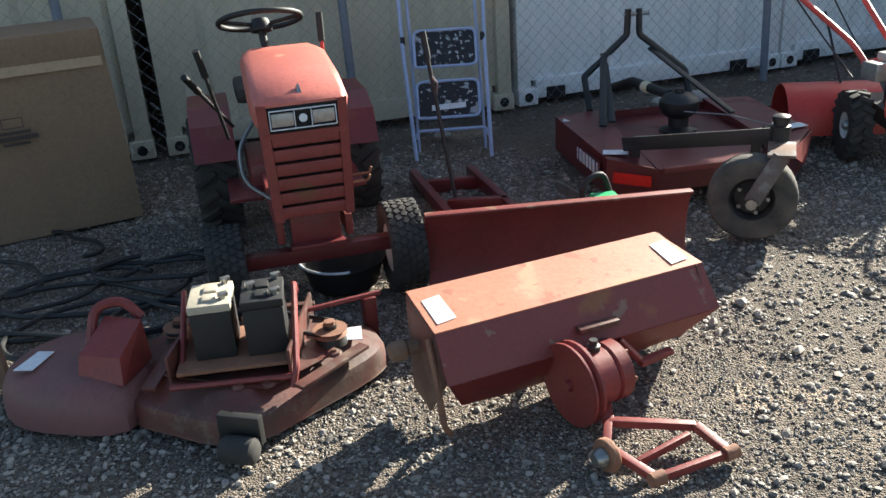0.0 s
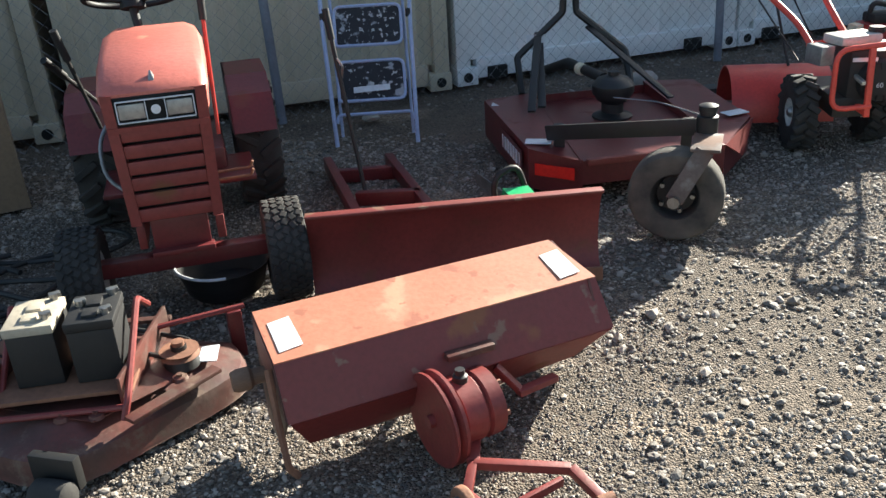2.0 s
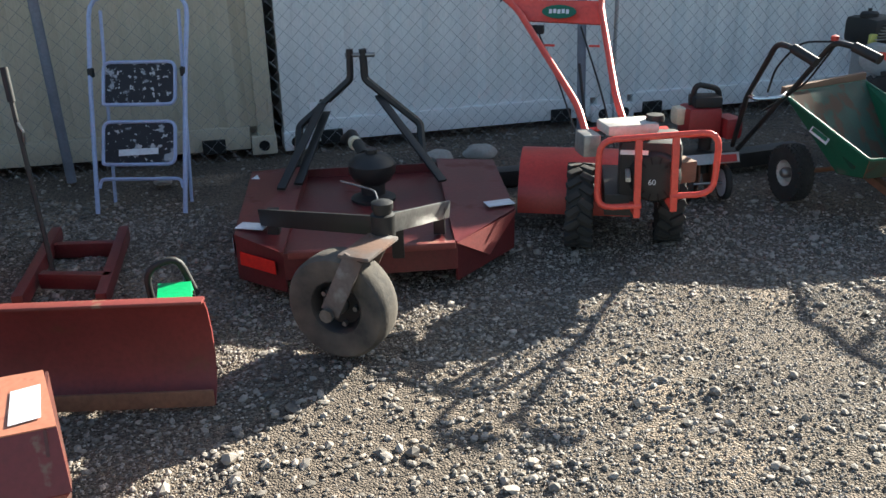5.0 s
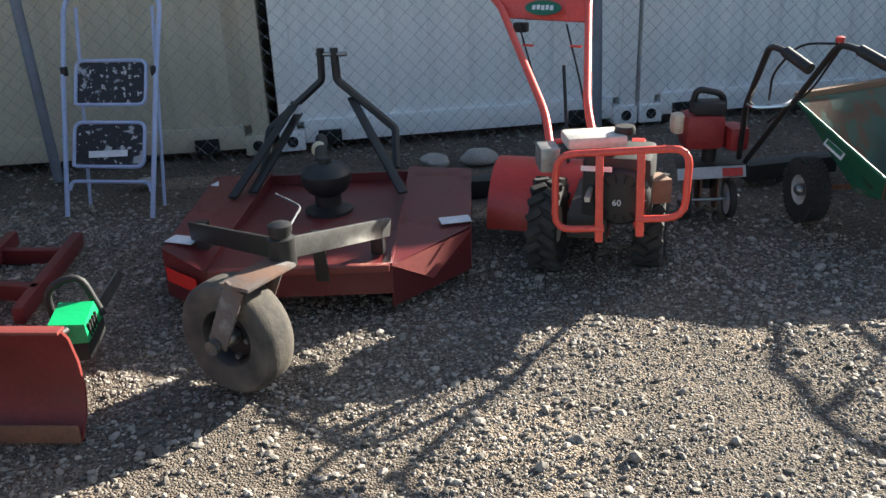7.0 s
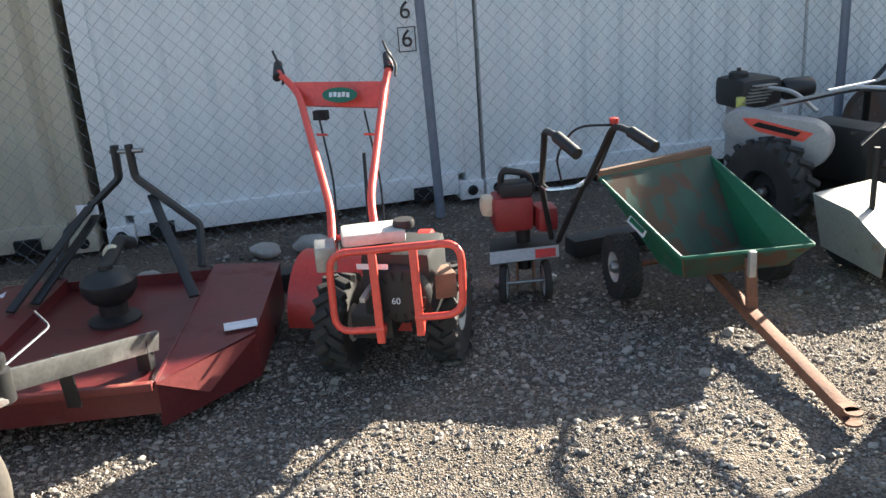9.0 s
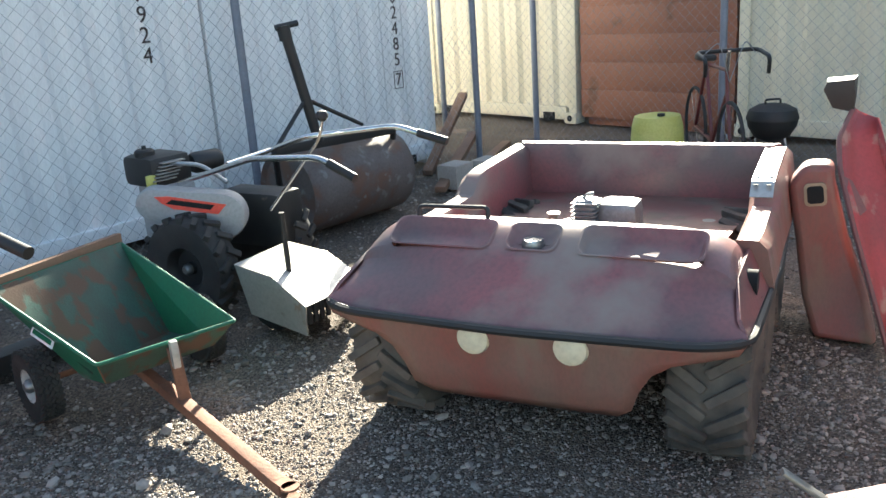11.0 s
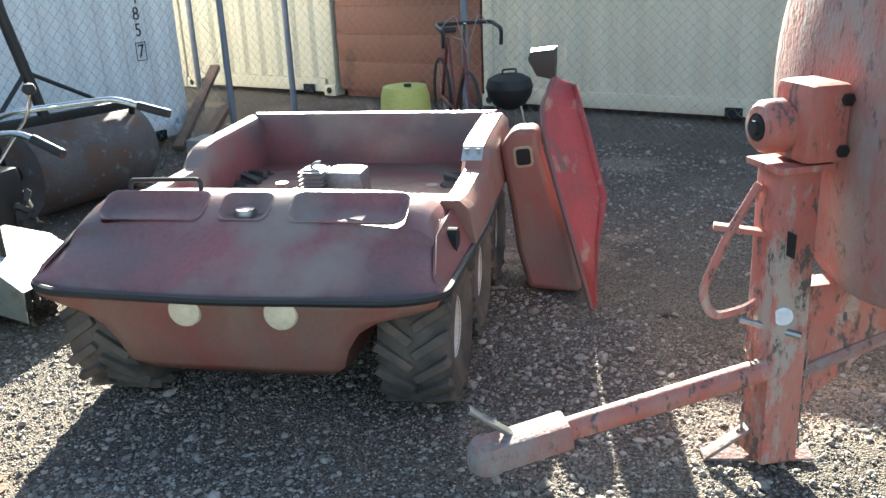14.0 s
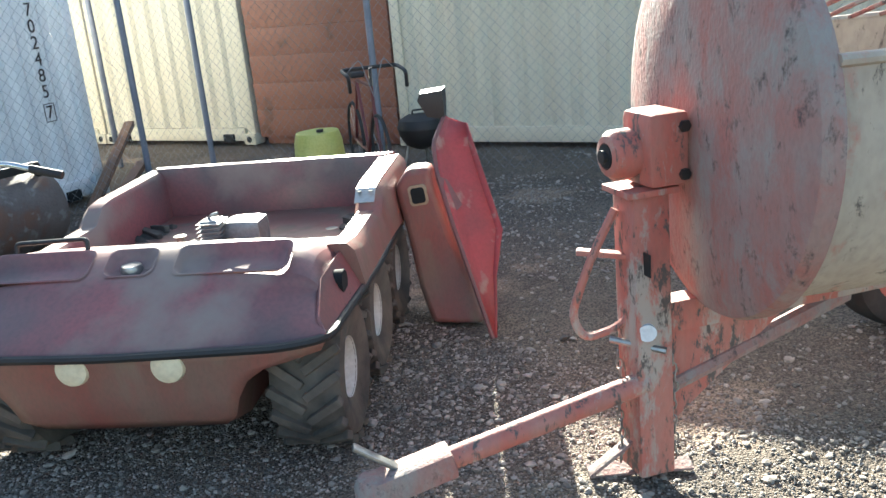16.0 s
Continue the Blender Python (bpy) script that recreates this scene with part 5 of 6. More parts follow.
    for p, q in (((2.27, 5.58, 0.93), (2.44, 4.9, 0.45)), ((2.50, 5.52, 0.93), (2.62, 5.0, 0.42))):
        part("control_cable", tube(B(), [p, Vector(p).lerp(Vector(q), 0.5) + Vector((0.02, 0.03, -0.02)), q], 0.005, 6, 0.1), M_black, th)
    bm = B()
    box(bm, (2.28, 5.60, 0.91), (0.07, 0.04, 0.045), -18, 0.006)
    part("throttle_box", bm, M_black, th)
    part("depth_rod", tube(B(), [(2.52, 5.2, 0.35), (2.49, 5.45, 0.75)], 0.008, 8, 0), M_black, th)
    for p in (Vector((2.30, 5.38, 0.86)), Vector((2.57, 5.31, 0.86))):
        part("cable_guide", tube(B(), [p, p + Vector((0.05, -0.02, 0)) * (1 if p.x < 2.4 else -1)], 0.006, 6, 0), M_orange, th)


cultivator()


# ---- small red cultivator ----
def mini_tiller():
    th = thing("mini_tiller", (3.22, 5.5, 0), "small red garden cultivator with black handlebars and white wheels", "cultivator")
    for x, y in ((3.10, 5.42), (3.30, 5.45)):
        wheel(th, (x, y, 0.095), (-0.97 if x < 3.2 else 0.97, 0.1, 0), 0.095, 0.035, 0.078, M_white, "wheel", seg=28)
    part("axle", tube(B(), [(3.09, 5.42, 0.095), (3.31, 5.45, 0.095)], 0.008, 8, 0), M_steel, th)
    bm = B()
    sheet(bm, [(3.04, 5.36, 0.215), (3.36, 5.40, 0.225), (3.36, 5.44, 0.27), (3.04, 5.40, 0.26)], 0.006)
    gd = part("tine_guard", bm, M_silver, th)
    bm = B()
    sheet(bm, [(3.04, 5.40, 0.263), (3.36, 5.44, 0.273), (3.36, 5.62, 0.27), (3.04, 5.60, 0.26)], 0.008)
    part("guard_top", bm, M_black, gd)
    bm = B()
    sheet(bm, [(3.25, 5.384, 0.228), (3.345, 5.394, 0.232), (3.345, 5.424, 0.262), (3.25, 5.414, 0.26)], 0.002)
    part("red_label", bm, M_orangered, gd)
    for x in (3.1, 3.16, 3.24, 3.30):
        part("tine", lathe(B(), (x, 5.56, 0.13), (1, 0, 0), [(0.12, 0), (0.12, 0.008), (0.03, 0.012)], 12), M_rustbar, th)
    part("gear_column", tube(B(), [(3.2, 5.54, 0.13), (3.2, 5.52, 0.45)], 0.035, 12, 0), M_black, th)
    bm = B()
    box(bm, (3.15, 5.50, 0.43), (0.19, 0.18, 0.17), 8, 0.035)
    en = part("engine", bm, M_engred, th)
    bm = B()
    box(bm, (3.30, 5.48, 0.40), (0.10, 0.15, 0.12), 15, 0.03)
    part("air_box", bm, M_engred, en)
    bm = B()
    box(bm, (3.04, 5.50, 0.46), (0.07, 0.10, 0.10), 10, 0.03)
    part("fuel_tank", bm, M_lens, en)
    part("carry_handle", tube(B(), [(3.10, 5.5, 0.50), (3.11, 5.48, 0.63), (3.24, 5.5, 0.60), (3.25, 5.52, 0.52)], 0.016, 8, 0.04), M_black, th)
    bm = B()
    box(bm, (3.17, 5.49, 0.54), (0.15, 0.13, 0.06), 5, 0.015)
    part("cover", bm, M_black, en)
    Lp = [(3.33, 5.46, 0.30), (3.28, 5.16, 0.62), (3.28, 5.12, 0.66), (3.285, 4.83, 0.935), (3.33, 4.72, 0.92)]
    Rp = [(3.36, 5.46, 0.28), (3.45, 5.14, 0.62), (3.47, 5.10, 0.66), (3.545, 4.86, 0.93), (3.60, 4.74, 0.92)]
    for pts in (Lp, Rp):
        h = part("handlebar", tube(B(), pts, 0.013, 10, 0.05), M_blackpaint, th)
        e = Vector(pts[-1])
        d = (e - Vector(pts[-2])).normalized()
        part("grip", tube(B(), [e - d * 0.02, e + d * 0.10 + Vector((0.02, 0, -0.03))], 0.022, 12, 0), M_black, h)
    part("brace", tube(B(), [(3.28, 5.14, 0.64), (3.30, 5.08, 0.63), (3.42, 5.07, 0.64), (3.46, 5.12, 0.65)], 0.011, 8, 0.03), M_chrome, th)
    part("throttle_cable", tube(B(), [(3.54, 4.86, 0.93), (3.40, 4.88, 0.93), (3.33, 4.95, 0.80), (3.36, 5.1, 0.66)], 0.005, 6, 0.06), M_black, th)
    part("throttle_cable", tube(B(), [(3.55, 4.86, 0.91), (3.50, 5.0, 0.72), (3.42, 5.35, 0.5)], 0.005, 6, 0.06), M_black, th)
    part("kill_switch", lathe(B(), (3.545, 4.86, 0.945), (0, 0, 1), [(0.016, -0.01), (0.018, 0.01), (0.001, 0.016)], 10), M_orangered, th)


mini_tiller()


# ---- green dump cart ----
def dump_cart():
    th = thing("dump_cart", (3.95, 5.3, 0), "dark green dump cart with grimy tub and rusty tongue", "cart")
    rim = [Vector((3.55, 5.40, 0.585)), Vector((3.82, 4.93, 0.36)), Vector((4.37, 5.02, 0.36)), Vector((4.12, 5.77, 0.575))]
    bot = [Vector((3.80, 5.22, 0.21)), Vector((3.85, 5.03, 0.24)), Vector((4.30, 5.11, 0.25)), Vector((4.21, 5.487, 0.203))]
    for k, nm in enumerate(("side_panel", "front_panel", "side_panel", "rear_panel")):
        a, b, c, d = rim[k], rim[(k + 1) % 4], bot[(k + 1) % 4], bot[k]
        part(nm, sheet(B(), [a, d, c, b], 0.01), M_green if k not in (1, 3) else M_rustbar if k == 1 else M_tubin, th)
    ctr = sum(bot, Vector()) / 4
    for k in range(4):
        f = lambda p: p + (ctr - p) * 0.03 + Vector((0, 0, -0.002))
        a, b, c, d = [f(p) for p in (rim[k], rim[(k + 1) % 4], bot[(k + 1) % 4], bot[k])]
        if k < 2:
            part("lining", sheet(B(), [a, b, c, d], 0.004), M_tubin, th)
    part("floor", sheet(B(), [b + Vector((0, 0, 0.012)) for b in bot], 0.008), M_tubin, th)
    part("rim", tube(B(), rim + [rim[0]], 0.008, 8, 0.015), M_green, th)
    bm = B()
    beam(bm, rim[0] + Vector((0, 0.02, 0.01)), rim[3] + Vector((0, 0.02, 0.02)), 0.03, 0.05)
    part("board", bm, M_wood, th, "brown wooden board along the tub's rear rim")
    n = (rim[1] - rim[0]).normalized()
    m = facing(rim[0].lerp(bot[0], 0.35).lerp(rim[1].lerp(bot[1], 0.35), 0.30), n, (0.3, 0, 1)) @ Matrix.Translation((0, 0, 0.008))
    bm = B()
    box(bm, None, (0.12, 0.045, 0.004), m=m)
    pl = part("name_plate", bm, M_white, th)
    bm = B()
    box(bm, None, (0.10, 0.02, 0.002), m=m @ Matrix.Translation((0, 0, 0.004)))
    part("mark", bm, M_badge, pl)
    wheel(th, (3.65, 5.44, 0.15), (-0.97, -0.22, 0), 0.15, 0.10, 0.07, M_rim, "wheel", "turf")
    wheel(th, (4.37, 5.60, 0.15), (0.97, 0.22, 0), 0.15, 0.10, 0.07, M_rim, "wheel", "turf")
    part("axle", tube(B(), [(3.68, 5.45, 0.15), (4.35, 5.6, 0.15)], 0.014, 8, 0), M_rustbar, th)
    bm = B()
    beam(bm, (3.98, 5.45, 0.19), (4.09, 5.10, 0.10), 0.045, 0.04)
    beam(bm, (4.08, 5.14, 0.11), (4.235, 4.25, 0.03), 0.05, 0.045)
    part("tongue", bm, M_rustbar, th)
    bm = B()
    beam(bm, (4.10, 4.96, 0.34), (4.12, 4.98, 0.09), 0.045, 0.03)
    part("upright", bm, M_rustbar, th)
    bm = B()
    box(bm, (4.10, 4.94, 0.32), (0.03, 0.03, 0.11), 5, 0.006)
    part("latch", bm, M_silver, th)
    for dz in (0.012, 0.05):
        bm = lathe(B(), (4.24, 4.215, dz), (0, 0, 1), [(0.03, 0), (0.03, 0.008)], 16)
        box(bm, (4.236, 4.245, dz + 0.004), (0.05, 0.06, 0.008), 10)
        part("hitch_tab", bm, M_rustbar, th)


dump_cart()


# ---- grey rear-tine machine ----
def grey_tiller():
    th = thing("two_wheel_tractor", (4.7, 6.3, 0), "grey two-wheel tiller with black tyres, chrome handles and metal tine shield", "tiller")
    m = facing((4.545, 6.235, 0.545), (0.884, -0.468, -0.18), (0, 0, 1))
    ring = [(-0.18 + 0.085 * math.cos(radians(t)), 0.03 + 0.085 * math.sin(radians(t))) for t in range(90, 271, 15)] + [(0.18 + 0.125 * math.cos(radians(t)), 0.0 + 0.125 * math.sin(radians(t))) for t in range(-90, 91, 15)]
    bm = loft(B(), [[m @ Vector((x * k, y * k, z)) for x, y in ring] for k, z in ((1.0, -0.11), (1.0, -0.012), (0.97, 0.0), (0.94, 0.002))])
    cov = part("belt_cover", bm, M_greyp, th, "grey metal belt cover with round ends")
    bm = B()
    loft(bm, [[m @ Vector((x, y, z)) for x, y in ((-0.17, 0.075), (-0.10, 0.085), (0.20, 0.07), (0.16, 0.015), (-0.07, 0.02), (-0.13, 0.045))] for z in (0.001, 0.005)])
    part("decal", bm, M_orange, cov, "faded orange stripe")
    bm = B()
    loft(bm, [[m @ Vector((x, y, z)) for x, y in ((-0.11, 0.045), (-0.08, 0.07), (0.14, 0.062), (0.12, 0.035))] for z in (0.005, 0.007)])
    part("decal_mark", bm, M_dark, cov)
    bm = B()
    box(bm, (4.52, 6.62, 0.74), (0.26, 0.28, 0.17), 20, 0.04)
    en = part("engine", bm, M_blackpaint, th)
    bm = B()
    box(bm, (4.55, 6.60, 0.42), (0.22, 0.24, 0.50), 20, 0.03)
    part("engine_base", bm, M_greyp, th)
    part("muffler", lathe(B(), (4.70, 6.6, 0.74), (1, 0.2, 0), [(0.05, 0), (0.06, 0.02), (0.06, 0.16), (0.05, 0.18)], 18), M_blackpaint, en)
    part("air_cleaner", lathe(B(), (4.46, 6.6, 0.82), (0, 0, 1), [(0.055, 0), (0.055, 0.025), (0.045, 0.035), (0.012, 0.037), (0.012, 0.055)], 18), M_black, en)
    for k in range(6):
        bm = B()
        box(bm, (4.50 + 0.012 * k, 6.50, 0.70 + 0.018 * k), (0.14, 0.10, 0.007), 20, 0.002)
        part("cooling_fin", bm, M_alu, en)
    part("air_pipe", tube(B(), [(4.56, 6.48, 0.78), (4.70, 6.40, 0.76), (4.80, 6.30, 0.66)], 0.012, 8, 0.05), M_alu, en)
    bm = B()
    box(bm, (4.44, 6.46, 0.70), (0.05, 0.03, 0.07), 20, 0.01)
    part("yellow_tag", bm, M_yellow, en)
    # rims coloured black so that the wheels sink into shade
    wheel(th, (4.52, 6.18, 0.27), (-0.85, -0.5, 0), 0.27, 0.16, 0.12, M_blackpaint, "wheel", "lug")
    wheel(th, (5.05, 6.45, 0.27), (0.85, 0.5, 0), 0.27, 0.16, 0.12, M_blackpaint, "wheel", "lug")
    bm = B()
    box(bm, (5.0, 6.40, 0.42), (0.22, 0.45, 0.32), 30, 0.05)
    part("gear_case", bm, M_blackpaint, th)
    # tine shield: bent sheet
    bm = B()
    a = [Vector((4.62, 5.78, 0.36)), Vector((4.98, 5.98, 0.36))]
    b = [Vector((4.72, 5.55, 0.33)), Vector((5.10, 5.75, 0.33))]
    c = [Vector((4.80, 5.36, 0.21)), Vector((5.20, 5.54, 0.21))]
    sheet(bm, [a[0], b[0], b[1], a[1]], 0.008)
    sheet(bm, [b[0], c[0], c[1], b[1]], 0.008)
    sheet(bm, [a[0], Vector((4.66, 5.74, 0.10)), Vector((4.80, 5.38, 0.06)), c[0], b[0]], 0.008)
    sheet(bm, [a[1], b[1], c[1], Vector((5.18, 5.56, 0.06)), Vector((5.02, 5.92, 0.10))], 0.008)
    sh = part("tine_shield", bm, M_silver, th)
    for k in range(10):
        bm = B()
        p = c[0].lerp(c[1], (k + 0.5) / 10)
        box(bm, p + Vector((0, 0.005, -0.05)), (0.028, 0.012, 0.09), 25, 0.003)
        part("tooth", bm, M_dark, sh)
    part("tine_rotor", lathe(B(), (4.74, 5.66, 0.16), (0.89, 0.45, 0), [(0.14, 0), (0.15, 0.05), (0.13, 0.2), (0.15, 0.36), (0.14, 0.4)], 14), M_dark, th)
    bm = tube(B(), [(4.83, 5.60, 0.30), (4.82, 5.58, 0.62)], 0.014, 8, 0)
    part("depth_bar", bm, M_black, th)
    # handlebars
    part("handlebar", tube(B(), [(4.55, 6.3, 0.70), (4.70, 5.55, 0.90), (4.86, 5.16, 0.93), (4.93, 4.98, 0.86)], 0.014, 10, 0.05), M_chrome, th)
    part("handlebar", tube(B(), [(4.70, 6.4, 0.70), (5.05, 5.75, 0.93), (5.38, 5.42, 0.97), (5.52, 5.23, 0.90)], 0.014, 10, 0.05), M_chrome, th)
    part("cross_bar", tube(B(), [(4.66, 5.8, 0.85), (4.95, 5.95, 0.86)], 0.010, 8, 0), M_chrome, th)
    part("grip", tube(B(), [(4.88, 5.10, 0.91), (4.935, 4.97, 0.855)], 0.02, 10, 0), M_black, th)
    part("grip", tube(B(), [(5.45, 5.33, 0.935), (5.535, 5.21, 0.895)], 0.02, 10, 0), M_black, th)
    part("gear_lever", tube(B(), [(4.90, 5.95, 0.55), (5.06, 5.60, 0.93), (5.07, 5.56, 1.03)], 0.008, 8, 0.05), M_chrome, th)
    part("knob", lathe(B(), (5.07, 5.56, 1.02), (0, 0, 1), [(0.012, 0), (0.028, 0.015), (0.03, 0.03), (0.02, 0.048), (0.001, 0.054)], 16), M_black, th)


grey_tiller()


def lawn_roller():
    th = thing("lawn_roller", (6.0, 7.4, 0), "rusty grey steel ground roller with a black pipe tongue", "roller")
    c, ax = Vector((5.50, 7.30, 0.305)), Vector((0.956, 0.292, 0))
    R, ln = 0.305, 0.98
    dr = part("drum", lathe(B(), c, ax, [(0.02, 0.03), (R - 0.04, 0.03), (R - 0.012, 0.0), (R, 0.02), (R, ln - 0.02), (R - 0.012, ln), (R - 0.04, ln - 0.03), (0.02, ln - 0.03)], 56), M_rustdrum, th)
    part("axle_boss", lathe(B(), c - ax * 0.02, -ax, [(0.05, -0.06), (0.05, 0.04), (0.03, 0.05)], 16), M_blackpaint, dr)
    s, e = c - ax * 0.05, c + ax * (ln + 0.05)
    f = Vector((-0.12, -0.30, 0.36))
    a, b = s + f, s.lerp(e, 0.72) + f
    part("side_arm", tube(B(), [s, a], 0.022, 8, 0), M_blackpaint, th)
    part("side_arm", tube(B(), [e, e + f * 0.9], 0.022, 8, 0), M_blackpaint, th)
    bm = B()
    beam(bm, a, e + f * 0.9, 0.045, 0.06)
    part("draw_bar", bm, M_blackpaint, th)
    foot = a.lerp(b, 0.48)
    top = foot + Vector((-0.16, 0.0, 0.76))
    tg = part("tongue", tube(B(), [foot, top], 0.034, 12, 0), M_blackpaint, th)
    part("hitch_head", tube(B(), [top + Vector((-0.05, 0, -0.01)), top + Vector((0.10, 0, 0.01))], 0.02, 10, 0), M_blackpaint, tg)
    part("hitch_collar", tube(B(), [top - Vector((-0.012, 0, 0.09)), top], 0.042, 12, 0), M_blackpaint, tg)
    mid = foot.lerp(top, 0.38)
    part("brace", tube(B(), [a, mid, b + Vector((0, 0, 0.05))], 0.014, 8, 0.03), M_blackpaint, th)


lawn_roller()


# ---- six-wheeled vehicle ----
O6 = Vector((4.91, 3.91, 0))
R6, K6 = Vector((0.555, -0.832, 0)), Vector((0.832, 0.555, 0))


def a6(x, y, z):
    return O6 + R6 * x + K6 * y + Vector((0, 0, z))


def round_rect(x0, x1, y0, y1, rad, n=4):
    """Corner-rounded rectangle, counter-clockwise."""
    out = []
    for cx, cy, a0 in ((x1 - rad, y0 + rad, -90), (x1 - rad, y1 - rad, 0), (x0 + rad, y1 - rad, 90), (x0 + rad, y0 + rad, 180)):
        out += [(cx + rad * math.cos(radians(a0 + 90 * k / n)), cy + rad * math.sin(radians(a0 + 90 * k / n))) for k in range(n + 1)]
    return out


def amphibious_vehicle():
    th = thing("amphibious_vehicle", O6 + K6 * 1.0, "sun-bleached red six-wheeled amphibious vehicle with open cargo tub", "off-road vehicle")
    ang = math.degrees(math.atan2(R6.y, R6.x))

    def row(y, z, w, r=0.12, drop=0.05):
        """Across the hood, from one side to the other, rounded down at the ends."""
        out = []
        for x, d in ((-w, drop * 2.2), (-w + r * 0.25, drop * 0.9), (-w + r, 0.01), (-w * 0.5, 0), (0, 0.004), (w * 0.5, 0), (w - r, 0.01), (w - r * 0.25, drop * 0.9), (w, drop * 2.2)):
            out.append(a6(x, y + (0.10 * (abs(x) / w) ** 3 if y < 0.25 else 0), z - d))
        return out
    rows = [row(-0.005, 0.515, 0.73, 0.1, 0.0), row(0.0, 0.535, 0.73, 0.1, 0.0), row(0.04, 0.565, 0.72, 0.1, 0.01), row(0.12, 0.613, 0.70, 0.12, 0.02), row(0.20, 0.662, 0.69, 0.12, 0.035), row(0.26, 0.70, 0.685, 0.12, 0.045), row(0.39, 0.76, 0.68, 0.12, 0.065), row(0.43, 0.768, 0.68, 0.12, 0.07), row(0.55, 0.745, 0.68, 0.12, 0.06), row(0.66, 0.70, 0.68, 0.12, 0.05)]
    bm = B()
    V = [[bm.verts.new(p) for p in r] for r in rows]
    for a, b in zip(V, V[1:]):
        for k in range(len(a) - 1):
            bm.faces.new((a[k], a[k + 1], b[k + 1], b[k]))
    hood = part("hood", bm, M_argo, th, "sun-bleached purplish red front hood")
    so = hood.modifiers.new("thickness", "SOLIDIFY")
    so.thickness, so.offset = 0.012, -1
    ss = hood.modifiers.new("round", "SUBSURF")
    ss.levels = ss.render_levels = 2
    # trays sunk into the hood
    wells = ((-0.55, -0.16, 0.27, 0.40), (0.16, 0.57, 0.27, 0.40), (-0.10, 0.08, 0.275, 0.395))
    cutters = []
    for x0, x1, y0, y1 in wells:
        cut = new("cutter", mesh_of("cutter", loft(B(), [[a6(x, y, z) for x, y in round_rect(x0, x1, y0, y1, 0.035)] for z in (0.65, 0.83)]), M_argo))
        md = hood.modifiers.new("well", "BOOLEAN")
        md.operation, md.object = "DIFFERENCE", cut
        cutters.append(cut)
    cutme = bpy.data.meshes.new_from_object(hood.evaluated_get(bpy.context.evaluated_depsgraph_get()))
    hood.modifiers.clear()
    hood.data = cutme
    for cut in cutters:
        bpy.data.objects.remove(cut)
    pans = []
    for x0, x1, y0, y1 in wells:
        bm = B()
        g = 0.006
        rings = []
        for k, z in ((-g, 0.001), (0.0, 0.002), (0.006, -0.004), (0.014, -0.020), (0.026, -0.030)):
            rings.append([bm.verts.new(a6(x, y, 0.704 + (y - 0.27) * 0.47 + z)) for x, y in round_rect(x0 + k, x1 - k, y0 + k, y1 - k, 0.035)])
        for p, q in zip(rings, rings[1:]):
            for i in range(len(p)):
                bm.faces.new((p[i], p[(i + 1) % len(p)], q[(i + 1) % len(p)], q[i]))
        bm.faces.new(rings[-1])
        pans.append(part("hood_tray", bm, M_argo, hood, "recessed tray"))
    part("filler_cap", lathe(B(), a6(-0.01, 0.335, 0.69), (0, 0, 1), [(0.036, 0), (0.04, 0.02), (0.034, 0.036), (0.001, 0.04)], 20), M_steel, pans[2])
    part("grab_bar", tube(B(), [a6(-0.50, 0.44, 0.755), a6(-0.50, 0.45, 0.795), a6(-0.22, 0.45, 0.80), a6(-0.22, 0.44, 0.755)], 0.009, 8, 0.03), M_blackpaint, hood)
    for s in (-1, 1):
        pts = [a6(s * 0.735, 0.10, 0.512), a6(s * 0.755, 0.70, 0.505), a6(s * 0.68, 0.68, 0.66), a6(s * 0.672, 0.32, 0.645), a6(s * 0.70, 0.14, 0.575)]
        part("hood_side", sheet(B(), pts if s > 0 else pts[::-1], 0.012), M_argo, hood)
    # rubber trim round the front and along the sides
    part("trim", tube(B(), [a6(-0.70, 2.0, 0.50), a6(-0.745, 0.9, 0.50), a6(-0.735, 0.10, 0.515), a6(-0.60, 0.02, 0.52), a6(0, -0.012, 0.52), a6(0.60, 0.02, 0.52), a6(0.735, 0.10, 0.515), a6(0.76, 0.9, 0.50), a6(0.74, 2.0, 0.50)], 0.016, 8, 0.1), M_black, th, "black rubber edge trim")
    # lower hull
    bm = B()
    hull = [(-0.44, 0.10, 0.50), (0.44, 0.10, 0.50), (0.44, 0.3, 0.50), (0.60, 1.95, 0.50), (-0.56, 1.95, 0.50), (-0.52, 0.3, 0.50)]
    low = [(-0.36, 0.15, 0.33), (0.36, 0.15, 0.33), (0.38, 0.3, 0.33), (0.38, 1.92, 0.33), (-0.36, 1.92, 0.33), (-0.36, 0.3, 0.33)]
    bt = [(-0.30, 0.24, 0.15), (0.30, 0.24, 0.15), (0.33, 0.35, 0.13), (0.33, 1.85, 0.13), (-0.33, 1.85, 0.13), (-0.33, 0.35, 0.13)]
    loft(bm, [[a6(*p) for p in bt], [a6(*p) for p in low], [a6(*p) for p in hull]])
    part("lower_hull", bm, M_argolow, th)
    # front skin between the wheel arches
    bm = B()
    skin = []
    for z, hw in ((0.515, 0.72), (0.48, 0.70), (0.458, 0.61), (0.435, 0.51), (0.395, 0.45), (0.33, 0.41), (0.26, 0.385), (0.215, 0.33)):
        y = 0.035 + (0.515 - z) * 0.22 + max(0.0, 0.26 - z) * 0.7
        skin.append([bm.verts.new(a6(hw * k / 8, y + 0.075 * (abs(hw * k / 8) / 0.72) ** 3, z)) for k in range(-8, 9)])
    for p, q in zip(skin, skin[1:]):
        for k in range(16):
            bm.faces.new((p[k], q[k], q[k + 1], p[k + 1]))
    fascia = part("front_skin", bm, M_argolow, th, "faded red front with brown camouflage streaks")
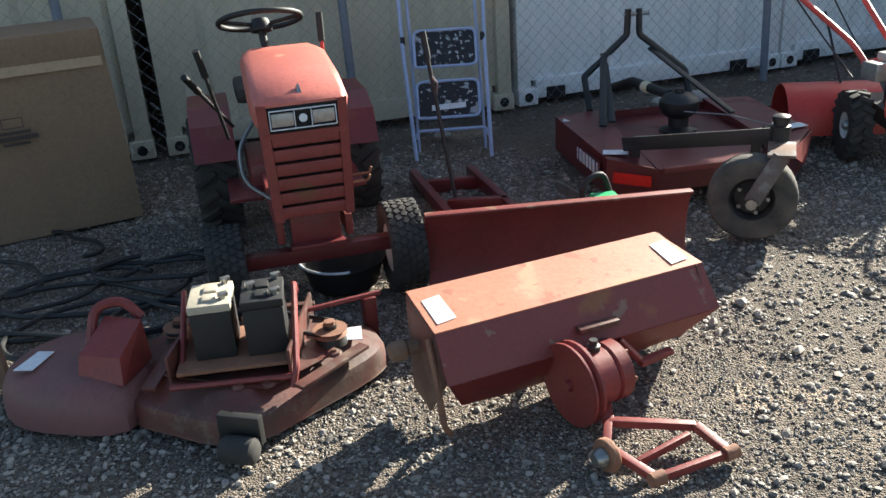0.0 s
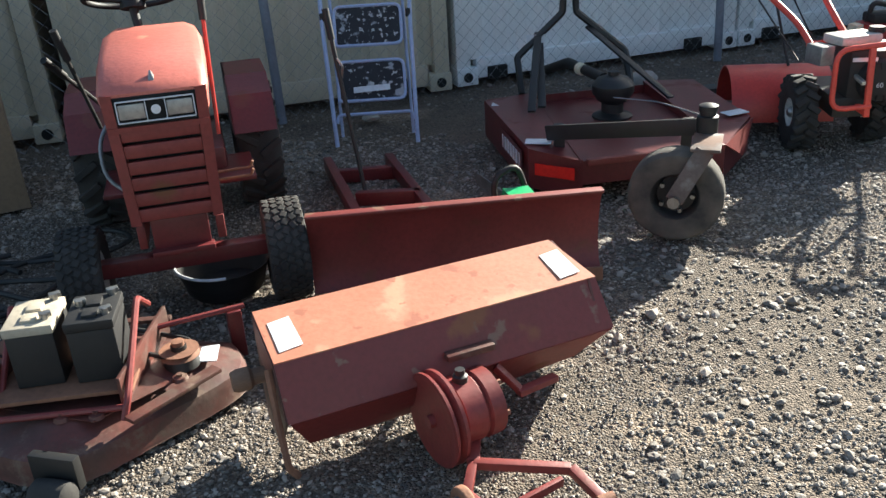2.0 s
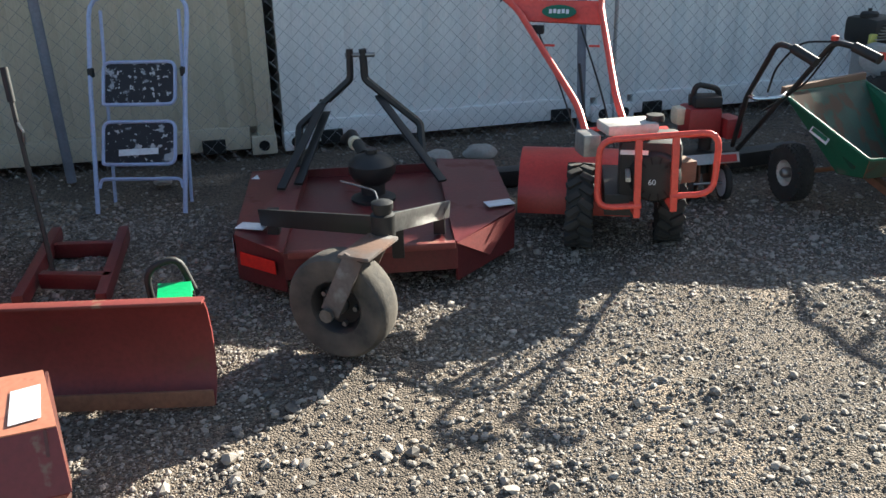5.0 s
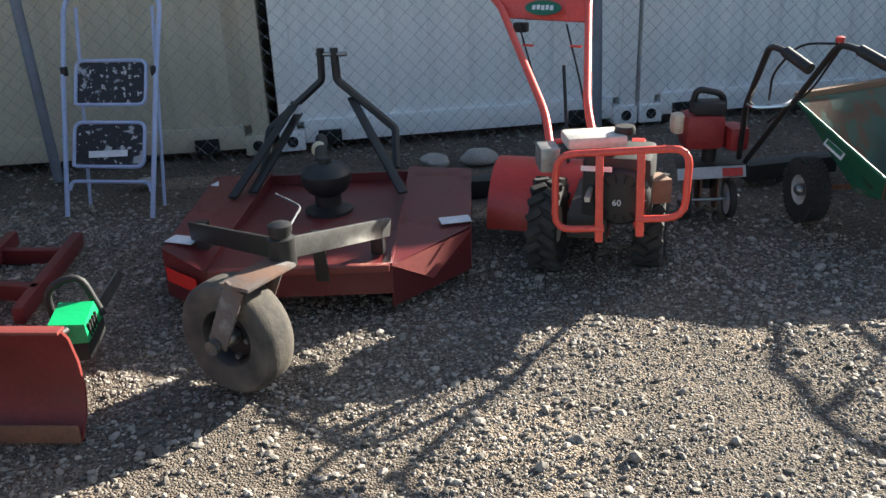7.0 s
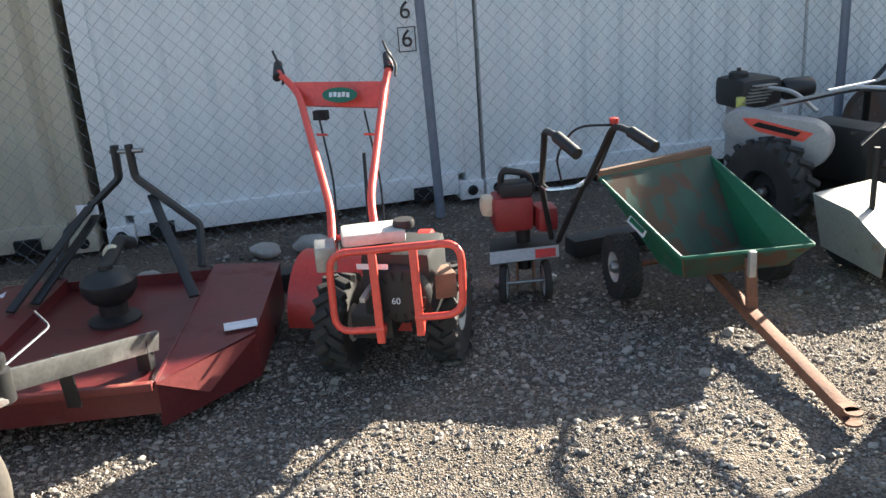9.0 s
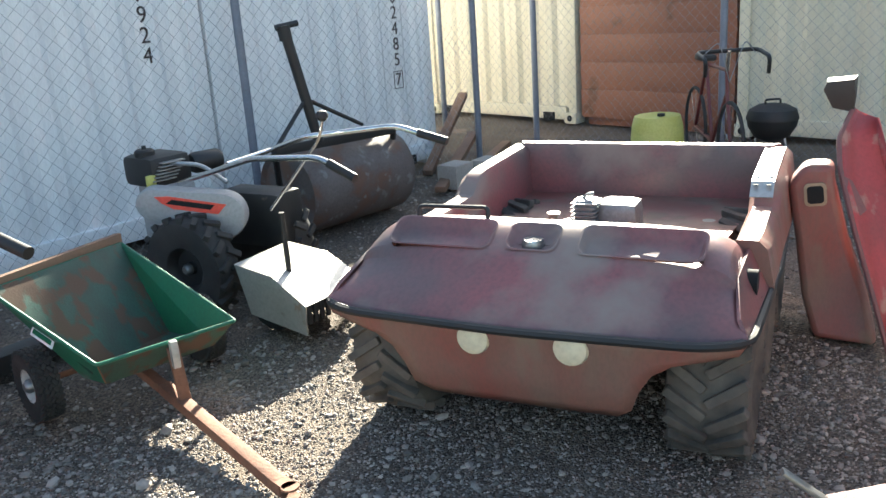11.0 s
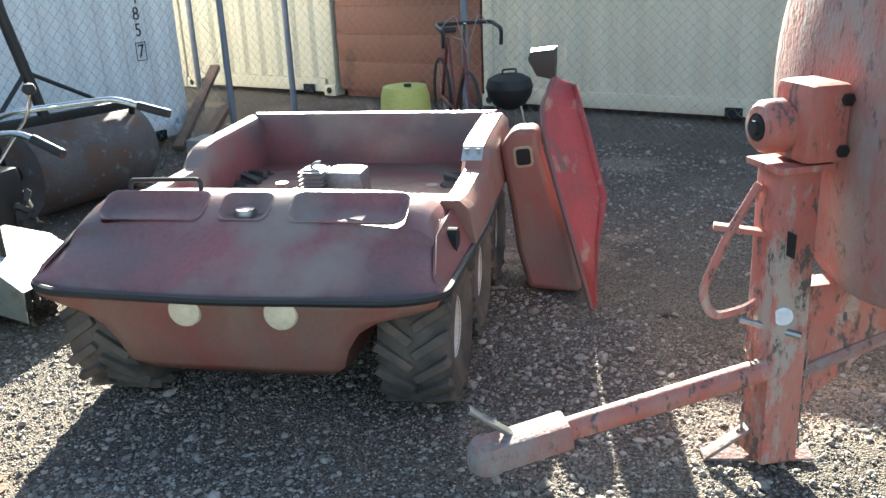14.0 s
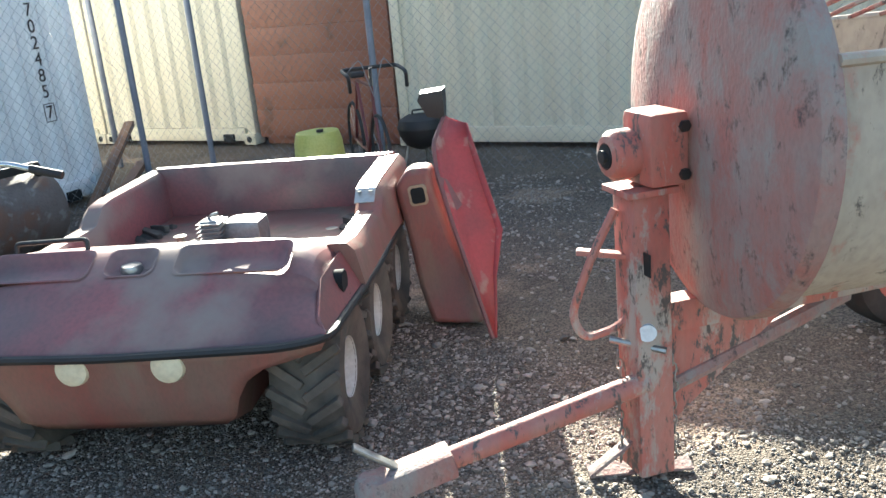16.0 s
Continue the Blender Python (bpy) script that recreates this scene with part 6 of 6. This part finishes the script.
    so = fascia.modifiers.new("thickness", "SOLIDIFY")
    so.thickness, so.offset = 0.02, -1
    for x in (-0.135, 0.197):
        hl = part("headlight", lathe(B(), a6(x + 0.01, 0.030, 0.468), -K6, [(0.058, -0.03), (0.059, 0.0), (0.054, 0.012), (0.034, 0.022), (0.001, 0.026)], 28), M_lens, th, "round yellowed headlight cover")
    # side walls: low beside the seats, stepped up round the cargo tub
    for s, w in ((-1, 0.655), (1, 0.705)):
        sec = [(0.60, 0.685), (0.80, 0.66), (1.17, 0.66), (1.22, 0.70), (1.27, 0.735), (1.36, 0.745), (1.97, 0.752)]
        bm = B()
        loops = []
        for y, z in sec:
            loops.append([a6(s * (w + 0.06), y, 0.50), a6(s * (w + 0.03), y, z - 0.03), a6(s * w, y, z), a6(s * (w - 0.07), y, z), a6(s * (w - 0.09), y, z - 0.03), a6(s * (w - 0.10), y, 0.36)])
        loft(bm, loops)
        part("side_wall", bm, M_argolow if s > 0 else M_argo, th)
    bm = B()
    loft(bm, [[a6(-0.60, 1.93, 0.34), a6(0.64, 1.93, 0.34), a6(0.69, 2.02, 0.50), a6(-0.64, 2.02, 0.50)], [a6(-0.60, 1.91, 0.74), a6(0.64, 1.91, 0.74), a6(0.69, 1.99, 0.74), a6(-0.64, 1.99, 0.74)], [a6(-0.60, 1.92, 0.765), a6(0.64, 1.92, 0.765), a6(0.68, 1.98, 0.765), a6(-0.63, 1.98, 0.765)]])
    part("tailgate", bm, M_argo, th)
    # floor coloured near-black to stand in for the shade down in the tub
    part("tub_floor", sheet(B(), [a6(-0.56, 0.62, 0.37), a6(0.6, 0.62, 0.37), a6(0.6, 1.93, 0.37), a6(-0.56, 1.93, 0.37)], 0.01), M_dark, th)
    bm = B()
    strip = [(1.93, 0.757), (1.38, 0.750), (1.27, 0.739), (1.20, 0.690)]
    for (y0, z0), (y1, z1) in zip(strip, strip[1:]):
        sheet(bm, [a6(0.615, y0, z0), a6(0.705, y0, z0), a6(0.705, y1, z1), a6(0.615, y1, z1)], -0.004)
    plate = part("corner_plate", bm, M_silver, th, "perforated bare metal corner plate")
    for k in range(7):
        y = 1.24 + k * 0.105
        z = 0.720 if k == 0 else 0.742 + 0.0125 * (y - 1.3)
        for x in (0.635, 0.685):
            part("plate_hole", lathe(B(), a6(x, y, z + 0.011), (0, 0, 1), [(0.011, 0), (0.011, 0.002)], 10), M_dark, plate)
    part("side_vent", lathe(B(), a6(0.725, 0.45, 0.585), R6, [(0.045, -0.05), (0.045, -0.004)], 20), M_dark, th)
    # engine in the tub
    bm = B()
    box(bm, a6(0.05, 1.36, 0.49), (0.19, 0.17, 0.26), ang, 0.045)
    en = part("engine", bm, M_alu, th)
    bm = B()
    box(bm, a6(-0.085, 1.29, 0.50), (0.085, 0.10, 0.27), ang, 0.012)
    blk = part("cylinder_block", bm, M_greyp, en)
    for k in range(9):
        bm = B()
        box(bm, a6(-0.085, 1.285, 0.47 + k * 0.019), (0.115, 0.125, 0.006), ang, 0.002)
        part("cooling_fin", bm, M_alu, blk)
    part("lifting_eye", tube(B(), [a6(-0.10, 1.29, 0.635), a6(-0.08, 1.29, 0.655), a6(-0.05, 1.29, 0.66)], 0.007, 6, 0.01), M_steel, en)
    for x, y, h in ((-0.22, 1.22, 0.2), (-0.12, 1.15, 0.19), (0.30, 1.4, 0.1), (0.42, 1.5, 0.12), (-0.38, 1.3, 0.08)):
        part("fitting", lathe(B(), a6(x, y, 0.37), (0, 0, 1), [(0.02, 0), (0.02, h), (0.03, h + 0.01), (0.001, h + 0.012)], 12), M_steel, th)
    for p, q in (((-0.5, 1.5, 0.42), (0.5, 1.6, 0.44)), ((0.15, 1.2, 0.4), (0.5, 1.75, 0.45))):
        part("control_rod", tube(B(), [a6(*p), a6(*q)], 0.012, 8, 0), M_rustbar, th)
    for y in (0.43, 1.0, 1.57):
        for s in (-1, 1):
            wheel(th, a6(s * 0.585 + 0.015, y, 0.26), R6 * s, 0.26, 0.27, 0.11, M_rim, "wheel", "lug", M_mudrubber, 36)


amphibious_vehicle()


def loose_panels():
    th = thing("body_panel", (6.85, 3.85, 0), "bright red plastic body panel leaning upright on the vehicle", "body panel")
    left = [(6.96, 4.10, 0.956), (6.824, 4.071, 0.846), (6.758, 4.007, 0.719), (6.692, 3.881, 0.498), (6.635, 3.748, 0.269), (6.579, 3.603, 0.006)]
    right = [(7.054, 4.039, 0.908), (7.03, 3.985, 0.81), (6.996, 3.918, 0.699), (6.919, 3.761, 0.423), (6.758, 3.694, 0.246), (6.60, 3.597, 0.006)]
    out = Vector((0.80, 0.45, -0.35)).normalized()
    bm = B()
    grid = []
    for p, q in zip(left, right):
        p, q = Vector(p), Vector(q)
        wd = (q - p).length
        grid.append([bm.verts.new(p.lerp(q, k) + out * (d * min(1.0, wd / 0.2))) for k, d in ((0, 0), (0.10, 0.0), (0.18, 0.035), (0.5, 0.05), (0.85, 0.04), (1.0, 0.0))])
    for p, q in zip(grid, grid[1:]):
        for k in range(5):
            bm.faces.new((p[k], p[k + 1], q[k + 1], q[k]))
    shell = part("shell", bm, M_pink, th)
    so = shell.modifiers.new("thickness", "SOLIDIFY")
    so.thickness, so.offset = 0.010, 0
    part("lip", tube(B(), left, 0.011, 8, 0.04), M_chute, th, "dusty pale moulded lip")
    bm = B()
    sheet(bm, [Vector((6.70, 3.90, 0.52)), Vector((6.80, 3.90, 0.56)), Vector((6.79, 3.97, 0.68)), Vector((6.74, 3.99, 0.71))], 0.006)
    part("torn_flap", bm, M_chute, th)
    bm = B()
    loft(bm, [[(6.90, 4.16, 0.96), (6.95, 4.09, 0.94), (7.00, 4.12, 0.94), (6.95, 4.19, 0.96)], [(6.87, 4.19, 1.04), (6.94, 4.08, 1.02), (7.01, 4.12, 1.03), (6.94, 4.23, 1.05)], [(6.88, 4.18, 1.075), (6.94, 4.09, 1.085), (7.01, 4.12, 1.095), (6.94, 4.22, 1.085)]])
    part("bracket", bm, M_blackpaint, th, "dark metal end bracket")
    th2 = thing("engine_cover", (6.70, 3.95, 0), "dull red moulded engine cover propped beside the vehicle", "cover")
    back = Vector((0.832, 0.555, 0)) * 0.17
    rings = []
    for fl, fr, z in (((6.585, 3.97), (6.70, 3.74), 0.005), ((6.60, 4.05), (6.76, 3.84), 0.18), ((6.605, 4.10), (6.73, 3.93), 0.43), ((6.59, 4.139), (6.70, 3.99), 0.67), ((6.63, 4.09), (6.70, 4.00), 0.755)):
        a, b = Vector((*fl, z)), Vector((*fr, z))
        rings.append([a, b, b + back, a + back])
    sh = part("shell", loft(B(), rings), M_argolow, th2)
    rd = sh.modifiers.new("round", "BEVEL")
    rd.width, rd.segments = 0.03, 4
    m = facing((6.652, 4.045, 0.63), (0.10, -0.15, 0.02), (-0.04, 0.06, 0.25))
    bm = B()
    loft(bm, [[m @ Vector((x, y, z)) for x, y in round_rect(-0.045, 0.045, -0.05, 0.05, 0.02)] for z in (-0.01, 0.006)])
    fr = part("slot_frame", bm, M_tape, th2, "tan edge of the slot")
    bm = B()
    loft(bm, [[m @ Vector((x, y, z)) for x, y in round_rect(-0.033, 0.033, -0.038, 0.038, 0.015)] for z in (0.004, 0.010)])
    part("slot", bm, M_dark, fr)


loose_panels()


# ---- cement mixer on its tow frame ----
def cement_mixer():
    th = thing("cement_mixer", (6.4, 2.3, 0), "towable cement mixer with peeling orange paint and crusted drum", "cement mixer")
    ax = Vector((0.83, -0.557, 0))
    da = Vector((0.76, -0.65, 0)).normalized()
    c = Vector((6.03, 2.385, 1.13))
    w = Vector((0.65, 0.76, 0)).normalized()
    sec = [(-0.53, 0.20), (-0.53, 0.0)] + [(-0.53 * math.cos(radians(t)), -0.53 * math.sin(radians(t))) for t in range(12, 180, 12)] + [(0.53, 0.0), (0.53, 0.20)]
    out = [[c + da * k + w * x + Vector((0, 0, z)) for x, z in sec] + [c + da * k + w * (x * 0.965) + Vector((0, 0, z * 0.965 + 0.006)) for x, z in reversed(sec)] for k in (0.08, 0.4, 0.8, 1.15)]
    bm = loft(B(), out)
    drum = part("drum", bm, M_cement, th, "drum crusted with dried cement")
    for k in range(9):
        bm = B()
        a = c + da * (0.10 + k * 0.12)
        beam(bm, a + w * 0.52 + Vector((0, 0, 0.21)), a - w * 0.1 + da * 0.1 + Vector((0, 0, 0.42)), 0.014, 0.014)
        part("grate_bar", bm, M_jack, drum)
    for s in (-1, 1):
        bm = tube(B(), [c + da * 0.08 + w * (0.53 * s) + Vector((0, 0, 0.205)), c + da * 1.15 + w * (0.53 * s) + Vector((0, 0, 0.205))], 0.016, 8, 0)
        part("rim_bar", bm, M_cement, drum)
    bm = tube(B(), [c + da * 0.08 - w * 0.1 + Vector((0, 0, 0.43)), c + da * 1.2 - w * 0.1 + Vector((0, 0, 0.43))], 0.018, 8, 0)
    part("grate_ridge", bm, M_jack, drum)
    part("end_wall", sheet(B(), [c + da * 1.15 + w * x + Vector((0, 0, z)) for x, z in sec], 0.02), M_cement, drum)
    bm = lathe(B(), c, da, [(0.001, -0.012), (0.12, -0.01), (0.34, 0.0), (0.51, 0.012), (0.56, 0.03), (0.57, 0.05), (0.57, 0.085), (0.34, 0.09)], 64)
    part("drum_bottom", bm, M_mixer, drum, "scabby orange drum bottom")
    # post
    p0, p1 = Vector((5.955, 2.515, 0.02)), Vector((5.985, 2.54, 0.93))
    bm = B()
    beam(bm, p0, p1, 0.13, 0.12, 0.008, up=ax)
    post = part("post", bm, M_jack, th)
    bm = B()
    box(bm, p1 + Vector((0, 0, 0.012)), (0.17, 0.17, 0.02), -33, 0.004)
    part("cap_plate", bm, M_jack, post)
    bm = B()
    box(bm, p1 + Vector((0.03, -0.035, 0.135)), (0.13, 0.17, 0.22), -33, 0.025)
    bk = part("bearing_block", bm, M_jack, post)
    part("bearing_cap", lathe(B(), p1 + Vector((-0.035, 0.04, 0.12)), (-0.75, 0.45, 0), [(0.075, -0.04), (0.075, 0.03), (0.06, 0.05), (0.04, 0.055), (0.038, 0.045), (0.001, 0.045)], 24), M_jack, bk)
    part("bearing_bore", lathe(B(), p1 + Vector((-0.035, 0.04, 0.12)) + Vector((-0.75, 0.45, 0)).normalized() * 0.05, (-0.75, 0.45, 0), [(0.036, -0.01), (0.036, 0.007), (0.02, 0.008), (0.02, 0.02), (0.001, 0.02)], 18), M_black, bk)
    for dz in (0.06, 0.2):
        part("bolt", lathe(B(), p1 + Vector((0.02, -0.13, dz)), (-0.45, -0.89, 0), [(0.018, -0.02), (0.018, 0.012), (0.001, 0.014)], 6), M_blackpaint, bk)
    bm = B()
    box(bm, p0.lerp(p1, 0.78) + Vector((-0.066, -0.045, 0)), (0.004, 0.055, 0.07), -33)
    part("data_plate", bm, M_black, post)
    bm = lathe(B(), p0.lerp(p1, 0.54) + Vector((-0.062, -0.042, 0)), (-0.83, -0.557, 0), [(0.028, -0.01), (0.028, 0.004)], 20)
    part("white_spot", bm, M_white, post)
    bm = B()
    sheet(bm, [(5.83, 2.66, 0.0), (6.05, 2.40, 0.0), (6.09, 2.44, 0.012), (5.87, 2.70, 0.012)], 0.01)
    beam(bm, (5.83, 2.66, 0.012), (5.95, 2.52, 0.16), 0.05, 0.012)
    part("foot_plate", bm, M_mixer, post)
    # curved handle and lever
    part("handle", tube(B(), [p0.lerp(p1, 0.95) + Vector((-0.05, 0.06, 0)), Vector((5.87, 2.66, 0.72)), Vector((5.84, 2.71, 0.55)), Vector((5.86, 2.68, 0.47)), Vector((5.93, 2.60, 0.50)), Vector((5.95, 2.55, 0.56))], 0.014, 8, 0.08), M_jack, th)
    bm = B()
    beam(bm, (5.87, 2.70, 0.755), (5.96, 2.53, 0.735), 0.035, 0.018)
    part("lever", bm, M_jack, th)
    part("pin", tube(B(), [(5.90, 2.61, 0.47), (5.94, 2.44, 0.45)], 0.011, 8, 0), M_steel, th)
    # towing bar and coupler
    q0, q1 = Vector((5.93, 2.50, 0.34)), Vector((5.40, 2.90, 0.205))
    part("tow_bar", tube(B(), [q0, q1], 0.036, 14, 0), M_jack, th)
    bm = B()
    beam(bm, q1 + Vector((0.02, -0.015, 0.005)), Vector((5.22, 3.035, 0.155)), 0.10, 0.085, 0.015)
    cp = part("coupler", bm, M_mixer, th)
    part("coupler_nose", lathe(B(), (5.225, 3.035, 0.115), (0, 0, 1), [(0.055, 0), (0.06, 0.02), (0.06, 0.06), (0.045, 0.085), (0.001, 0.09)], 20), M_mixer, cp)
    bm = B()
    beam(bm, (5.30, 2.985, 0.20), (5.20, 3.08, 0.30), 0.035, 0.014)
    part("latch", bm, M_steel, cp)
    # chassis behind the post
    e = ax
    for s in (0.0, ):
        bm = B()
        beam(bm, p0.lerp(p1, 0.56) + e * 0.02, p0.lerp(p1, 0.56) + e * 1.9, 0.08, 0.10)
        part("main_beam", bm, M_jack, th)
    bm = B()
    a = p0.lerp(p1, 0.50) + e * 0.05
    sheet(bm, [a, a + e * 0.45, a + e * 0.05 + Vector((0, 0, -0.30)), a + Vector((0, 0, -0.32))], 0.02)
    part("gusset", bm, M_jack, th)
    bm = tube(B(), [p0 + Vector((0.02, 0, 0.25)), p0.lerp(p1, 0.5) + e * 0.75], 0.03, 8, 0)
    part("strut", bm, M_mixer, th)
    side = Vector((0.557, 0.83, 0))
    for s in (-1, 1):
        wheel(th, p0 + e * 1.55 + side * (0.62 * s) + Vector((0, 0, 0.255)), side * s, 0.275, 0.17, 0.16, M_jack, "road_wheel")
    part("axle", tube(B(), [p0 + e * 1.55 - side * 0.6 + Vector((0, 0, 0.26)), p0 + e * 1.55 + side * 0.6 + Vector((0, 0, 0.26))], 0.03, 10, 0), M_jack, th)
    bm = B()
    beam(bm, p0 + e * 1.55 + Vector((0, 0, 0.24)), p0 + e * 1.55 + Vector((0, 0, 1.05)), 0.1, 0.1)
    part("rear_stand", bm, M_jack, th)
    # chains
    for x0, zt in ((Vector((5.90, 2.58, 0)), 0.42), (Vector((5.99, 2.44, 0)), 0.40)):
        ch = None
        for k in range(13):
            q = x0 + Vector((0.004 * math.sin(k), 0.004 * math.cos(k), zt - k * 0.03))
            m = Matrix.Translation(q) @ Matrix.Rotation(math.pi / 2 * (k % 2) + 0.4, 4, "Z")
            pts = [m @ Vector((0.009 * math.cos(t), 0, 0.019 * math.sin(t))) for t in [math.tau * i / 8 for i in range(9)]]
            part("chain_link", tube(B(), pts, 0.0035, 5, 0, cap=False), M_steel, th)


cement_mixer()


# ---- far end of the yard ----
def bicycle():
    th = thing("bicycle", (8.7, 6.4, 0), "old dark bicycle with drop handlebars standing by the fence", "bicycle")
    for p in ((8.45, 6.02, 0.34), (9.0, 6.855, 0.34)):
        d = Vector((0.55, 0.835, 0)).normalized()
        n = Vector((d.y, -d.x, 0))
        m = axes(p, Vector(p) + n)
        w = part("wheel", tube(B(), [m @ Vector((0.32 * math.cos(t), 0.32 * math.sin(t), 0)) for t in [math.tau * k / 36 for k in range(37)]], 0.014, 6, 0), M_rubber, th)
        for k in range(12):
            t = math.tau * k / 12
            part("spoke", tube(B(), [p, m @ Vector((0.31 * math.cos(t), 0.31 * math.sin(t), 0))], 0.002, 4, 0), M_chrome, w)
    P = {"hub": (8.45, 6.02, 0.34), "head": (8.52, 6.13, 0.88), "low": (8.51, 6.115, 0.72), "bb": (8.71, 6.42, 0.30), "seat": (8.83, 6.60, 0.88), "rear": (9.0, 6.855, 0.34)}
    for a, b in (("hub", "low"), ("low", "head"), ("low", "bb"), ("head", "seat"), ("bb", "seat"), ("bb", "rear"), ("seat", "rear")):
        part("frame_tube", tube(B(), [P[a], P[b]], 0.014, 8, 0), M_maroon, th)
    part("handlebar", tube(B(), [(8.28, 6.12, 0.86), (8.24, 6.08, 0.98), (8.33, 6.25, 1.02), (8.52, 6.13, 1.02), (8.70, 6.01, 1.02), (8.62, 5.84, 0.98), (8.66, 5.88, 0.86)], 0.015, 8, 0.05), M_blackpaint, th)
    part("stem", tube(B(), [P["head"], (8.50, 6.10, 1.02)], 0.015, 8, 0), M_chrome, th)
    for q in ((8.35, 6.20, 1.0), (8.66, 6.0, 1.0)):
        part("brake_cable", tube(B(), [q, (q[0] * 0.5 + 4.22, q[1] * 0.5 + 3.0, 1.10), (8.49, 6.08, 0.80)], 0.004, 5, 0.05), M_galv, th)
    bm = B()
    box(bm, (8.85, 6.63, 0.93), (0.12, 0.24, 0.05), -33, 0.02)
    part("saddle", bm, M_black, th)


bicycle()


def jerrycan():
    th = thing("plastic_drum", (8.5, 6.8, 0), "pale yellow plastic tub upside down on the ground", "tub")
    loops = []
    for k, z in ((1.0, 0.0), (0.98, 0.22), (0.92, 0.42), (0.82, 0.50), (0.4, 0.515)):
        loops.append([(8.5 + 0.23 * k * math.cos(t), 6.80 + 0.21 * k * math.sin(t), z) for t in [math.tau * i / 24 for i in range(24)]])
    part("shell", loft(B(), loops), M_yellow, th)
    part("cap", lathe(B(), (8.44, 6.70, 0.51), (0, 0, 1), [(0.03, 0), (0.03, 0.02), (0.001, 0.022)], 14), M_black, th)


jerrycan()


def kettle_grill():
    c = Vector((9.06, 6.14, 0))
    th = thing("kettle_grill", c, "small round black kettle barbecue on thin legs", "barbecue")
    part("bowl", lathe(B(), c, (0, 0, 1), [(0.05, 0.28), (0.13, 0.32), (0.18, 0.40), (0.19, 0.455), (0.18, 0.455), (0.001, 0.44)], 32), M_black, th)
    lid = part("lid", lathe(B(), c, (0, 0, 1), [(0.195, 0.455), (0.195, 0.47), (0.175, 0.53), (0.11, 0.565), (0.001, 0.575)], 32), M_black, th)
    part("lid_handle", tube(B(), [c + Vector((-0.05, 0.03, 0.56)), c + Vector((-0.05, 0.03, 0.605)), c + Vector((0.05, -0.03, 0.605)), c + Vector((0.05, -0.03, 0.56))], 0.008, 8, 0.015), M_black, lid)
    for k in range(3):
        a = math.tau * k / 3 + 0.5
        o = Vector((math.cos(a), math.sin(a), 0))
        part("leg", tube(B(), [c + o * 0.12 + Vector((0, 0, 0.32)), c + o * 0.20], 0.009, 8, 0), M_steel, th)


kettle_grill()
for k, (x, y, s) in enumerate(((1.72, 6.28, 0.075), (1.98, 6.35, 0.085), (1.15, 5.95, 0.05), (0.05, 5.85, 0.045))):
    bm = B()
    bmesh.ops.create_icosphere(bm, subdivisions=3, radius=1.0)
    for vv in bm.verts:
        f = 1 + 0.25 * noise.noise(vv.co * 1.3 + Vector((k * 5, 0, 0)))
        vv.co = Vector((x + vv.co.x * s * 1.25 * f, y + vv.co.y * s * 0.9 * f, max(-0.02, s * 0.45 + vv.co.z * s * 0.62 * f)))
    solid("rock", bm, M_concrete, "grey rounded boulder by the fence foot", "rock", "boulders along the fence")
for (x, y, w, h, t) in ((7.15, 7.75, 0.24, 0.20, 20), (7.45, 7.7, 0.24, 0.20, 24)):
    bm = B()
    box(bm, (x, y, h / 2), (w, 0.2, h), t, 0.012)
    solid("concrete_block", bm, M_concrete, "pale concrete block on the ground by the container", "block", "concrete blocks")
for p, q in (((7.2, 8.3, 0.03), (8.2, 9.2, 0.55)), ((7.5, 8.0, 0.04), (8.5, 8.9, 0.04)), ((6.9, 7.6, 0.04), (7.9, 8.6, 0.25))):
    bm = B()
    beam(bm, p, q, 0.09, 0.05)
    solid("timber", bm, M_wood, "weathered timber baulk lying by the fence", "timber", "loose timbers")
for p, q in (((1.9, 5.75, 0.04), (2.35, 5.85, 0.04)), ((3.45, 5.95, 0.08), (3.95, 6.15, 0.08))):
    bm = B()
    beam(bm, p, q, 0.12, 0.09)
    solid("timber", bm, M_blackpaint, "dark timber lying behind the machines", "timber", "loose timbers")
